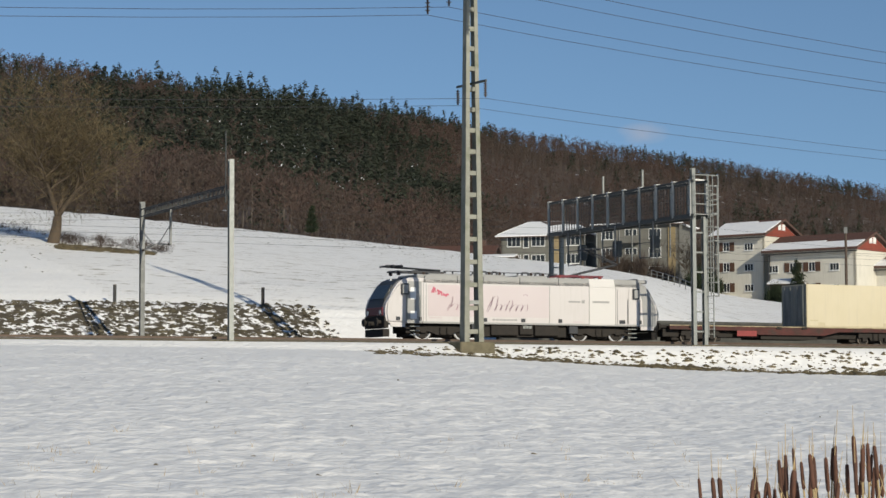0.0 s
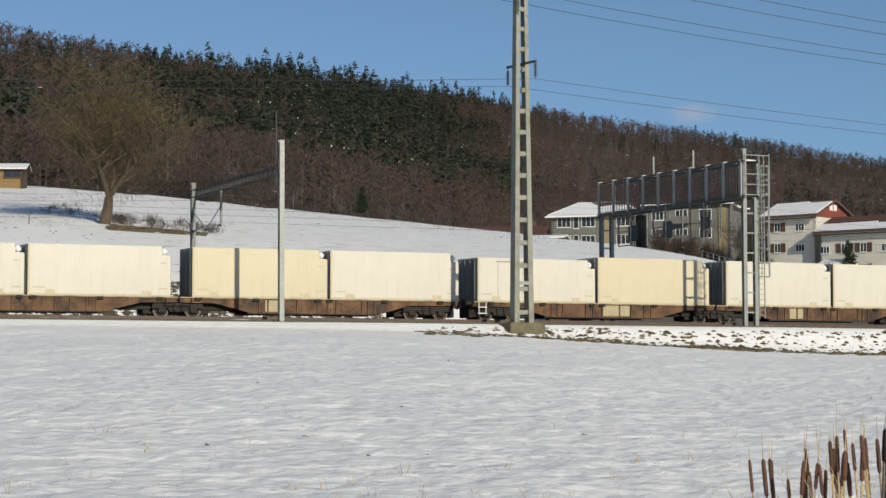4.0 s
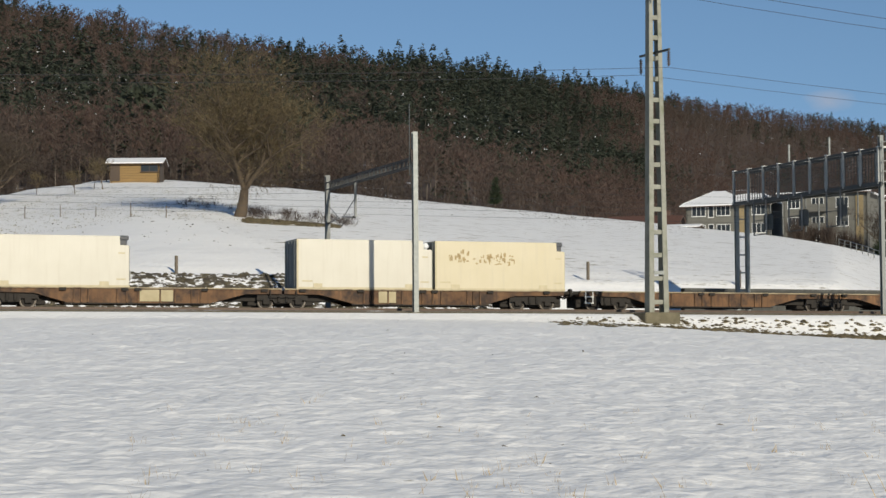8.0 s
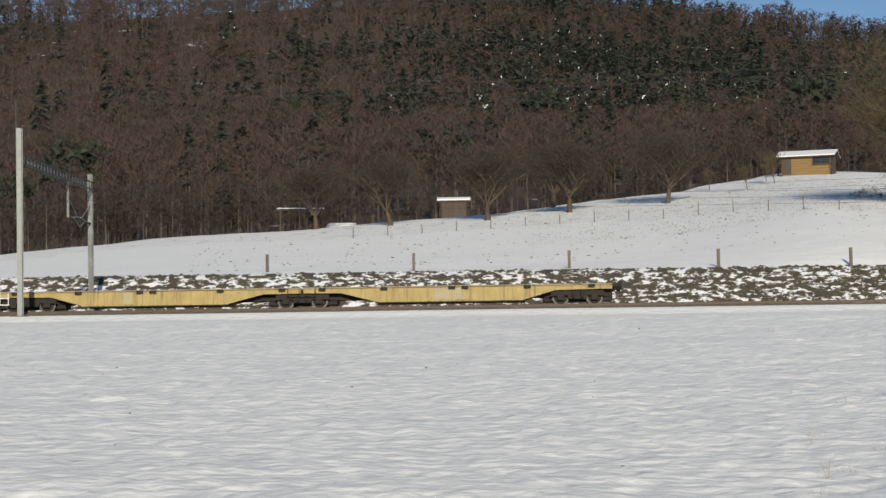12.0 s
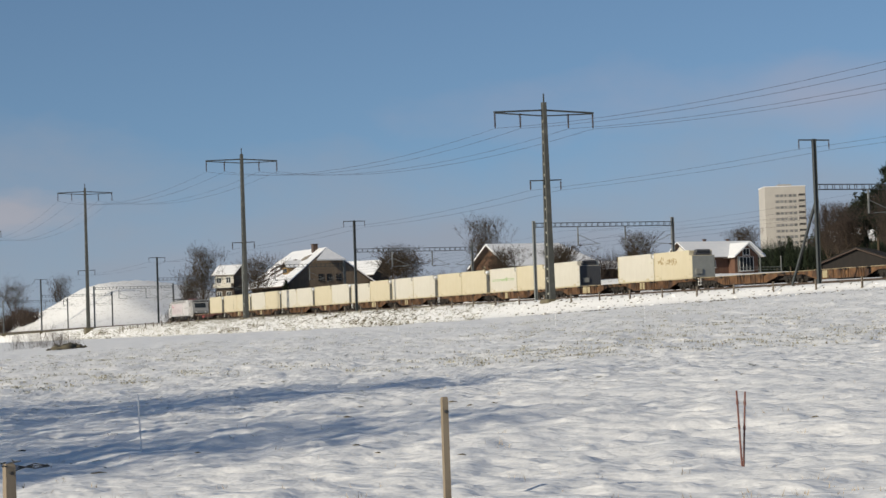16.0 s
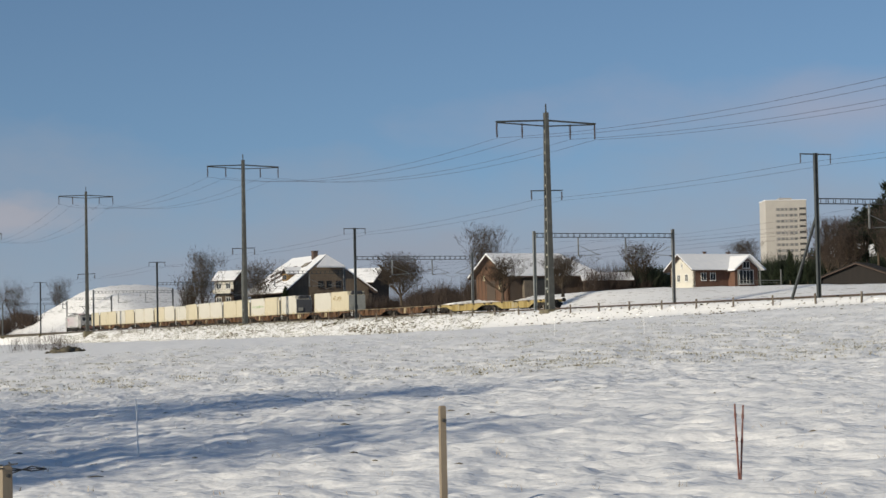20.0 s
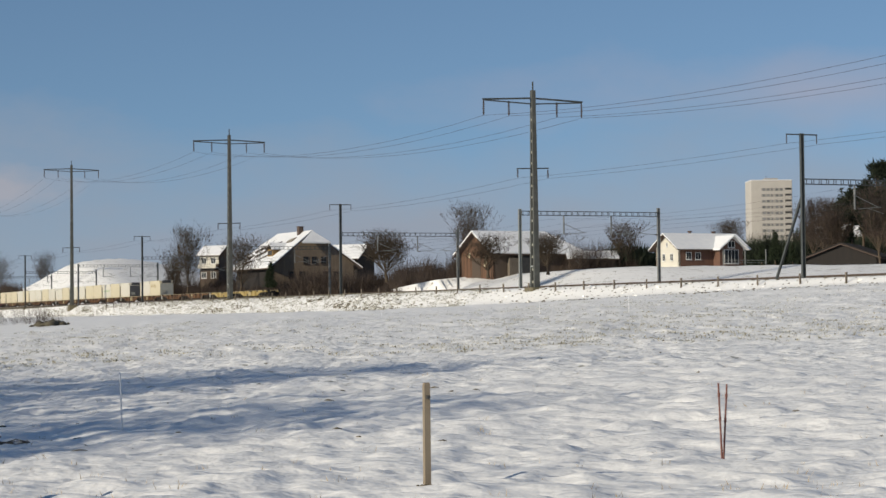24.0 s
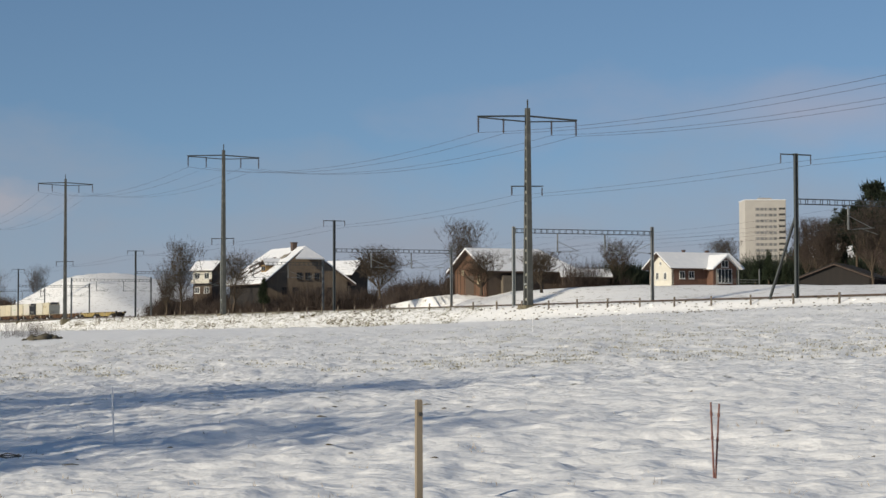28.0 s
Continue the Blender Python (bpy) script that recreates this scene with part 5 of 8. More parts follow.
        for x0, x1, z in ((7.2, 9.0, 0.36), (9.1, 10.0, 0.42), (10.1, 11.7, 0.36)):
            part("underframe_box", boxes((x0, x1, s * 1.2 - 0.15, s * 1.2 + 0.15, z, 0.98), bevel=0.04), "bogie", l)
        part("valve", boxes((9.3, 9.45, s * 1.37 - 0.02, s * 1.37 + 0.02, 0.78, 0.95), (9.5, 9.65, s * 1.37 - 0.02, s * 1.37 + 0.02, 0.78, 0.95), (9.7, 9.85, s * 1.37 - 0.02, s * 1.37 + 0.02, 0.78, 0.95)), "galv", l)
        part("roof_cove", slabs(([(2.7, 3.34), (17.3, 3.34), (17.1, 3.78), (2.9, 3.78)], s * 1.43 - 0.05, s * 1.43 + 0.05)), "loco_grey", l, "grey cove band under the roof")
        for x in (4.9, 6.6, 9.0, 11.6):
            part("cove_joint", boxes((x, x + 0.04, s * 1.485 - 0.006, s * 1.485 + 0.006, 3.36, 3.76)), "loco_dark", l)
    part("roof", boxes((2.4, 17.9, -1.30, 1.30, 3.60, 3.82), bevel=0.06), "loco_grey", l)
    for x0, x1, z in ((3.4, 5.6, 3.92), (6.2, 8.4, 3.94), (9.2, 11.2, 3.94)):
        part("roof_hood", boxes((x0, x1, -0.8, 0.8, 3.80, z), bevel=0.05), "loco_grey", l)
    for x0, x1 in ((6.7, 7.3), (7.6, 8.0), (9.6, 10.1), (10.5, 10.9)):
        loop = part("roof_switch", tubes(((x0, -0.6, 3.85), (x0 + 0.06, -0.6, 4.10), 0.06), ((x0 + 0.06, -0.6, 4.10), (x1 - 0.06, -0.6, 4.10), 0.05), ((x1 - 0.06, -0.6, 4.10), (x1, -0.6, 3.85), 0.06), n=7), "loco_dark", l)
        part("insulator", insulator(bmesh.new(), (x1 + 0.15, -0.6, 3.85), (x1 + 0.15, -0.6, 4.12), 0.1), "glass_ins", loop)
    for x, red in ((3.0, False), (13.6, True)):
        rail = "loco_dark" if not red else "loco_maroon"
        pg = part("pantograph", beams(((x - 1.6, -0.55, 4.0), (x + 1.6, -0.55, 4.0), 0.08, 0.10), ((x - 1.6, 0.55, 4.0), (x + 1.6, 0.55, 4.0), 0.08, 0.10), ((x - 1.6, -0.55, 4.0), (x - 1.6, 0.55, 4.0), 0.08, 0.08), ((x + 1.6, -0.55, 4.0), (x + 1.6, 0.55, 4.0), 0.08, 0.08)), rail, l)
        knee, top = ((x + 2.9, 4.80), (x + 0.7, 5.62)) if red else ((x + 1.5, 4.14), (x - 1.9, 4.28))
        part("lower_arm", tubes(((x - 0.3, 0, 4.05), (knee[0], 0, knee[1]), 0.07)), "loco_dark", pg)
        part("upper_arm", tubes(((knee[0], -0.1, knee[1]), (top[0], -0.35, top[1]), 0.04), ((knee[0], 0.1, knee[1]), (top[0], 0.35, top[1]), 0.04)), "loco_dark", pg)
        part("head", tubes(((top[0], -0.95, top[1] + 0.03), (top[0], 0.95, top[1] + 0.03), 0.05), ((top[0] + 0.5, -0.95, top[1] + 0.03), (top[0] + 0.5, 0.95, top[1] + 0.03), 0.05), ((top[0] - 0.3, -0.5, top[1] + 0.03), (top[0] + 0.8, -0.5, top[1] + 0.03), 0.05)), "loco_dark", pg)
        for dx in (-1.4, 0.2, 1.4):
            for y in (-0.55, 0.55):
                part("insulator", insulator(bmesh.new(), (x + dx, y, 3.78), (x + dx, y, 4.0), 0.12), "mark_red" if red else "glass_ins", pg)
    part("busbar", tubes(((4.6, -0.3, 4.10), (12.2, -0.3, 4.10), 0.025), *[((x, -0.3, 3.8), (x, -0.3, 4.10), 0.05) for x in (5.2, 6.5, 8.6, 9.5, 11.6)]), "loco_dark", l)
    # dark boxes added to give the shade beneath the body
    part("belly", boxes((1.9, 17.0, -0.9, 0.9, 0.45, 1.0), (6.6, 12.3, -1.15, 1.15, 0.30, 1.0)), "bogie", l)
    part("whistle", boxes((17.4, 17.75, -0.5, 0.5, 3.6, 3.92), bevel=0.05), "loco_dark", l)
    return l


TRAIN.append((locomotive(), 0.0))


def run(t):
    """Where the front buffers are along the line at t seconds."""
    return 41.48 - 26.124 * t + 0.0195 * t * t


def train_pose(t, back, mid):
    """Pose of a vehicle whose front is back metres behind the buffers, turned to the line at its middle."""
    u = run(t) + back
    (ea, na), (eb, nb) = line(u + 0.15 * mid, -1.3), line(u + 1.85 * mid, -1.3)
    d = math.atan2(nb - na, eb - ea)
    um = u + mid
    e, n = (ea + eb) / 2, (na + nb) / 2
    slope = math.atan(-0.0037)
    return Matrix.Translation((e, n, float(rail_z(um)))) @ Matrix.Rotation(d, 4, "Z") @ Matrix.Rotation(-slope, 4, "Y") @ Matrix.Translation((-mid, 0, 0))


def motions():
    times = [0.0, 1.0, 2.0, 3.0, 4.0, 5.0, 6.0, 7.0, 8.0, 9.0, 10.0, 11.0, 12.0, 13.0, 14.0, 15.0, 16.0, 17.0, 18.0, 19.0, 20.0, 21.0, 22.0, 23.0, 24.0, 25.0, 26.0, 27.0, 28.0]
    ends = []
    for ob, back in TRAIN:
        mid = 9.45 if ob.name.startswith("loco") else 9.87 if ob.name.startswith("flat") else 16.97
        ends.append((back, mid))
        walk(ob, [(t, train_pose(t, back, mid)) for t in times])
    for ob, at in CARGO:
        back, mid = next((b, m) for b, m in ends if b <= at < b + 2 * m)
        walk(ob, [(t, train_pose(t, back, mid) @ Matrix.Translation((at - back, 0, 1.165))) for t in times])


# ---- buildings ----


def stand(bearing, r, turn=0.0, z=None):
    """Pose on the ground with -y towards the standpoint, turned about its upright axis."""
    e, n, g = spot(bearing, r)
    return Matrix.Translation((e, n, g if z is None else z)) @ Matrix.Rotation(radians(-bearing + turn), 4, "Z")


def window(parent, m, wide, high, style="plain", panes=2):
    """Framed window on a wall whose outer face looks along -y."""
    w = part("window", boxes((-wide / 2, wide / 2, -0.03, 0.06, 0, high)), "pane", parent)
    w.matrix_basis = m
    t = 0.07
    spec = [(-wide / 2 - t, wide / 2 + t, -0.06, 0.02, -t, 0), (-wide / 2 - t, wide / 2 + t, -0.06, 0.02, high, high + t), (-wide / 2 - t, -wide / 2, -0.06, 0.02, 0, high), (wide / 2, wide / 2 + t, -0.06, 0.02, 0, high)]
    for i in range(1, panes):
        x = -wide / 2 + wide * i / panes
        spec.append((x - 0.03, x + 0.03, -0.055, 0.02, 0, high))
    part("frame", boxes(*spec), "frame_white" if style != "farm" else "timber_dark", w)
    part("sill", boxes((-wide / 2 - 0.12, wide / 2 + 0.12, -0.16, 0.0, -t - 0.06, -t)), "frame_white" if style != "farm" else "timber_dark", w)
    if style == "shutter":
        for s in (-1, 1):
            x = s * (wide / 2 + 0.45)
            part("shutter", boxes((x - 0.37, x + 0.37, -0.08, -0.03, -0.05, high + 0.05)), "shutter", w)
    return w


def house(name, m, label, w, d, wall_h, roof_h, walls, gable=None, roof="roof_snow", over=0.6, hip=0.0, category="house", eave_mat="tile_dark", thick=0.22, pull=0.0):
    """Walls round a rectangle, ridge along x, snow-covered roof slabs."""
    h = thing(name, m, label, category)
    x, y = w / 2, d / 2
    t = 0.3
    part("wall", boxes((-x, x, -y, -y + t, -2.5, wall_h)), walls, h)
    part("wall", boxes((-x, x, y - t, y, -2.5, wall_h)), walls, h)
    hz = roof_h * (1 - hip)
    for s in (-1, 1):
        if hip:
            k = y * hip
            pts = [(-y, -2.5), (y, -2.5), (y, wall_h), (k, wall_h + hz), (-k, wall_h + hz), (-y, wall_h)]
        else:
            pts = [(-y, -2.5), (y, -2.5), (y, wall_h), (0, wall_h + roof_h), (-y, wall_h)]
        bm = bmesh.new()
        a = [bm.verts.new((s * x, py, pz)) for py, pz in pts]
        b = [bm.verts.new((s * (x - t), py, pz)) for py, pz in pts]
        bm.faces.new(a)
        bm.faces.new(b[::-1])
        for i in range(len(a)):
            bm.faces.new((a[i], b[i], b[(i + 1) % len(a)], a[(i + 1) % len(a)]))
        if not (pull and s == 1):
            part("gable_wall", bm, gable or walls, h)
        else:
            bm.free()
            part("end_wall", boxes((x - t, x, -y, y, -2.5, wall_h)), walls, h)
    slope = roof_h / y
    for s in (-1, 1):
        ye, ze = y + over, wall_h - over * slope
        xr = x + over - (roof_h * hip / max(roof_h, 0.1)) * y * 0.9
        for mat_, z0, z1, nm in ((eave_mat, 0.02, 0.02 + thick * 0.6, "roof_deck"), (roof, 0.03 + thick * 0.6, 0.05 + thick * 1.25, "roof")):
            bm = bmesh.new()
            ring = []
            for z in (z0, z1):
                ring.append([bm.verts.new(c) for c in ((-x - over, s * ye, ze + z), (x + over, s * ye, ze + z), (xr if hip else x + over - pull, 0, wall_h + roof_h + z), (-xr if hip else -x - over, 0, wall_h + roof_h + z))])
            bm.faces.new(ring[0][::-1])
            bm.faces.new(ring[1])
            for i in range(4):
                bm.faces.new((ring[0][i], ring[0][(i + 1) % 4], ring[1][(i + 1) % 4], ring[1][i]))
            part(nm, bm, mat_, h)
    if pull:
        bm = bmesh.new()
        low = [(x + over, -y - over, wall_h - over * slope), (x + over, y + over, wall_h - over * slope), (x + over - pull, 0, wall_h + roof_h + 0.1)]
        a = [bm.verts.new(c) for c in low]
        b = [bm.verts.new((c[0], c[1], c[2] + 0.3)) for c in low]
        bm.faces.new(a)
        bm.faces.new(b[::-1])
        for i in range(3):
            bm.faces.new((a[i], b[i], b[(i + 1) % 3], a[(i + 1) % 3]))
        part("hip_roof", bm, roof, h)
    if hip:
        k = y * hip
        for s in (-1, 1):
            bm = bmesh.new()
            low = [(s * (x + over), -k - 0.6, wall_h + hz - 0.4), (s * (x + over), k + 0.6, wall_h + hz - 0.4), (s * (x + over - (y * hip) * 0.9), 0, wall_h + roof_h + 0.1)]
            a = [bm.verts.new(c) for c in low]
            b = [bm.verts.new((c[0], c[1], c[2] + 0.25)) for c in low]
            bm.faces.new(a)
            bm.faces.new(b[::-1])
            for i in range(3):
                bm.faces.new((a[i], b[i], b[(i + 1) % 3], a[(i + 1) % 3]))
            part("hip_roof", bm, roof, h)
    return h


def on_roof(h, name, outline, material, d, wall_h, roof_h, lift=0.32, thick=0.12, label=""):
    """A thin sheet on the front roof slope; outline of (x, share of the way from ridge to wall)."""
    bm = bmesh.new()
    pts = [(x, -q * d / 2, wall_h + roof_h * (1 - q) + lift) for x, q in outline]
    a = [bm.verts.new(c) for c in pts]
    b = [bm.verts.new((c[0], c[1], c[2] + thick)) for c in pts]
    bm.faces.new(a)
    bm.faces.new(b[::-1])
    for i in range(len(a)):
        bm.faces.new((a[i], b[i], b[(i + 1) % len(a)], a[(i + 1) % len(a)]))
    return part(name, bm, material, h, label)


def on_front(x, z, d):
    return pose(x, -d / 2, z)


def on_end(y, z, w, s=1):
    """Place on the gable end at +x (s = 1) or -x."""
    return pose(s * w / 2, y, z, 0, 0, 90 * s)


def chimney(h, x, y, z, tall=1.2, size=0.7, brick="brick_red"):
    c = part("chimney", boxes((x - size / 2, x + size / 2, y - size / 2, y + size / 2, z - 1.5, z + tall), bevel=0.03), brick, h)
    part("cap", boxes((x - size / 2 - 0.08, x + size / 2 + 0.08, y - size / 2 - 0.08, y + size / 2 + 0.08, z + tall, z + tall + 0.12)), "tile_dark", c)


# yellow hut on the crest
hut = house("garden_hut", stand(8.52, 250.1, -8) @ Matrix.Translation((0, 0, -0.1)) @ Matrix.Scale(0.97, 4), "small yellow boarded hut with dark porch and snowy roof", 5.9, 4.2, 2.1, 0.62, "timber_yellow", "timber_dark", over=0.5, thick=0.14, category="hut")
window(hut, on_front(1.75, 1.15, 4.2), 1.9, 0.72, "farm", 2)
part("board_joint", boxes(*[(-2.95, 2.95, -2.112, -2.102, z, z + 0.03) for z in (0.3, 0.6, 0.9, 1.2, 1.5, 1.8)]), "timber_dark", hut)
# dark timber panel paints in the shaded recess beside the porch
part("plank_door", boxes((-2.9, -1.75, -2.15, -2.115, 0.0, 2.0)), "timber_dark", hut, "dark boards standing in for the shaded porch side")
part("porch_post", boxes((-4.0, -3.85, -2.0, -1.85, -0.5, 2.2)), "timber_dark", hut)
part("porch_post", boxes((-4.0, -3.85, 1.7, 1.85, -0.5, 2.2)), "timber_dark", hut)
part("porch_roof", boxes((-4.2, -3.1, -2.4, 2.3, 2.15, 2.3)), "timber_dark", hut)

# long low houses behind the crest
longh = house("long_house", stand(22.05, 346, -12, 21.2), "long low house with red-brown tiled roof behind the crest", 11, 8, 1.7, 1.9, "timber_dark", roof="tile", over=0.6)
chimney(longh, 3.5, 0.3, 3.7, 1.0, 0.9, "brick_dark")
house("low_shed", stand(23.0, 322, -10, 19.6), "low shed with flat snowy roof beside the flats", 5.5, 4, 1.9, 0.35, "wall_grey", over=0.3, category="shed")
# grey and ochre flats on the hill
grey = house("apartment_block", stand(24.42, 330, -14, 17.2), "three-storey grey apartment block with ochre bays and snowy hipped roof", 12.6, 11, 8.0, 2.2, "wall_grey", roof="roof_snow", hip=0.75, over=0.8, category="apartment block")
for st in range(3):
    for x in (-4.3, -0.5, 4.9):
        window(grey, on_front(x, 0.9 + 2.75 * st, 11), 2.0, 1.35, panes=3)
part("ochre_bay", boxes((1.6, 2.9, -5.62, -5.4, -2.0, 7.9)), "wall_ochre", grey)
for st in range(3):
    window(grey, pose(-2.4, -5.5, 0.7 + 2.75 * st), 0.7, 1.6, panes=1)
on_roof(grey, "bare_tile_patch", ((-1.2, 0.08), (4.6, 0.05), (6.0, 0.34), (2.6, 0.30), (0.6, 0.42)), "tile_dark", 11, 8.0, 2.2, 0.36, 0.06, "dark bare tiles near the ridge")
grey2 = house("apartment_block", stand(26.95, 325, -12, 17.6), "grey apartment block with ochre stair bay and balconies", 12.5, 11, 8.6, 0.5, "wall_grey", roof="roof_snow", hip=0.6, over=0.8, category="apartment block")
for st in range(3):
    for x in (-4.6, -1.0, 2.6):
        window(grey2, on_front(x, 1.0 + 2.8 * st, 11), 1.7, 1.35, panes=3)
    part("balcony", boxes((-2.4, 0.4, -6.9, -5.5, 0.3 + 2.8 * st, 0.5 + 2.8 * st), (-2.4, 0.4, -6.9, -6.8, 0.5 + 2.8 * st, 1.4 + 2.8 * st)), "wall_grey", grey2)
part("ochre_bay", boxes((4.6, 5.7, -5.66, -5.4, -2, 8.2)), "wall_ochre", grey2)


def white_house(m, w, d, wall_h, roof_h, label, cols, storeys, red=True, small=(), snow=0.5):
    h = house("white_house", m, label, w, d, wall_h, roof_h, "wall_white", "wall_white", roof="tile", over=0.7)
    for n, (x0, x1, q) in enumerate(((-w / 2 - 0.6, w * 0.1, snow), (w * 0.1, w / 2 + 0.6, snow + 0.08))):
        on_roof(h, "roof_snow_strip", [(x0, q), (x1, q - 0.04), (x1, 1.13), (x0, 1.13)], "roof_snow", d, wall_h, roof_h, 0.30, 0.14, "strip of snow left along the eaves")
    if red:
        for s in (1,):
            bm = bmesh.new()
            pts = [(-d / 2, wall_h - 0.25), (d / 2, wall_h - 0.25), (0, wall_h + roof_h - 0.05)]
            a = [bm.verts.new((s * (w / 2 + 0.01), y, z)) for y, z in pts]
            b = [bm.verts.new((s * (w / 2 + 0.12), y, z)) for y, z in pts]
            bm.faces.new(a)
            bm.faces.new(b[::-1])
            for i in range(3):
                bm.faces.new((a[i], b[i], b[(i + 1) % 3], a[(i + 1) % 3]))
            part("gable_cladding", bm, "brick_red", h, "red-brown clad gable")
            part("attic_window", boxes((w / 2 + 0.10, w / 2 + 0.16, -0.9, -0.15, wall_h + 0.7, wall_h + 1.5), (w / 2 + 0.10, w / 2 + 0.16, 0.15, 0.9, wall_h + 0.7, wall_h + 1.5)), "frame_white", h)
    for st in range(storeys):
        for x, shut in cols:
            window(h, on_front(x, 0.95 + 2.75 * st, d), 0.85 if shut else 1.25, 1.1 if shut else 0.85, "shutter" if shut else "plain", 2 if shut else 3)
    for x, z in small:
        window(h, on_end(x, z, w), 0.8, 0.9)
    part("gutter", boxes((-w / 2 - 0.6, w / 2 + 0.6, -d / 2 - 0.78, -d / 2 - 0.62, wall_h - 0.55, wall_h - 0.38)), "seal_dark", h)
    part("downpipe", tubes(((-w / 2 + 0.2, -d / 2 - 0.08, -1), (-w / 2 + 0.2, -d / 2 - 0.08, wall_h - 0.4), 0.06)), "seal_dark", h)
    return h


w1 = white_house(stand(29.88, 294, -31, 13.9), 7.6, 9.0, 8.5, 1.9, "white three-storey house with brown shutters, red gable and snowy roof", ((-2.0, True), (1.5, False)), 3, small=((-2.5, 1.0), (-2.5, 3.8), (-2.5, 6.4)), snow=0.16)
white_house(stand(31.74, 287, -29, 13.4), 12.8, 9.0, 6.5, 1.9, "white two-storey house with brown shutters and red gable", ((-5.6, False), (-2.7, True), (0.1, True), (3.4, False)), 2, snow=0.62)
white_house(stand(33.9, 288, -20, 12.6), 12, 9, 5.0, 1.8, "low white house with snow along its tiled eaves", ((-4.0, False), (0.0, False), (3.5, True)), 1, red=False, snow=0.7)

pole = thing("timber_pole", stand(32.2, 262, 0), "dark timber pole with a small cap before the white houses", "pole")
part("shaft", tubes(((0, 0, -0.5), (0, 0, 10.0), 0.20, 0.14), n=8), "timber_dark", pole)
part("cap", boxes((-0.22, 0.22, -0.22, 0.22, 9.4, 10.15), bevel=0.04), "post_grey", pole)
house("garden_shed", stand(30.65, 281, -22, None), "small dark shed with a snowy roof between the white houses", 3.4, 3.0, 2.3, 0.5, "timber_dark", over=0.3, category="shed")

# small structures by the orchard
shed = house("garden_shed", stand(-0.9, 246, 0), "low weathered garden shed with snow on its flat roof", 3.4, 2.2, 2.5, 0.25, "timber_dark", over=0.2, category="shed")
pergola = thing("pergola", stand(-5.0, 235, 5), "weathered timber pergola frame with snow on its beam", "pergola")
for x in (-2.2, 0.0, 2.2):
    part("post", boxes((x - 0.08, x + 0.08, -0.08, 0.08, -0.4, 2.3)), "timber_dark", pergola)
part("beam", boxes((-2.6, 2.6, -0.1, 0.1, 2.3, 2.5)), "timber_dark", pergola)
part("snow_cap", boxes((-2.6, 2.6, -0.12, 0.12, 2.5, 2.6), bevel=0.02), "roof_snow", pergola)
part("brace", beams(((-2.2, 0, 0.2), (-0.6, 0, 2.2), 0.08, 0.08)), "timber_dark", pergola)
tank = thing("water_tank", stand(-3.9, 238, 4), "white covered tank beside the orchard", "tank")
part("drum", boxes((-1.7, 1.7, -0.8, 0.8, -0.3, 0.75), bevel=0.25), "frame_white", tank)

# farm on the west side: farmhouse, barn, white house, tower block
Z = lambda r, y: EYE + r * math.tan(radians(1.93 - (y - 441) / 66.3))
FW, FD, FH, FR = 17.5, 15.5, 5.9, 5.7
farm = house("farmhouse", stand(-61.75, 398, -67, Z(398, 524)) @ Matrix.Scale(1.03, 4), "large old farmhouse with beige front and snowy half-hipped roof", FW, FD, FH, FR, "timber_black", "wall_beige", over=1.1, hip=0.28, thick=0.3)
for st, row in ((0, (-5.5, -3.0, 0.5, 3.0, 5.5)), (1, (-4.4, -2.4, 2.2, 4.2)), (2, (-1.6, 0.0, 1.8))):
    for y in row:
        window(farm, on_end(y, 0.9 + 2.6 * st, FW), 0.9, 1.15, "farm")
chimney(farm, 4.0, -0.6, 11.4, 1.3, 0.9, "tile_dark")
for out_ in (((-7.6, 0.55), (-5.4, 0.42), (-3.0, 0.40), (-4.0, 0.50), (-6.2, 0.66)), ((-4.6, 0.72), (-1.8, 0.50), (0.4, 0.47), (-1.2, 0.62), (-3.4, 0.84)), ((-8.2, 0.86), (-6.0, 0.70), (-5.0, 0.72), (-6.6, 0.90)),
             ((-1.0, 0.88), (1.0, 0.70), (2.4, 0.66), (1.2, 0.84)), ((-6.0, 0.98), (-3.6, 0.90), (-2.4, 0.93), (-3.8, 1.06)), ((-2.6, 0.36), (-0.6, 0.30), (0.6, 0.32), (-0.8, 0.40))):
    on_roof(farm, "bare_tile_patch", out_, "tile_dark", FD, FH, FR, 0.36, 0.08, "dark bare tiles where the snow slid off")
on_roof(farm, "roof_panel", ((2.6, 0.42), (5.2, 0.34), (5.0, 0.20), (2.8, 0.26)), "tile_dark", FD, FH, FR, 0.36, 0.12, "dark framed roof panel")
on_roof(farm, "panel_glass", ((2.95, 0.40), (4.9, 0.33), (4.8, 0.22), (3.05, 0.28)), "mark_dark", FD, FH, FR, 0.47, 0.06)
dormer = part("dormer", boxes((2.4, 4.6, -6.2, -4.2, 7.3, 8.8)), "timber_yellow", farm, "yellow timber dormer with dark panes")
part("dormer_roof", slabs(([(3.5, 9.55), (4.95, 8.5), (4.95, 8.62), (3.5, 9.7), (2.05, 8.62), (2.05, 8.5)], -6.5, -2.9)), "tile_dark", dormer)
part("dormer_snow", slabs(([(3.5, 9.71), (5.0, 8.63), (5.0, 8.8), (3.5, 9.95), (2.0, 8.8), (2.0, 8.63)], -6.45, -2.8)), "roof_snow", dormer)
part("dormer_pane", boxes((2.7, 3.4, -6.24, -6.18, 7.7, 8.5), (3.6, 4.3, -6.24, -6.18, 7.7, 8.5)), "pane", dormer)
out = house("outbuilding", stand(-63.85, 440, -30, Z(440, 492)), "dark house with snowy roof and white balcony behind bare trees", 4.4, 5.0, 5.4, 1.6, "timber_dark", over=0.55)
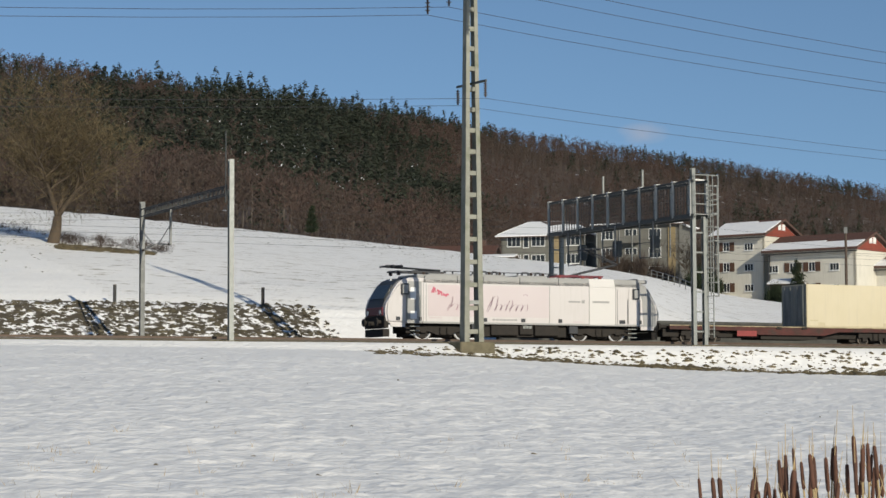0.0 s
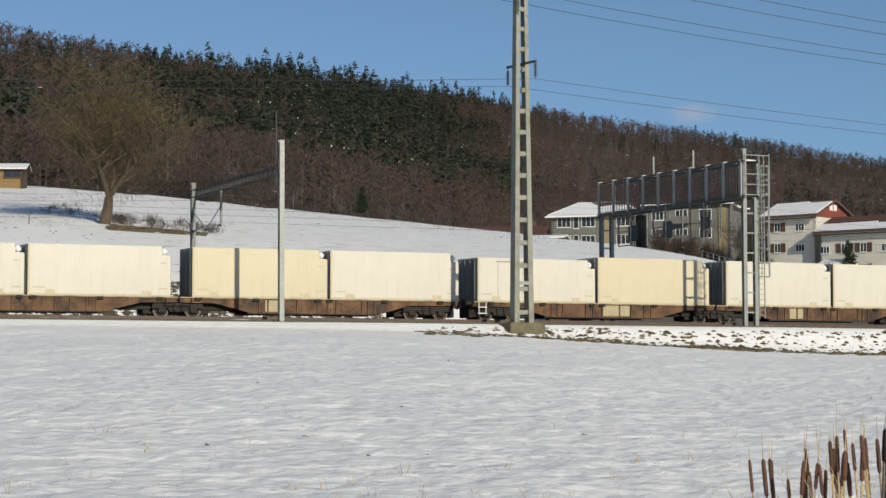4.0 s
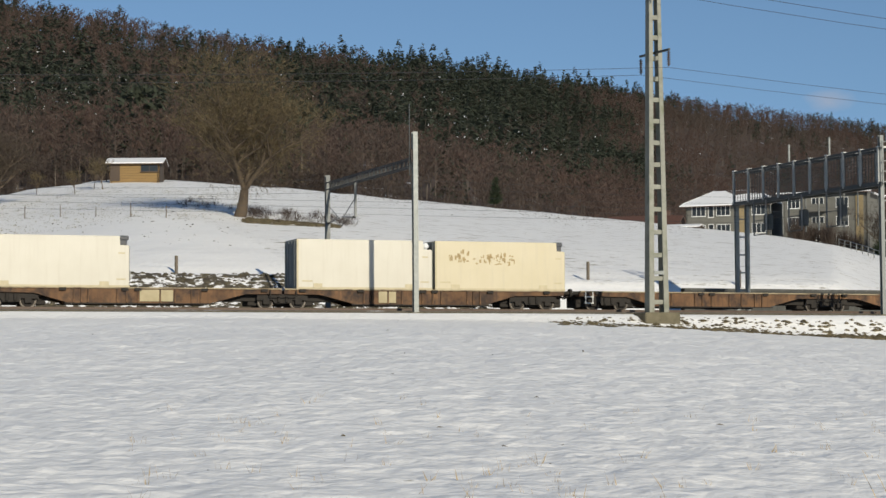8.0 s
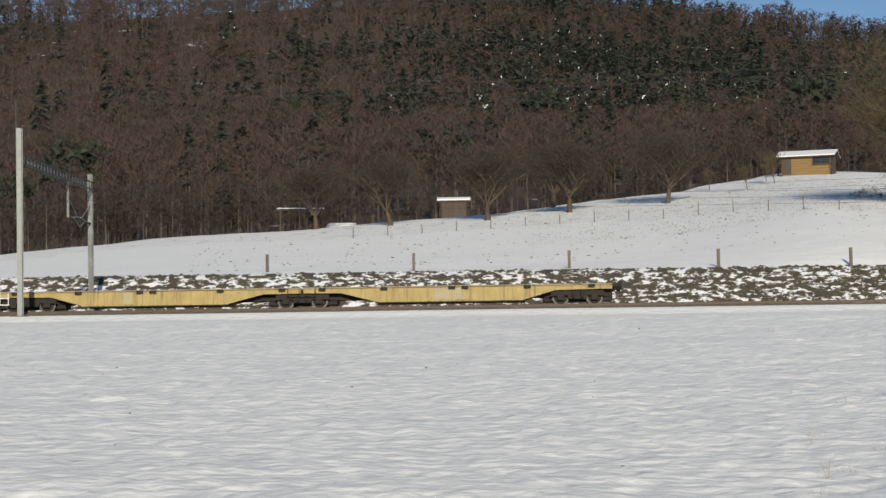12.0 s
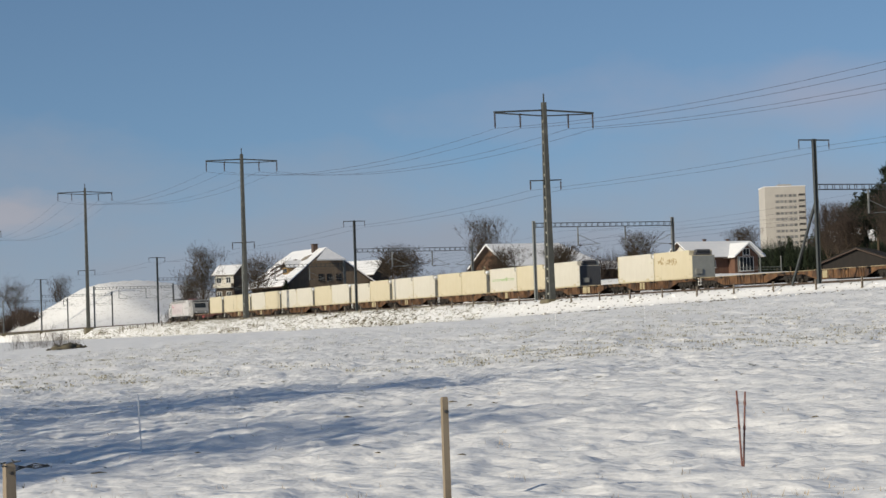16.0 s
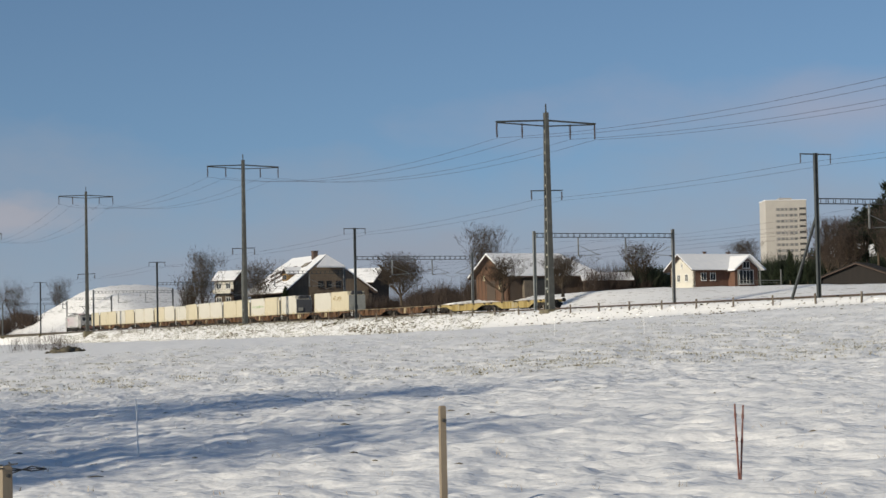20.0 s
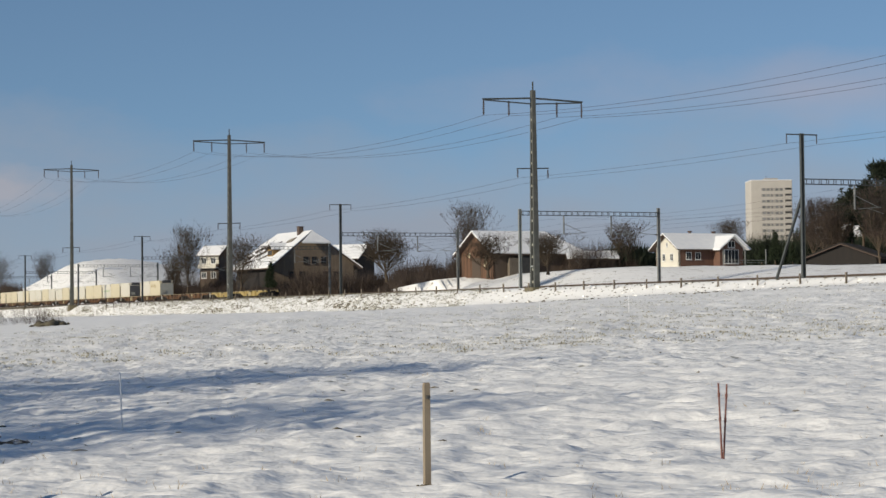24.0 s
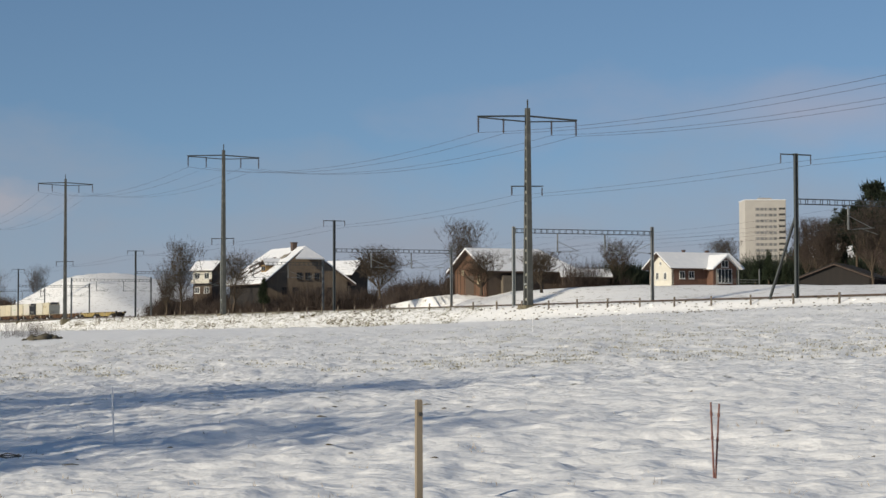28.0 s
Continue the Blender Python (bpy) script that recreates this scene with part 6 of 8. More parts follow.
part("upper_wall", boxes((-2.2, 2.2, -2.56, -2.48, 3.5, 5.3)), "wall_white", out, "white-painted upper wall")
part("balcony", boxes((-2.1, 2.1, -3.6, -2.4, 2.6, 2.8), (-2.1, 2.1, -3.6, -3.5, 2.8, 3.4)), "wall_white", out)
for st in range(2):
    for x in (-1.2, 1.0):
        window(out, on_front(x, 0.7 + 2.9 * st, 5.1), 1.0, 1.1)
back = house("outbuilding", stand(-60.25, 445, -30, Z(445, 474)), "snowy-roofed outbuilding behind the farmhouse", 7, 7, 2.6, 2.4, "timber_black", over=0.8)
barn = house("barn", stand(-55.75, 302, 28, Z(302, 487)), "weathered brown timber barn with long snowy roof", 13.5, 10, 3.15, 2.7, "timber_dark", "timber", over=0.85, thick=0.3, pull=3.6)
part("barn_door", boxes((-6.82, -6.74, -1.2, 1.4, -0.5, 2.4)), "timber_dark", barn)
part("gable_window", boxes((-6.83, -6.75, -2.9, -2.3, 1.2, 2.6), (-6.83, -6.75, 2.0, 2.5, 2.5, 3.2)), "mark_tan", barn)
part("gable_board", boxes(*[(-6.80, -6.75, y, y + 0.07, -0.5, 3.1) for y in (-4.4, -3.6, -1.6, 1.8, 3.0, 4.0)]), "timber_dark", barn)
part("field_door", boxes((-4.6, -2.9, -5.7, -5.05, -0.8, 2.3)), "post_wood", barn, "grey door leaf in the barn's long side")
part("dark_bay", boxes((-2.8, -0.4, -5.6, -5.05, -0.8, 2.5)), "seal_dark", barn)
shed3 = house("low_shed", stand(-53.85, 300, 6, Z(300, 479)), "low dark shed with snowy roof adjoining the barn", 6.4, 5, 1.5, 0.9, "timber_dark", over=0.4, category="shed")
part("leaning_pole", beams(((-3.0, -3.4, 1.6), (-0.5, -3.6, -0.2), 0.1, 0.1)), "galv", shed3)
wh = house("farm_cottage", stand(-50.98, 272, 33, Z(272, 474)) @ Matrix.Scale(0.76, 4), "white-gabled cottage with brown timber front and snowy roof", 12.6, 7.0, 3.0, 2.1, "timber_red", "wall_white", over=0.9)
for y, z in ((-1.4, 0.9), (1.0, 0.9)):
    window(wh, on_end(y, z, 12.6, -1), 0.75, 1.05)
window(wh, on_end(0.0, 3.2, 12.6, -1), 0.4, 0.6)
bm = bmesh.new()
pts = [(0.4, -1.0), (4.9, -1.0), (4.9, 2.8), (2.65, 4.6), (0.4, 2.8)]
slab(bm, pts, -5.4, -3.3)
part("cross_gable", bm, "timber_red", wh, "projecting red-brown timber gable")
for s in (-1, 1):
    part("gable_roof", slabs(([(2.65, 4.72), (2.65 + s * 2.9, 2.45), (2.65 + s * 2.9, 2.7), (2.65, 4.98)], -6.4, 0.0)), "roof_snow", wh)
window(wh, pose(2.65, -5.4, 0.3), 2.6, 2.2, "plain", 4)
window(wh, pose(2.65, -5.4, 2.9), 1.2, 1.0, "plain", 2)
window(wh, on_front(-2.6, 1.0, 7.0), 0.9, 1.1)
window(wh, on_front(-4.4, 1.0, 7.0), 0.9, 1.1)
for x in (0.45, 4.7, 8.8):
    part("porch_post", boxes((x, x + 0.15, -6.3, -6.15, -1.0, 2.6)), "galv", wh)
part("railing", beams(((0.4, -6.25, 0.8), (9.0, -6.25, 0.8), 0.05, 0.08), ((0.4, -6.25, 0.4), (9.0, -6.25, 0.4), 0.04, 0.05)), "galv", wh)
chimney(wh, -1.6, 0.4, 5.1, 0.6, 0.4, "brick_dark")
chimney(wh, 3.2, 0.6, 5.0, 0.7, 0.45, "brick_dark")
hall = house("low_hall", stand(-47.05, 290, 78, Z(290, 475)), "low dark timber hall with broad dark gable roof", 11, 9.5, 0.7, 1.75, "timber_black", roof="timber_black", over=0.5)
far_house = house("village_house", stand(-47.35, 560, 5, Z(520, 456)), "distant village house between trees with snowy roof", 11, 9, 5.5, 3.0, "wall_beige", over=0.6)
for st in range(2):
    for x in (-3, 0, 3):
        window(far_house, on_front(x, 0.8 + 2.7 * st, 9), 1.0, 1.3)


def tower_block():
    r = 930
    t = thing("tower_block", stand(-49.15, r, 10, Z(r, 471)), "tall beige concrete tower block with rows of window bands", "tower block")
    w, d, n, s = 17.5, 15.0, 13, 2.5
    part("wall", boxes((-w / 2, w / 2, -d / 2, d / 2, -12, n * s + 2.6), bevel=0.1), "tower_wall", t)
    part("roof_edge", boxes((-w / 2 - 0.1, w / 2 + 0.1, -d / 2 - 0.1, d / 2 + 0.1, n * s + 2.61, n * s + 2.9)), "roof_snow", t)
    part("lift_house", boxes((-2, 3.5, -3, 3, n * s + 2.9, n * s + 3.9)), "tower_band", t)
    part("aerial", tubes(((-1, 0, n * s + 3.9), (-1, 0, n * s + 4.8), 0.08)), "dark_steel", t)
    for i in range(-3, n):
        z = 0.6 + s * i
        band = part("window_band", boxes((-4.4, 5.0, -d / 2 - 0.06, -d / 2 + 0.1, z, z + 1.25)), "tower_band", t)
        part("parapet", boxes((-4.2, 5.0, -d / 2 - 0.10, -d / 2 + 0.1, z - 0.35, z)), "tower_wall", band)
        for k in range(5):
            x = -3.9 + 1.85 * k
            part("pane", boxes((x, x + (1.2 if k != 2 else 0.6), -d / 2 - 0.09, -d / 2 - 0.05, z + 0.12, z + 1.15)), "tower_pane", band)
        loggia = part("loggia", boxes((5.7, 8.5, -d / 2 - 0.05, -d / 2 + 0.1, z - 0.1, z + 1.35)), "seal_dark", t)
        part("loggia_rail", boxes((5.8, 8.5, -d / 2 - 0.2, -d / 2 - 0.06, z - 0.5, z + 0.45)), "tower_wall", loggia)
    return t


tower_block()


# ---- trees ----


def limb_tree(seed, height, spread, trunk_r, levels=4, droop=0.0, lean=(0, 0), fork=0.28, twigs=9, up=0.55):
    """Leafless tree: returns tapered limbs and thin twigs as lists of (from, to, r0, r1)."""
    rng = random.Random(seed)
    limbs, fine = [], []

    def grow(p, d, length, r, level):
        steps = 3 if level < 2 else 2
        for i in range(steps):
            d = (d + Vector((rng.uniform(-1, 1), rng.uniform(-1, 1), rng.uniform(-0.5, 0.7))) * 0.16).normalized()
            if level >= 2:
                d = (d + Vector((0, 0, -droop * (level - 1)))).normalized()
            q = p + d * (length / steps)
            r2 = r * 0.86
            (limbs if level < levels - 1 else fine).append((p, q, r, r2))
            if level and level < levels and i < steps - 1:
                side = Vector((rng.uniform(-1, 1), rng.uniform(-1, 1), rng.uniform(-0.1, 0.8))).normalized()
                grow(q, (d * 0.5 + side * 0.75).normalized(), length * rng.uniform(0.5, 0.7), r2 * 0.55, level + 1)
            p, r = q, r2
        if level < levels:
            k = rng.choice((3, 4)) if level else rng.choice((5, 6, 7))
            a0 = rng.uniform(0, 6.28)
            for j in range(k):
                a = a0 + 6.283 * j / k + rng.uniform(-0.4, 0.4)
                out = Vector((math.cos(a) * spread, math.sin(a) * spread, 0)) * (1.0 if level else rng.uniform(0.35, 1.15))
                nd = (d * 0.55 + out + Vector((0, 0, up))).normalized()
                grow(p, nd, length * rng.uniform(0.62, 0.85) if level else height * rng.uniform(0.30, 0.42), r * rng.uniform(0.5, 0.7), level + 1)
        else:
            for j in range(twigs):
                nd = (d + Vector((rng.uniform(-1, 1), rng.uniform(-1, 1), rng.uniform(-0.8, 0.8) - droop * 3)) * 0.9).normalized()
                a = p - d * (length * rng.random())
                fine.append((a, a + nd * rng.uniform(0.35, 1.1) * height / 15, 0.016, 0.007))

    grow(Vector((0, 0, -0.3)), Vector((lean[0], lean[1], 1)).normalized(), height * fork, trunk_r, 0)
    return limbs, fine


def tube_arrays(segs, n, least=0.0):
    """Vertices and quads of many open tapered tubes."""
    P = np.array([[*a, *b] for a, b, _, _ in segs])
    R = np.maximum(np.array([[r0, r1] for _, _, r0, r1 in segs]), least)
    d = P[:, 3:] - P[:, :3]
    d /= np.linalg.norm(d, axis=1, keepdims=True) + 1e-9
    ref = np.where(np.abs(d[:, 2:3]) > 0.9, np.array([[1.0, 0, 0]]), np.array([[0, 0, 1.0]]))
    s = np.cross(d, ref)
    s /= np.linalg.norm(s, axis=1, keepdims=True) + 1e-9
    t = np.cross(d, s)
    ang = 2 * np.pi * np.arange(n) / n
    ring = s[:, None, :] * np.cos(ang)[None, :, None] + t[:, None, :] * np.sin(ang)[None, :, None]
    v = np.concatenate([P[:, None, :3] + ring * R[:, 0, None, None], P[:, None, 3:] + ring * R[:, 1, None, None]], 1)
    base = np.arange(len(segs))[:, None, None] * 2 * n
    i = np.arange(n)
    f = np.stack([i, (i + 1) % n, n + (i + 1) % n, n + i], -1)[None] + base
    return v.reshape(-1, 3), f.reshape(-1, 4)


def slivers(segs, least, seed):
    """Thin twigs, one long triangle each."""
    rng = np.random.RandomState(seed)
    P = np.array([[*a, *b] for a, b, _, _ in segs])
    R = np.maximum(np.array([r0 for _, _, r0, _ in segs]), least) * 1.25
    d = P[:, 3:] - P[:, :3]
    w = np.cross(d, rng.randn(len(P), 3))
    w = w / (np.linalg.norm(w, axis=1, keepdims=True) + 1e-9) * R[:, None]
    v = np.stack([P[:, :3] - w, P[:, :3] + w, P[:, 3:] + d * 0.1], 1).reshape(-1, 3)
    return v, np.arange(len(v)).reshape(-1, 3)


def fuzz(seed, count, centre, radii, length, width, outward=0.5, up=0.3):
    """Fine twigs or needles that fill an uneven rounded crown."""
    rng = np.random.RandomState(seed)
    d = rng.randn(count, 3)
    d /= np.linalg.norm(d, axis=1, keepdims=True)
    lobe = 0.82 + 0.16 * np.sin(d[:, 0] * 5 + seed) * np.cos(d[:, 2] * 6 + d[:, 1] * 4 + 2 * seed) + 0.10 * np.sin(d[:, 1] * 11 + seed)
    p = d * (lobe * rng.rand(count) ** 0.45)[:, None] * np.array(radii)[None, :] + np.array(centre)[None, :]
    q = d * outward + rng.randn(count, 3) * 0.5 + np.array((0, 0, up))[None, :]
    q = q / np.linalg.norm(q, axis=1, keepdims=True) * (length * (0.5 + rng.rand(count)))[:, None]
    s = np.cross(q, rng.randn(count, 3))
    s = s / (np.linalg.norm(s, axis=1, keepdims=True) + 1e-9) * width
    v = np.stack([p - s, p + s, p + q], 1).reshape(-1, 3)
    return v, np.arange(count * 3).reshape(-1, 3)


def bare_tree(m, label, seed, height, spread=0.85, trunk_r=0.3, levels=4, droop=0.0, lean=(0, 0), twig="twig", fork=0.28, twigs=9, name="tree", group="", up=0.55, least=0.014, fill=None):
    t = thing(name, m, label, "tree", group)
    limbs, fine = limb_tree(seed, height, spread, trunk_r, levels, droop, lean, fork, twigs, up)
    v, f = tube_arrays(limbs, 6, 0.03)
    o = new("trunk", mesh_of("trunk", v, f, ["bark"], smooth=True))
    o.parent = t
    v, f = slivers(fine, least, seed)
    if fill:
        fv, ff = fuzz(seed, *fill)
        f = np.concatenate([f, ff + len(v)])
        v = np.concatenate([v, fv])
    o = new("crown", mesh_of("crown", v, f, [twig]))
    o.parent = t
    return t


bare_tree(stand(11.22, 177, 0), "large leafless old tree with leaning trunk and drooping olive twigs", 11, 10.4, 0.95, 0.62, 5, 0.015, (0.25, 0), fork=0.24, twigs=3, name="old_tree", least=0.017, up=0.5,
          fill=(4000, (1.35, 0, 6.6), (6.6, 6.6, 5.4), 0.9, 0.018, 0.7, 0.1))
ORCH = "leafless orchard trees"
for k, (b, r, h) in enumerate(((4.8, 221.3, 8.5), (2.2, 222, 8.0), (1.75, 236, 7.5), (0.0, 220, 8.5), (-2.6, 224, 8.0), (-4.6, 228, 7.5))):
    bare_tree(stand(b, r, 40 * k), "leafless orchard tree with dense fine twigs on the snowy slope", 30 + k, h * 0.9, 1.0, 0.34, 4, 0.02, (0.05 * (-1) ** k, 0), fork=0.24, twigs=7, name="orchard_tree", group=ORCH, up=0.5, least=0.014, fill=(2600, (0, 0, h * 0.62), (h * 0.5, h * 0.5, h * 0.38), 0.8, 0.016, 0.6, 0.2), twig="twig_dark")
for k, (b, r, h) in enumerate(((6.9, 225.5, 2.5), (7.4, 236.3, 3.1), (7.62, 231, 3.0), (5.9, 236.7, 2.4))):
    bare_tree(stand(b, r, 70 * k), "small leafless fruit sapling on the snowy slope", 50 + k, h, 0.7, 0.06, 3, 0.0, fork=0.4, twigs=6, name="sapling", group="saplings below the hut")
# trees of the farm and village
for k, (b, r, y, h, sp, label, up, thick, wide) in enumerate(((-64.6, 425, 522, 13.4, 0.62, "slim leafless tree with dense upright crown beside the farm", 1.1, 6500, 0.22), (-64.95, 440, 520, 8.0, 0.6, "slim leafless tree beside the farm", 1.0, 3600, 0.24),
                                                              (-59.3, 300, 492, 7.4, 1.0, "round-crowned leafless tree behind the line", 0.35, 6000, 0.46), (-57.1, 380, 480, 11.0, 0.75, "tall leafless tree behind the barn", 0.7, 4200, 0.30),
                                                              (-56.6, 268, 487, 5.4, 0.8, "small leafless tree before the barn", 0.4, 1500, 0.36), (-55.0, 275, 482, 5.2, 0.8, "small leafless tree before the barn", 0.5, 1500, 0.36),
                                                              (-63.2, 372, 515, 10.4, 0.75, "leafless tree beside the farmhouse", 0.7, 4200, 0.28), (-52.9, 300, 470, 5.5, 0.7, "small leafless garden tree", 0.6, 700, 0.38),
                                                              (-69.5, 690, None, 12.5, 0.9, "leafless tree beside the far fields", 0.5, 3600, 0.38), (-68.3, 700, None, 10.5, 0.7, "leafless tree beside the far fields", 0.9, 3200, 0.34), (-70.4, 690, None, 11.0, 0.8, "leafless tree beside the far fields", 0.6, 3600, 0.38),
                                                              (-50.2, 420, 452, 7.0, 0.9, "leafless tree behind the cottage", 0.5, 2200, 0.36))):
    bare_tree(stand(b, r, 33 * k, Z(r, y) if y else None), label, 70 + k, h, sp, 0.26, 4, 0.0, fork=0.17, twigs=5, twig="twig_dark", group="leafless trees of the farm", up=up, least=0.014,
              fill=(thick, (0, 0, h * 0.54), (h * wide, h * wide, h * 0.43), 0.7, 0.014, 0.6, 0.35))


def scatter(templates, places, name, mats, label, category):
    """Many plants as one object: templates are (verts, faces, material index)."""
    rng = np.random.RandomState(len(places))
    V, F, I, base = [], [], [], 0
    for e, n, z, size, kind in places:
        v, f, idx = templates[kind]
        a = rng.rand() * 6.283
        c, s = math.cos(a), math.sin(a)
        k = size * (0.92 + 0.16 * rng.rand())
        w = np.empty_like(v)
        w[:, 0] = (v[:, 0] * c - v[:, 1] * s) * k + e
        w[:, 1] = (v[:, 0] * s + v[:, 1] * c) * k + n
        w[:, 2] = v[:, 2] * size + z
        V.append(w)
        F.append(f + base)
        I.append(idx)
        base += len(v)
    me = mesh_of(name, np.concatenate(V), np.concatenate(F), mats, np.concatenate(I))
    return tagged(new(name, me), label, category, kind="stuff")


def conifer_template(seed, slim, clumps=0, count=210):
    """Unit-high spruce or pine of drooping boughs; material 2 is a clump of snow."""
    rng = np.random.RandomState(seed)
    v, f, idx = [], [], []

    def tri(a, b, c, m):
        i = len(v)
        v.extend((a, b, c))
        f.append((i, i + 1, i + 2))
        idx.append(m)

    for k in range(3):
        a0, a1 = 2.094 * k, 2.094 * (k + 1)
        tri((0.012 * math.cos(a0), 0.012 * math.sin(a0), -0.05), (0.012 * math.cos(a1), 0.012 * math.sin(a1), -0.05), (0, 0, 0.9), 1)
    turn = rng.rand() * 6.28
    for k in range(count):
        q = rng.rand() ** 1.35
        z = 0.16 + 0.82 * q
        a = 6.283 * rng.rand()
        lobe = 0.78 + 0.22 * math.sin(2 * a + 9 * z + turn) + 0.16 * math.sin(31 * z + 3 * a)
        r = (slim * (1 - q) ** 0.8 * lobe * (0.55 + 0.55 * rng.rand()) + 0.008)
        size = (0.034 + 0.034 * rng.rand()) * (1.15 - 0.5 * q) * (210 / count) ** 0.5
        c0 = np.array((r * math.cos(a), r * math.sin(a), z - r * 0.3))
        out = np.array((math.cos(a), math.sin(a), -0.35))
        across = np.array((-math.sin(a), math.cos(a), 0.5 * rng.randn()))
        tri(tuple(c0 - out * size * 0.9 + across * size * 0.3), tuple(c0 + across * size * (0.6 + 0.4 * rng.rand())), tuple(c0 + out * size - across * size * 0.7), 0)
        if k % 34 == 0 and clumps:
            c = np.array((r * 0.95 * math.cos(a), r * 0.95 * math.sin(a), z))
            for _ in range(clumps):
                tri(tuple(c + rng.randn(3) * 0.015), tuple(c + rng.randn(3) * 0.015), tuple(c + rng.randn(3) * 0.015), 2)
    return np.array(v, float), np.array(f), np.array(idx)


def broadleaf_template(seed, boughs=24):
    """Unit-high leafless forest tree of thin slivers; material 1 is the trunk."""
    rng = np.random.RandomState(seed)
    v, f, idx = [], [], []

    def sliver(p, q, w, m):
        p, q = np.array(p), np.array(q)
        d = q - p
        s = np.cross(d, rng.randn(3))
        s = s / (np.linalg.norm(s) + 1e-9) * w / 2
        i = len(v)
        v.extend((p - s, p + s, q))
        f.append((i, i + 1, i + 2))
        idx.append(m)

    lean = rng.randn(2) * 0.03
    for k in range(3):
        a = 2.094 * k + rng.rand()
        i = len(v)
        v.extend((np.array((0.014 * math.cos(a), 0.014 * math.sin(a), -0.05)), np.array((0.014 * math.cos(a + 2.094), 0.014 * math.sin(a + 2.094), -0.05)), np.array((lean[0], lean[1], 0.85))))
        f.append((i, i + 1, i + 2))
        idx.append(1)
    thick = (24 / boughs) ** 0.6
    for b in range(boughs):
        z = 0.26 + 0.62 * rng.rand() ** 0.9
        a = 6.283 * rng.rand()
        reach = 0.23 * math.sin(min(1.0, (z - 0.12) / 0.5) * 1.6) * (0.6 + 0.7 * rng.rand())
        p = np.array((lean[0] * z, lean[1] * z, z * 0.92))
        q = p + np.array((math.cos(a) * reach, math.sin(a) * reach, 0.07 + 0.10 * rng.rand()))
        sliver(p, q, 0.007, 0)
        for t in range(10):
            c = p + (q - p) * (0.25 + 0.75 * rng.rand())
            e = c + np.array((rng.randn() * 0.032, rng.randn() * 0.032, 0.025 + 0.045 * rng.rand()))
            sliver(c, e, 0.012 * thick, 0)
    return np.array(v, float), np.array(f), np.array(idx)


def pine_template(seed):
    """Unit-high round-topped pine."""
    rng = np.random.RandomState(seed)
    V, F, I = [], [], []
    base = 0
    for j in range(7):
        z = 0.48 + 0.42 * rng.rand()
        a, r = 6.28 * rng.rand(), 0.13 * rng.rand()
        v, f = fuzz(seed * 9 + j, 36, (r * math.cos(a), r * math.sin(a), z), (0.13, 0.13, 0.085), 0.075, 0.022)
        V.append(v)
        F.append(f + base)
        I.append(np.zeros(len(f), int))
        base += len(v)
    for k in range(3):
        a0, a1 = 2.094 * k, 2.094 * (k + 1)
        V.append(np.array(((0.014 * math.cos(a0), 0.014 * math.sin(a0), -0.05), (0.014 * math.cos(a1), 0.014 * math.sin(a1), -0.05), (0, 0, 0.9))))
        F.append(np.array(((base, base + 1, base + 2),)))
        I.append(np.array((1,)))
        base += 3
    return np.concatenate(V), np.concatenate(F), np.concatenate(I)


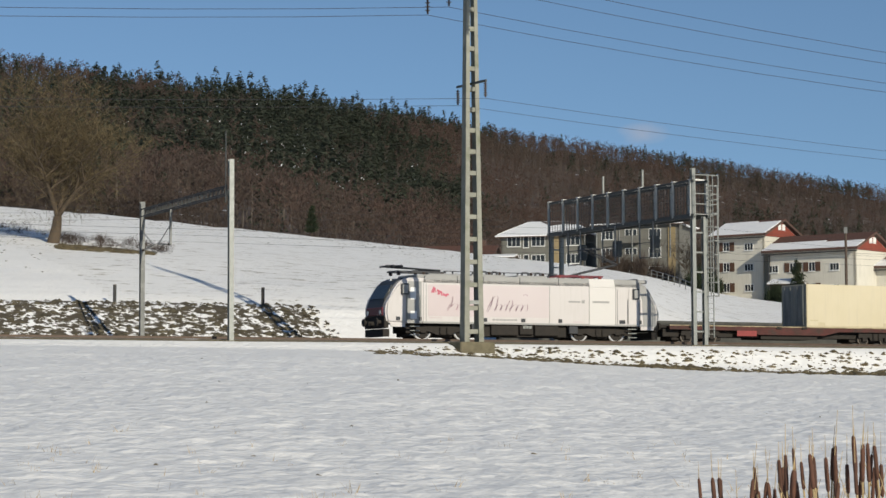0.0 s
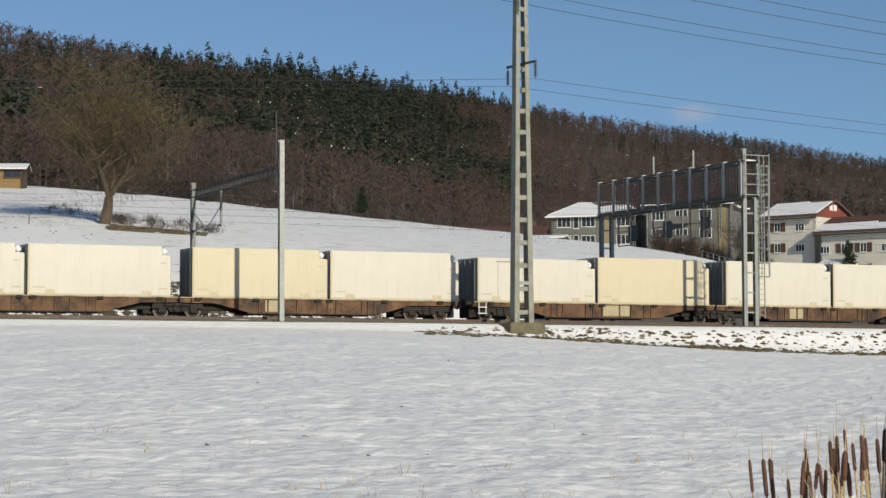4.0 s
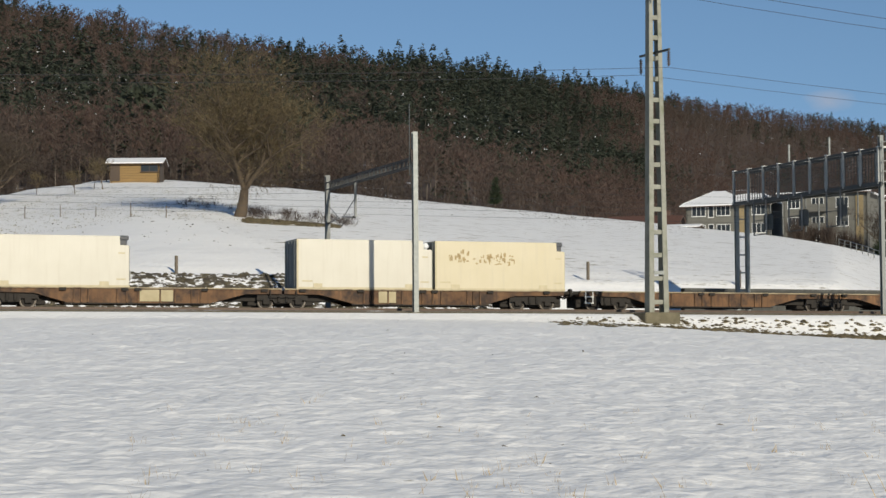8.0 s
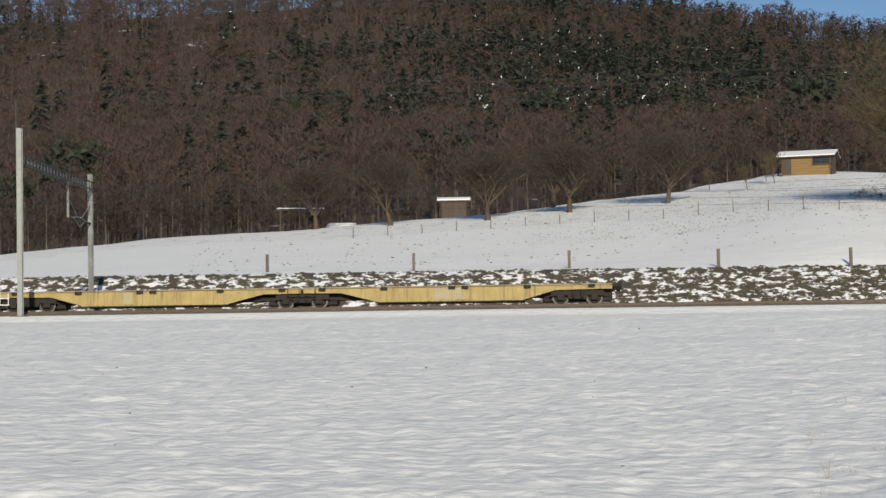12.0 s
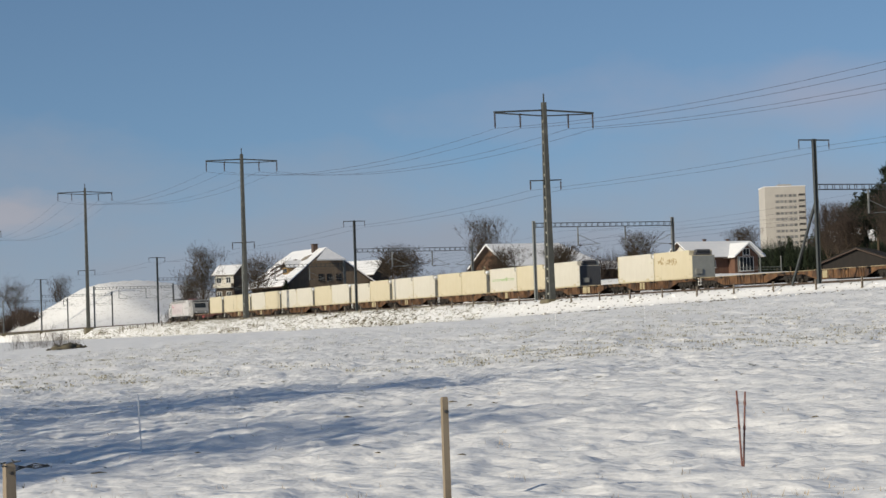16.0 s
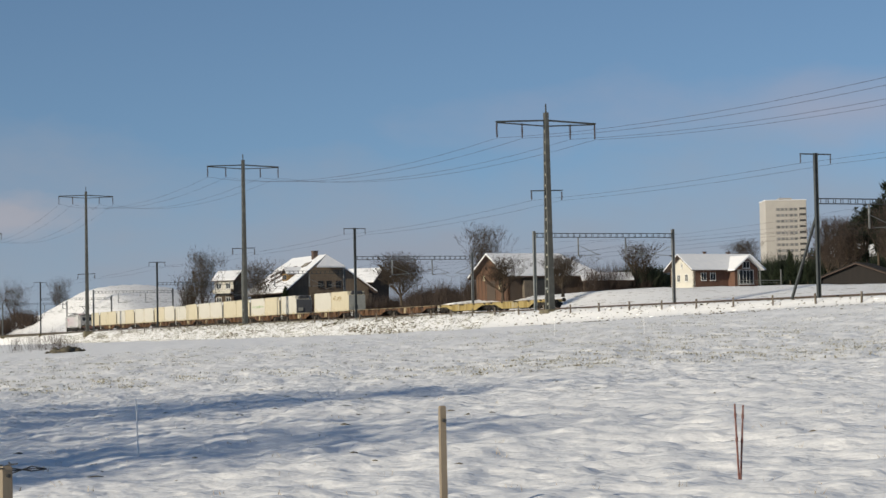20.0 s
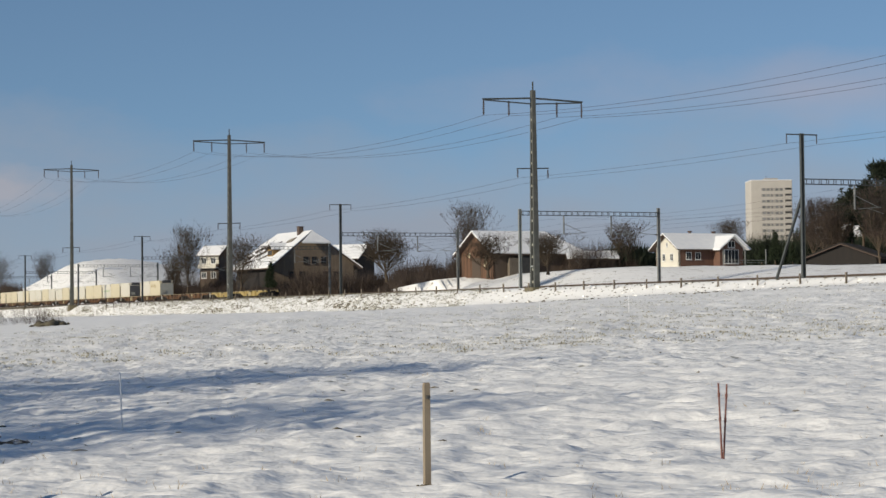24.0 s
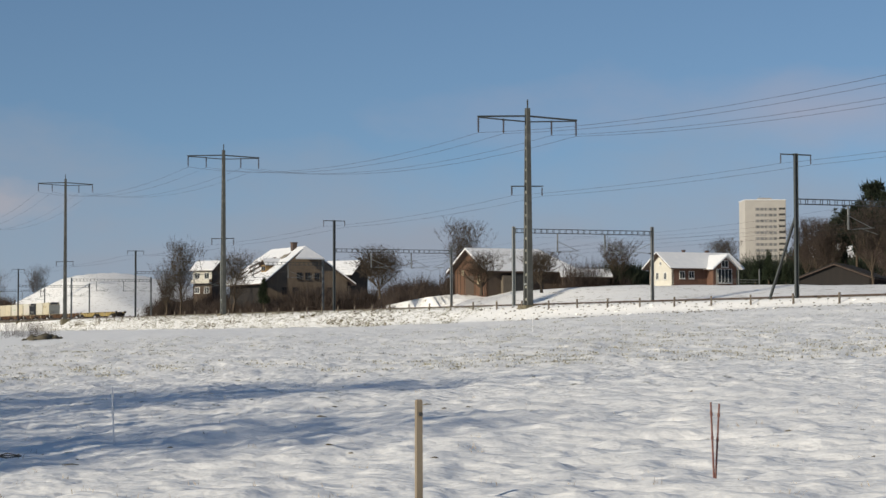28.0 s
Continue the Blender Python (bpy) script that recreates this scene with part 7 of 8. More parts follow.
def woods():
    rng = np.random.RandomState(4)
    con = [conifer_template(i, w, c) for i, (w, c) in enumerate(((0.19, 0), (0.23, 0), (0.27, 0), (0.16, 0), (0.24, 2), (0.28, 2)))] + [pine_template(i) for i in range(4)]
    con += [conifer_template(20 + i, w, c, 105) for i, (w, c) in enumerate(((0.22, 0), (0.26, 0), (0.30, 0), (0.20, 0), (0.26, 2), (0.30, 2), (0.24, 0), (0.28, 0), (0.25, 0), (0.32, 0)))]
    bro = [broadleaf_template(40 + i) for i in range(7)] + [broadleaf_template(60 + i, 11) for i in range(7)]
    pc, pb = [], []
    for k in range(20500):
        az = -50.5 + 88 * rng.rand()
        g = rng.rand() ** 0.75 * 1.03
        if k > 11500:
            az, g = (20.5 + 17 * rng.rand(), rng.rand() ** 0.7) if k < 15500 else (az if k < 19000 else 20 + 16 * rng.rand(), 0.86 + 0.20 * rng.rand())
        wr, hr = float(table(np.float64(az), WOOD_AZ, WOOD_R)), float(table(np.float64(az), WOOD_AZ, RIDGE_R))
        r = wr + 4 + (hr - wr) * g + 6 * rng.rand()
        e, n = r * math.sin(radians(az)), r * math.cos(radians(az))
        z = float(land(e, n, False))
        patch = math.sin(e * 0.021 + 1) + math.cos(n * 0.026 + e * 0.011) + 0.7 * math.sin((e - n) * 0.047)
        v, far = min(g, 1.0), r > 520
        clear = 1 / (1 + math.exp(-(az - 21.5) / 0.9))
        dense = (1 - clear) / (1 + math.exp(-(az - 11.5) / 1.2))
        far_west = 1 / (1 + math.exp((az + 19) / 3))
        mixed = max(1 - clear - dense - far_west, 0)
        snowy = -8 < az < 21 and 0.28 < v < 0.75 and math.sin(e * 0.034) + math.sin(n * 0.041 + 1) > 0.2
        p = dense * (1.1 * min(max((v - 0.24) / 0.14, 0), 1) - 0.15 + 0.22 * patch)
        p += mixed * ((0.08 + 0.34 / (1 + math.exp(5 - az)) if 0.30 < v < 0.85 else 0.0) + 0.30 * patch + 0.25 * snowy)
        p += clear * (-0.22 + 0.16 * patch + (0.40 if az > 28.5 and v < 0.7 else 0.0))
        p += far_west * (2.0 * (v - 0.55) + 0.30 * patch)
        if v > 0.95:
            p += (0.45 if az > 4 or az < -19 else 0.15) * (1 - clear) + 0.28 * clear
        if rng.rand() < min(max(p, 0.03), 0.96):
            pick = 4 + rng.randint(2) if snowy and rng.rand() < 0.7 else (0, 1, 2, 3, 6, 7, 8, 9)[rng.randint(8)]
            pc.append((e, n, z, (10.5 + 6.5 * rng.rand()) * (1.35 if rng.rand() < 0.07 else 1.0) * (1 - 0.3 * clear), pick + 10 * far))
        else:
            h = (11 + 6 * rng.rand()) * (1 - 0.3 * clear)
            if r - wr < 25:
                h *= 0.75
            pb.append((e, n, z, h, rng.randint(7) + 7 * far))
    scatter(con, pc, "conifer_forest", ["conifer", "wood_trunk", "conifer_snow"], "dark green conifers on the wooded hill, a few tufts of snow", "forest")
    scatter(bro, pb, "bare_forest", ["wood_bare", "wood_trunk"], "reddish-brown leafless broadleaf wood on the hill", "forest")
    # a belt of pale trunks and brush at the edge of the wood
    pe = []
    for k in range(900):
        az = -46 + 76 * rng.rand()
        wr = float(table(np.float64(az), WOOD_AZ, WOOD_R))
        r = wr - 1 + 16 * rng.rand() ** 1.5
        e, n = r * math.sin(radians(az)), r * math.cos(radians(az))
        pe.append((e, n, float(land(e, n, False)), 4.5 + 6 * rng.rand(), rng.randint(7)))
    scatter(bro, pe, "wood_edge_brush", ["bush", "wood_trunk"], "brown leafless brush and thin trunks along the wood edge", "brush")


woods()


def shrubs(name, spots, mats, label, category, seed, slivers=260, width=0.035):
    """A bushy clump row as stuff."""
    rng = np.random.RandomState(seed)
    V, F, base = [], [], 0
    for e, n, z, w, h in spots:
        k = slivers
        p = np.stack([rng.randn(k) * w * 0.28 + e, rng.randn(k) * w * 0.28 + n, z + h * 0.5 * rng.rand(k) ** 1.5 - 0.1], 1)
        d = np.stack([rng.randn(k) * 0.35, rng.randn(k) * 0.35, 0.35 + rng.rand(k)], 1) * (h * 0.5)
        s = np.cross(d, rng.randn(k, 3))
        s = s / (np.linalg.norm(s, axis=1, keepdims=True) + 1e-9) * width
        V.append(np.stack([p - s, p + s, p + d], 1).reshape(-1, 3))
        F.append(np.arange(k * 3).reshape(-1, 3) + base)
        base += k * 3
    me = mesh_of(name, np.concatenate(V), np.concatenate(F), mats)
    return tagged(new(name, me), label, category, kind="stuff")


def line_spots(seed, count, u0, u1, w0, w1, w, h):
    rng = random.Random(seed)
    out = []
    for _ in range(count):
        e, n = line(rng.uniform(u0, u1), rng.uniform(w0, w1))
        out.append((float(e), float(n), float(land(e, n)), w * rng.uniform(0.6, 1.3), h * rng.uniform(0.6, 1.25)))
    return out


def patch_spots(seed, count, b0, b1, r0, r1, w, h, zy=None):
    rng = random.Random(seed)
    out = []
    for _ in range(count):
        b, r = rng.uniform(b0, b1), rng.uniform(r0, r1)
        e, n, z = spot(b, r)
        out.append((e, n, z if zy is None else Z(r, zy), w * rng.uniform(0.6, 1.3), h * rng.uniform(0.6, 1.25)))
    return out


shrubs("farm_hedge", line_spots(1, 88, -440, -322, -17, -26, 3.4, 5.0) + line_spots(12, 70, -326, -262, -25, -34, 3.2, 4.6), ["bush"], "brown leafless hedge between farm and railway", "hedge", 1, 430, 0.036)
shrubs("farm_hedge", line_spots(13, 70, -395, -330, -14, -19, 3.0, 3.2), ["bush"], "brown leafless hedge behind the tracks at the farm", "hedge", 13, 380, 0.03)
shrubs("farm_hedge", line_spots(2, 26, -272, -246, -28, -38, 3.0, 4.4), ["bush"], "brown leafless hedge between farm and barn", "hedge", 2, 300, 0.03)
shrubs("evergreen_hedge", patch_spots(3, 26, -53.4, -52.3, 300, 312, 2.6, 2.9, 474), ["pine"], "dark evergreen garden hedge", "hedge", 3, 420, 0.07)
shrubs("evergreen_hedge", patch_spots(4, 40, -49.8, -46.4, 330, 360, 4.0, 4.5, 474), ["pine"], "dark evergreen bushes before the tower block", "hedge", 4, 420, 0.08)
shrubs("field_brush", patch_spots(5, 9, -69.5, -67.9, 228, 250, 1.8, 2.6), ["bush"], "leafless brush at the edge of the far field", "brush", 5, 80, 0.014)
shrubs("far_hedge", patch_spots(15, 44, -71.5, -69.0, 640, 690, 5.0, 5.0), ["bush"], "dark leafless hedge beside the far fields", "hedge", 15, 160, 0.06)
shrubs("slope_brush", patch_spots(6, 60, 11.4, 14.2, 174, 186, 1.0, 0.95) + patch_spots(7, 12, 9.6, 11.0, 186, 204, 0.9, 0.8), ["bush"], "leafless brush round the old tree", "brush", 6, 60, 0.012)


def single_conifer(b, r, y, h, k, label):
    t = thing("conifer", stand(b, r, 50 * k, Z(r, y) if y else None), label, "tree", "single conifers")
    part("trunk", tubes(((0, 0, -0.3), (0, 0, h * 0.85), 0.02 * h, 0.006 * h), n=7), "bark", t)
    V, F, base = [], [], 0
    rng = random.Random(k)
    for j in range(11):
        q = j / 10
        w = h * (0.22 * (1 - q) ** 0.7 + 0.035)
        v, f = fuzz(17 * k + j, int(60 + 240 * (1 - q)), (rng.uniform(-0.03, 0.03) * h, rng.uniform(-0.03, 0.03) * h, h * (0.22 + 0.74 * q)), (w, w, h * 0.07), 0.07 * h, 0.011 * h, 0.7, -0.15)
        V.append(v)
        F.append(f + base)
        base += len(v)
    o = new("crown", mesh_of("crown", np.concatenate(V), np.concatenate(F), ["evergreen"]))
    o.parent = t


single_conifer(-62.4, 372, 512, 5.2, 7, "dark evergreen bush before the farmhouse")
for k, (b, r, y, h) in enumerate(((-49.0, 320, 474, 5.0), (-49.35, 330, 474, 3.6), (-48.55, 325, 474, 3.4))):
    single_conifer(b, r, y, h, k, "dark conifer beside the village")
for k, (b, r, h) in enumerate(((30.93, 279, 5.6), (18.05, 283, 4.2))):
    single_conifer(b, r, None, h, k + 1, "single dark conifer on the slope")


def pine(m, label, h, k, crown=0.45, wide=0.17, material="pine", group="pines beside the village"):
    """Tall pine: bare lower trunk, uneven rounded clumps above."""
    t = thing("pine", m, label, "tree", group)
    part("trunk", tubes(((0, 0, -0.4), (0.02 * h, 0, h * 0.9), 0.018 * h, 0.005 * h), n=8), "bark", t)
    rng = random.Random(k)
    V, F, base = [], [], 0
    for j in range(20):
        q = rng.random()
        z = h * (1 - crown + crown * q * 0.93)
        rad = h * wide * (1.05 - 0.75 * q) * rng.random() ** 0.5
        a = rng.uniform(0, 6.28)
        w = h * rng.uniform(0.06, 0.10)
        v, f = fuzz(31 * k + j, 110, (rad * math.cos(a), rad * math.sin(a), z), (w, w, w * 0.6), 0.045 * h, 0.009 * h, 0.7, 0.2)
        V.append(v)
        F.append(f + base)
        base += len(v)
    o = new("crown", mesh_of("crown", np.concatenate(V), np.concatenate(F), [material]))
    o.parent = t


for k, (b, r, h) in enumerate(((-47.55, 316, 8.2), (-47.3, 306, 9.4), (-47.0, 300, 10.4), (-46.7, 305, 12.0), (-46.3, 298, 14.6), (-45.9, 294, 13.0), (-45.3, 290, 12.5), (-44.7, 292, 12.0))):
    pine(stand(b, r, 40 * k, Z(r, 474)), "tall dark pine with bare lower trunk beside the village", h, k, 0.66)
for k, (b, r, h, sp) in enumerate(((-48.0, 320, 8.4, 0.6), (-47.75, 312, 7.6, 0.6), (-47.45, 296, 7.0, 0.6), (-46.3, 272, 8.6, 0.6), (-45.6, 270, 8.0, 0.6))):
    bare_tree(stand(b, r, 20 * k, Z(r, 475)), "leafless brown tree before the pines", 120 + k, h, sp, 0.2, 4, 0.0, fork=0.22, twigs=6, twig="bush", group="leafless trees of the farm", up=0.9, least=0.014, fill=(2200, (0, 0, h * 0.58), (h * 0.3, h * 0.3, h * 0.4), 0.7, 0.014, 0.6, 0.4))
shrubs("garden_brush", patch_spots(8, 16, 25.9, 28.4, 306, 314, 2.4, 3.2), ["bush"], "dark leafless bushes before the flats", "brush", 8, 220, 0.03)
shrubs("garden_brush", patch_spots(9, 10, 28.2, 28.9, 286, 300, 2.0, 3.0) + patch_spots(10, 6, 30.1, 30.6, 276, 282, 1.6, 2.4), ["evergreen"], "dark shrubs beside the white houses", "brush", 9, 260, 0.05)
shrubs("garden_brush", patch_spots(11, 12, -59.6, -57.8, 305, 330, 2.4, 2.6), ["bush"], "brown leafless bushes between farm and barn", "brush", 11, 260, 0.03)

bare_tree(stand(28.35, 312, 0), "leafless brown garden tree between the houses", 140, 8.0, 0.8, 0.2, 4, 0.0, fork=0.2, twigs=6, twig="twig_dark", group="leafless trees of the village", up=0.6, least=0.014, fill=(1500, (0, 0, 4.6), (2.9, 2.9, 3.2), 0.7, 0.014, 0.6, 0.3))


# ---- near and small things ----
FENCE = "fence posts on the bank"
for k, (b, r) in enumerate(((-2.0, 142.5), (2.15, 141.0), (6.1, 138.1), (9.55, 138.1), (12.85, 138.9), (16.75, 142.0), (-5.9, 144.5), (20.5, 146), (24.5, 150))):
    p = thing("fence_post", stand(b, r, 7 * k), "weathered grey timber post on the bank", "post", FENCE)
    part("shaft", boxes((-0.09, 0.09, -0.08, 0.08, -0.4, 1.15), bevel=0.015), "post_wood" if k != 4 else "seal_dark", p)
    part("top", boxes((-0.095, 0.095, -0.085, 0.085, 1.15, 1.19), bevel=0.01), "post_wood", p)
src = None
rng = random.Random(21)
for k in range(46):
    u = -92 - 6.3 * k
    e, n = line(u, 8.0)
    m = Matrix.Translation((float(e), float(n), float(land(e, n)) - 0.05)) @ Matrix.Rotation(rng.uniform(0, 3), 4, "Z") @ Matrix.Rotation(rng.uniform(-0.06, 0.06), 4, "X")
    if src is None:
        src = thing("line_post", m, "short dark timber post of the railway fence", "post", "railway fence posts")
        part("shaft", boxes((-0.07, 0.07, -0.07, 0.07, -0.3, 0.85), bevel=0.012), "post_wood", src)
        part("top", boxes((-0.075, 0.075, -0.075, 0.075, 0.85, 0.89)), "post_wood", src)
    else:
        copy_thing(src, m)


def stake(b, r, h, half, material, label, lean=0.0, name="stake"):
    s = thing(name, stand(b, r, 20) @ Matrix.Rotation(radians(lean), 4, "Y"), label, "stake", "stakes of the field fence")
    bm = bmesh.new()
    rings = []
    for z, k in ((-0.3, 1.0), (h * 0.5, 0.97), (h - 0.02, 0.94), (h, 0.8)):
        rings.append([bm.verts.new((x * half * k, y * half * k, z)) for x, y in ((-1, -1), (1, -1), (1, 1), (-1, 1))])
    for a, c in zip(rings[:-1], rings[1:]):
        for i in range(4):
            bm.faces.new((a[i], a[(i + 1) % 4], c[(i + 1) % 4], c[i]))
    bm.faces.new(rings[-1])
    part("shaft", bm, material, s)
    part("ring_insulator", tubes(((0, -half - 0.035, h * 0.86), (0, -half, h * 0.86), 0.018), n=6), "seal_dark", s)
    return s


def rod(b, r, h, label, material="rod_white", lean=0.0):
    s = thing("fence_rod", stand(b, r, 0) @ Matrix.Rotation(radians(lean), 4, "Y"), label, "rod", "rods of the field fence")
    part("shaft", tubes(((0, 0, -0.2), (0, 0, h), 0.011, 0.009), n=8), material, s)
    part("clip", tubes(((0, 0, h * 0.82), (0, 0, h * 0.82 + 0.04), 0.0135), ((0, 0, h * 0.5), (0, 0, h * 0.5 + 0.04), 0.0135), n=8), material, s)


stake(-58.28, 18.8, 0.90, 0.028, "stake_wood", "square weathered wooden stake in the snow")
corner = stake(-69.75, 18.4, 0.55, 0.045, "stake_wood", "wooden corner stake with knotted wire on top")
for k in range(7):
    part("wire_loop", tubes(((0.04 * math.cos(k), 0.06 * math.sin(1.7 * k), 0.50 + 0.01 * k), (0.08 * math.cos(k + 1.4), 0.07 * math.sin(2 * k + 1), 0.52 + 0.01 * k), 0.006), n=5), "seal_dark", corner)
for k in range(3):
    part("wire_end", tubes(((0.05, -0.02, 0.53 - 0.02 * k), (0.22, -0.03, 0.50 + 0.02 * k), 0.006), ((0.22, -0.03, 0.50 + 0.02 * k), (0.36, 0.0, 0.51), 0.005), n=5), "seal_dark", corner)
stake(-36.36, 44.0, 1.18, 0.026, "post_wood", "grey weathered stake in the snow", 1.5)
stake(-39.87, 30.4, 0.83, 0.013, "dark_steel", "thin dark stake in the snow", -1.0)
stake(-33.92, 53.6, 1.0, 0.016, "dark_steel", "thin dark stake in the snow", 0.5)
stake(-30.38, 84, 1.35, 0.045, "post_wood", "grey stake in the far snow")
for b, r, h, ln in ((-50.47, 21.7, 0.76, -2.0), (-50.43, 21.75, 0.76, 3.2)):
    rod(b, r, h, "rusty red fence rod, two leaning together", "rod_red", ln)
rod(-66.32, 29.7, 0.80, "white plastic fence rod in the snow", "rod_white", -2.0)
rod(-42.9, 28.1, 0.70, "pale yellowish fence rod in the snow", "reed_stem", 0)
for b, r, h in ((-32.77, 66.5, 1.05), (-41.35, 82.5, 0.75), (-44.85, 90, 0.8), (-55.24, 125, 0.95), (-52.87, 112, 0.9), (-59.44, 150, 1.0), (-30.68, 82, 0.9), (-28.62, 96.5, 0.9), (-27.02, 110.5, 0.8)):
    rod(b, r, h, "white plastic fence rod across the far snow")


def cattail(b, r, top, head, lean, k):
    c = thing("cattail", stand(b, r, 0) @ Matrix.Rotation(radians(lean), 4, "Y"), "dry cattail with brown head on a pale stem", "cattail", "cattails at the ditch")
    g = float(land(*spot(b, r)[:2]))
    t = top - g
    part("stem", tubes(((0, 0, -0.1), (0, 0, t - head), 0.007, 0.005), ((0, 0, t), (0.006, 0, t + 0.09 + 0.03 * (k % 4)), 0.0025, 0.001), n=6), "reed_stem", c)
    bm = bmesh.new()
    rings = []
    for z, w in ((0, 0.35), (0.04, 0.85), (0.25, 1.0), (0.75, 0.95), (0.95, 0.8), (1.0, 0.4)):
        rings.append([bm.verts.new(((0.0098 + 0.0012 * (k % 3)) * w * math.cos(a * 0.785), (0.0098 + 0.0012 * (k % 3)) * w * math.sin(a * 0.785), t - head + head * z)) for a in range(8)])
    for a, d in zip(rings[:-1], rings[1:]):
        for i in range(8):
            bm.faces.new((a[i], a[(i + 1) % 8], d[(i + 1) % 8], d[i]))
    bm.faces.new(rings[0][::-1])
    bm.faces.new(rings[-1])
    part("head", bm, "reed_head", c, smooth=True)
    if k % 2 == 0:
        bm = bmesh.new()
        prev = None
        for i in range(7):
            q = i / 6
            x, z = 0.16 * q * q * (1 if k % 4 else -1), t * (0.15 + 0.75 * q)
            w = 0.006 * (1 - 0.8 * q)
            cur = (bm.verts.new((x - w, 0, z)), bm.verts.new((x + w, 0, z)), bm.verts.new((x, 0.003, z)))
            if prev:
                for a in range(3):
                    bm.faces.new((prev[a], prev[(a + 1) % 3], cur[(a + 1) % 3], cur[a]))
            prev = cur
        part("leaf", bm, "reed_stem", c)


rng = random.Random(8)
for k in range(64):
    q = k / 63
    b = 28.75 + 5.7 * q ** 0.8 + rng.uniform(-0.12, 0.12)
    r = rng.uniform(10.2, 12.4)
    y = 858 - 70 * min(q / 0.55, 1) ** 0.9 + rng.uniform(-20, 42)
    top = EYE - r * math.tan(radians((y - 694) / 66.3))
    cattail(b, r, top, rng.uniform(0.13, 0.21), rng.uniform(-6, 6), k)


def lumps(name, seed, count, place, mats, label, category, size=(0.15, 0.4), flat=0.55):
    """Uneven stones or clods as stuff."""
    rng = np.random.RandomState(seed)
    base = np.array([(0, 0, 1), (0.9, 0, 0.1), (0.28, 0.86, 0.1), (-0.73, 0.53, 0.1), (-0.73, -0.53, 0.1), (0.28, -0.86, 0.1), (0, 0, -0.6)])
    tri = np.array([(0, 1, 2), (0, 2, 3), (0, 3, 4), (0, 4, 5), (0, 5, 1), (6, 2, 1), (6, 3, 2), (6, 4, 3), (6, 5, 4), (6, 1, 5)])
    V, F = [], []
    for k in range(count):
        e, n, z = place(rng)
        s = size[0] + (size[1] - size[0]) * rng.rand() ** 2
        v = base * (0.7 + 0.6 * rng.rand(7, 1)) * np.array([s * (0.8 + rng.rand()), s * (0.8 + 0.6 * rng.rand()), s * flat])
        a = rng.rand() * 6.28
        c, d = math.cos(a), math.sin(a)
        V.append(np.stack([v[:, 0] * c - v[:, 1] * d + e, v[:, 0] * d + v[:, 1] * c + n, v[:, 2] + z], 1))
        F.append(tri + 7 * k)
    me = mesh_of(name, np.concatenate(V), np.concatenate(F), mats)
    return tagged(new(name, me), label, category, kind="stuff")


def beside(u0, u1, w0, w1, up=0.0):
    def place(rng):
        u, w = u0 + (u1 - u0) * rng.rand(), w0 + (w1 - w0) * rng.rand()
        e, n = line(u, w)
        return float(e), float(n), float(land(e, n, False)) + up
    return place


lumps("bank_stones", 1, 5200, beside(-60, 46, -14.2, -21.6, 0.05), ["stone"], "dark stones and weeds showing through snow on the cutting slope", "stones", (0.08, 0.30))
lumps("verge_clods", 2, 2600, beside(38, 130, 7.6, 11.6), ["grass"], "brown clods and grass in the snowy verge below the track", "clods", (0.05, 0.24), 0.5)
lumps("verge_clods", 3, 1600, beside(36, 130, 10.6, 12.6), ["grass"], "brown grass along the foot of the verge", "clods", (0.08, 0.26), 0.35)
def clumped(seed, groups, u0, u1, w0, w1, spread):
    """Places that gather in a few patches beside the line."""
    pick = random.Random(seed)
    heart = [(pick.uniform(u0, u1), pick.uniform(w0, w1), pick.uniform(0.4, 1.4) * spread) for _ in range(groups)]

    def place(rng):
        u, w, k = heart[rng.randint(groups)]
        e, n = line(u + rng.randn() * k * 2.2, w + rng.randn() * k * 0.45)
        return float(e), float(n), float(land(e, n, False))
    return place


lumps("verge_clods", 23, 3600, clumped(3, 34, 52, 130, 9.6, 11.8, 1.0), ["grass"], "patches of brown grass at the foot of the verge", "clods", (0.08, 0.34), 0.5)
lumps("verge_clods", 24, 700, clumped(4, 14, -430, -200, 8.0, 12.5, 1.4), ["grass"], "patches of brown grass in the verge along the line", "clods", (0.08, 0.3), 0.4)
lumps("verge_clods", 4, 4200, beside(-440, -90, 6.8, 13.5), ["grass"], "grass tufts in the snowy verge along the line", "clods", (0.04, 0.17), 0.5)
lumps("verge_snow_lumps", 14, 500, beside(-440, -110, 6.8, 13.0, -0.04), ["snow"], "lumpy snow on the verge along the line", "snow", (0.10, 0.36), 0.35)
lumps("mast_clods", 5, 420, beside(37, 50, 7.2, 9.8), ["grass"], "earth and grass round the mast foundation", "clods", (0.05, 0.22), 0.35)


# handrail of a path down the slope beside the houses
rail_thing = thing("path_railing", stand(27.6, 286, 0), "grey handrail beside the path on the snowy slope", "railing")
inv = rail_thing.matrix_basis.inverted()
tops = []
for k in range(8):
    e, n, z = spot(27.1 + 0.15 * k, 293 - 8.0 * k)
    a = inv @ Vector((e, n, z))
    tops.append(a + Vector((0, 0, 1.0)))
    part("rail_post", tubes((a - Vector((0, 0, 0.3)), a + Vector((0, 0, 1.0)), 0.05), n=6), "post_grey", rail_thing)
for a, b in zip(tops[:-1], tops[1:]):
    part("handrail", tubes((a, b, 0.04), n=6), "post_grey", rail_thing)
    part("knee_rail", tubes((a - Vector((0, 0, 0.45)), b - Vector((0, 0, 0.45)), 0.03), n=6), "post_grey", rail_thing)
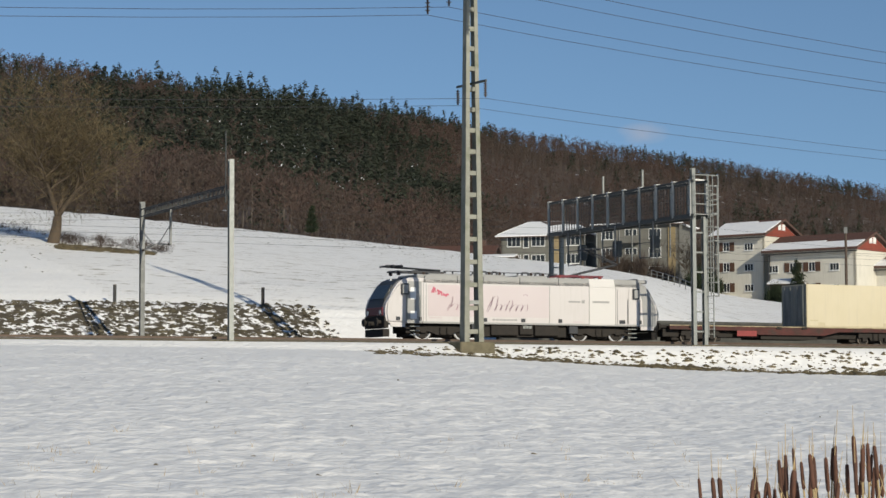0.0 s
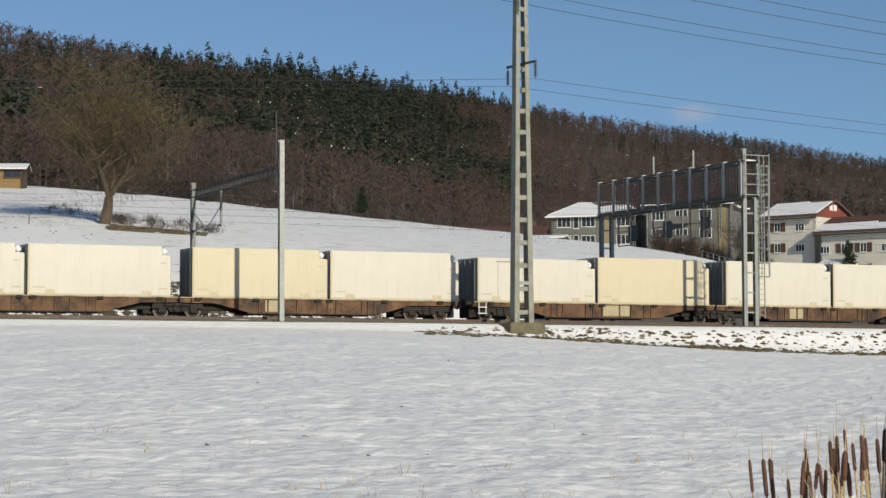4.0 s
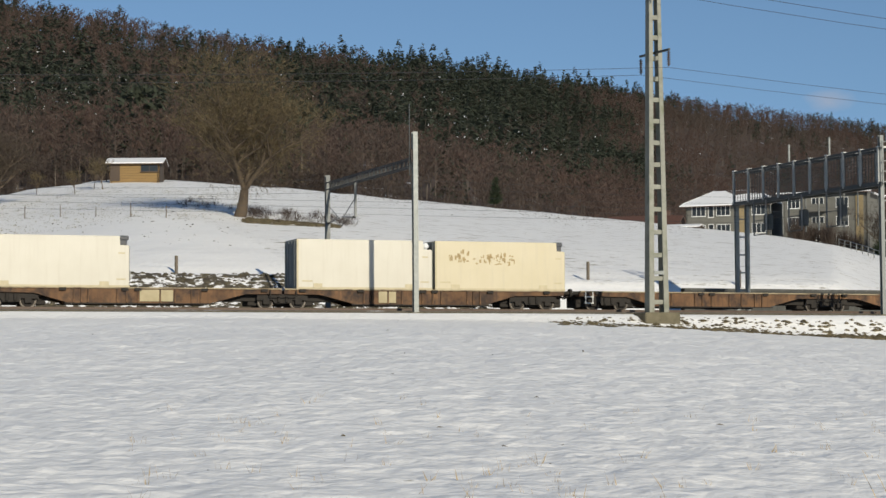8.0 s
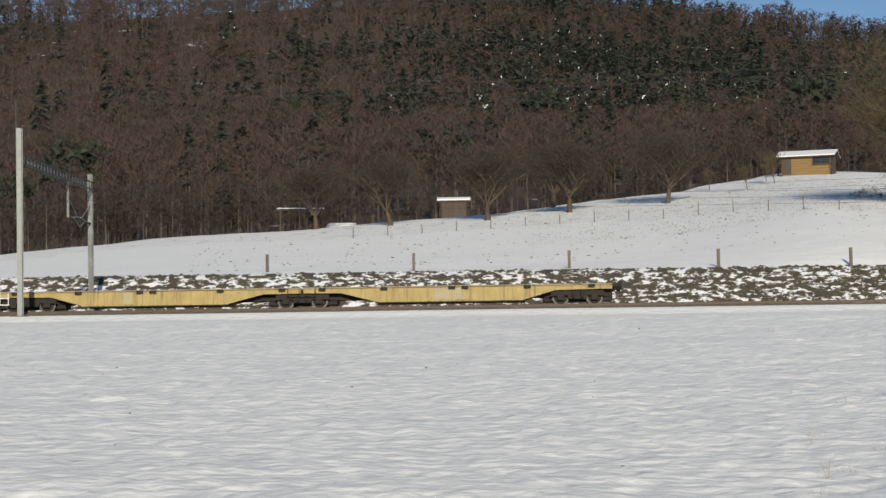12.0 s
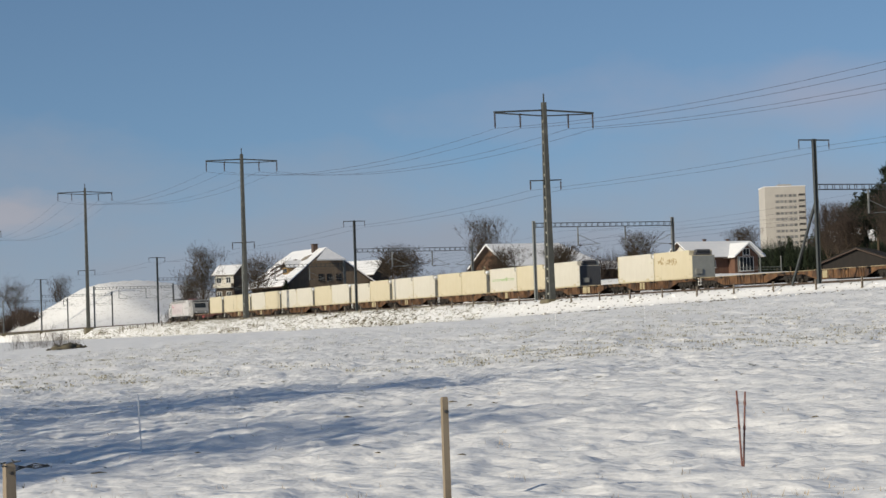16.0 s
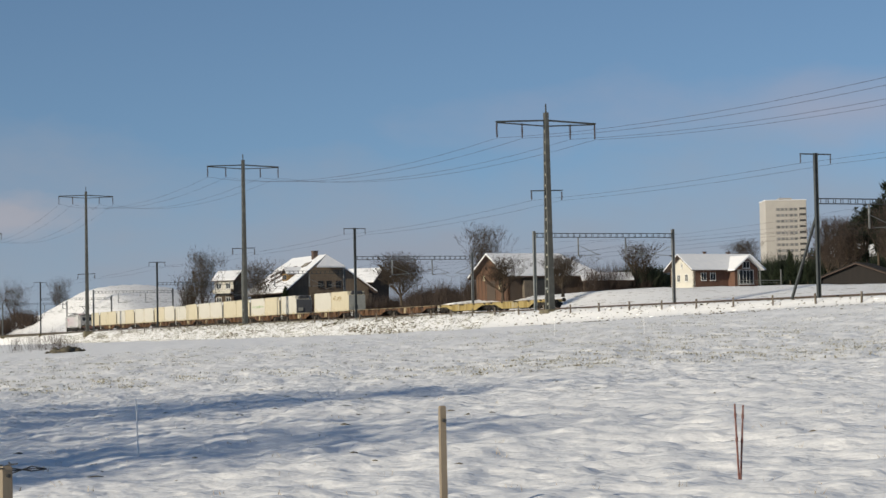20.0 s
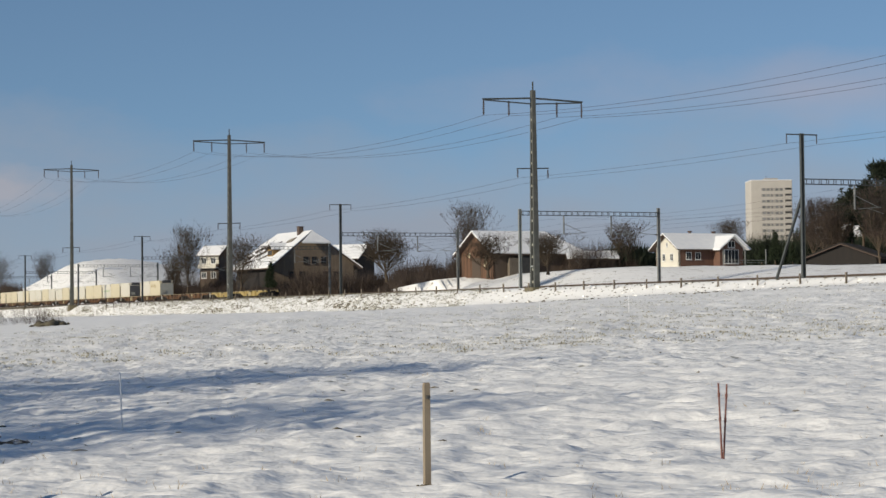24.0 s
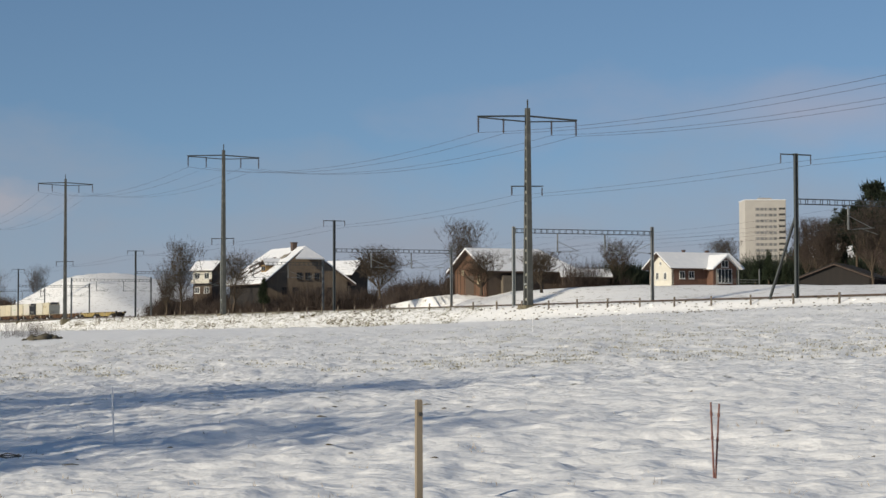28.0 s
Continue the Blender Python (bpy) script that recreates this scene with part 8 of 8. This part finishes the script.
# thin fence across the slope below the hut
for k in range(15):
    hp = thing("slope_stake", stand(-3.6 + 0.92 * k, float(np.interp(-3.6 + 0.92 * k, [2, 5.6, 7, 8, 9.3], [203, 195, 186, 178.5, 173])), 11 * k), "thin grey stake of the fence across the slope", "stake", "fence across the slope")
    part("shaft", tubes(((0, 0, -0.3), (0.03 * math.sin(3 * k), 0, 1.0 + 0.15 * math.sin(2 * k)), 0.05, 0.04), n=6), "post_wood", hp)


def field_place(b0, b1, r0, r1):
    def place(rng):
        b, r = b0 + (b1 - b0) * rng.rand(), r0 * (r1 / r0) ** rng.rand()
        e, n, z = spot(b, r)
        return e, n, z - 0.01
    return place


lumps("field_clods", 6, 900, field_place(-74, -26, 24, 210), ["grass"], "grass tufts and clods poking through the snow", "clods", (0.015, 0.10), 0.3)
def stubble_place(rng):
    """Spots of the wide field where stubble stands out of the snow, in loose rows along the line."""
    while True:
        b, r = -76 + 40 * rng.rand(), 62 * 2.7 ** rng.rand()
        e, n, z = spot(b, r)
        row = math.sin(n * 1.9 + e * 0.6 + 0.8 * math.sin(e * 0.13))
        clump = math.sin(e * 0.11 + 1.0) * math.sin(n * 0.17 + 0.4) + 0.5 * math.sin(e * 0.41 + n * 0.33)
        if row * 0.5 + 0.8 * clump + 1.2 * rng.rand() > 0.7:
            return e, n, z - 0.006


def tufts(name, seed, count, place, material, label, category, wide, high, blades=8, width=0.010):
    """Low spreading tufts of dead grass as stuff."""
    rng = np.random.RandomState(seed)
    V = []
    for _ in range(count):
        e, n, z = place(rng)
        k = 0.5 + rng.rand()
        for _ in range(blades):
            p = np.array((e + rng.randn() * wide * k, n + rng.randn() * wide * 0.4 * k, z - 0.02))
            d = np.array((rng.randn() * 0.6, rng.randn() * 0.6, 0.5 + rng.rand())) * high * k
            w = np.array((rng.randn(), rng.randn(), 0)) * width
            V.append(np.array((p - w, p + w, p + d)))
    me = mesh_of(name, np.concatenate(V), np.arange(len(V) * 3).reshape(-1, 3), [material])
    return tagged(new(name, me), label, category, kind="stuff")


tufts("slope_tufts", 34, 1500, lambda g: spot(1.0 + 10.5 * g.rand(), 172 + 60 * g.rand()), "pale_grass", "thin grass standing out of the snow below the hut", "grass", 0.25, 0.10, 6, 0.016)
tufts("field_stubble", 33, 9000, stubble_place, "pale_grass", "dead grass and stubble standing out of the thin snow", "stubble", 0.22, 0.05, 9, 0.016)
tufts("verge_grass", 35, 5200, beside(-440, -190, 6.6, 13.0), "pale_grass", "bleached grass standing in the snowy verge along the line", "grass", 0.30, 0.13, 9, 0.022)
lumps("stake_weeds", 41, 12, lambda g: spot(-58.28 + 0.25 * g.randn(), 18.75 + 0.05 * g.randn()), ["grass"], "dark weeds and earth round the foot of the stake", "weeds", (0.02, 0.06), 0.45)
lumps("stone_pile", 21, 60, lambda g: spot(-68.15 + 0.19 * g.randn(), 205 + 1.0 * g.randn()), ["stone"], "pile of dark stones and branches in the snow", "stones", (0.25, 0.95), 0.65)
lumps("field_clods", 7, 160, field_place(-12, 34, 22, 100), ["grass"], "a few dark clods on the snowfield", "clods", (0.015, 0.06), 0.5)
lumps("hill_clods", 9, 900, lambda g: spot(-8 + 19 * g.rand(), 150 + 75 * g.rand()), ["grass"], "small dark clods on the snowy slope", "clods", (0.04, 0.14), 0.4)
lumps("hill_clods", 19, 1500, lambda g: spot(12.5 + 11 * g.rand(), 215 + 85 * g.rand() ** 0.6), ["grass"], "small brown clods on the snowy crest", "clods", (0.03, 0.12), 0.4)
lumps("slope_grass", 8, 900, lambda g: spot(11.3 + 2.6 * g.rand(), 171 + 5 * g.rand()), ["grass"], "bare winter grass under the old tree", "grass", (0.10, 0.34), 0.35)


def grass_blades(name, seed, count, b0, b1, r0, r1, h):
    """Thin dry blades standing out of the snow."""
    rng = np.random.RandomState(seed)
    V, F = [], []
    k = 0
    for _ in range(count):
        b, r = b0 + (b1 - b0) * rng.rand(), r0 * (r1 / r0) ** rng.rand()
        e, n, z = spot(b, r)
        for _ in range(rng.randint(3, 8)):
            p = np.array((e + rng.randn() * 0.05, n + rng.randn() * 0.05, z - 0.02))
            d = np.array((rng.randn() * 0.4, rng.randn() * 0.4, 1.0)) * h * (0.4 + 0.9 * rng.rand())
            s = np.array((rng.randn(), rng.randn(), 0)) * 0.003
            V.append(np.array((p - s, p + s, p + d)))
            F.append((k, k + 1, k + 2))
            k += 3
    me = mesh_of(name, np.concatenate(V), np.array(F), ["reed_stem"])
    return tagged(new(name, me), "thin dry grass blades sticking out of the snow", "grass", kind="stuff")


grass_blades("dry_grass", 1, 650, -74, -26, 13, 70, 0.075)
grass_blades("dry_grass", 2, 150, 8, 34, 17, 40, 0.14)

# sparse unseen trees added behind the standpoint: long pale shadows on the western field
for k, (x, y, h, wide) in enumerate(((-44.2, 37, 18, 1.8), (-44.8, 31.5, 18, 1.9), (-48, 32, 18, 2.8), (-47.5, 26.5, 17, 3.0), (-54, 26, 17, 3.6), (-62, 25, 17, 4.0), (-72, 23, 17, 5.0), (-84, 22, 17, 5.0),
                                     (-28.6, 23.2, 15, 1.5), (-28.2, 19.5, 15, 1.6), (-35, 21, 15, 3.0), (-41, 20, 15, 3.2), (-48, 18.5, 15, 3.4), (-29.5, 18.5, 14, 2.4), (-33.5, 17, 15, 3.2), (-39, 15.5, 15, 3.4), (-48, 14, 15, 3.6))):
    x, y = x + 0.317 * h, y - 2.585 * h
    t = thing("roadside_tree", Matrix.Translation((x, y, float(land(x, y)))) @ Matrix.Rotation(k, 4, "Z"), "unseen thin-crowned tree, added to cast its shadow on the snow", "tree", "trees shading the field")
    part("trunk", tubes(((0, 0, -0.3), (0, 0, h * 0.85), 0.2, 0.06), n=9), "bark", t)
    v, f = fuzz(k, int(110 * wide + 200), (0, 0, h - 4.8), (wide * 2.5, wide * 2.5, 5.4), 0.9, 0.09)
    o = new("crown", mesh_of("crown", v, f, ["bush"]))
    o.parent = t

motions()
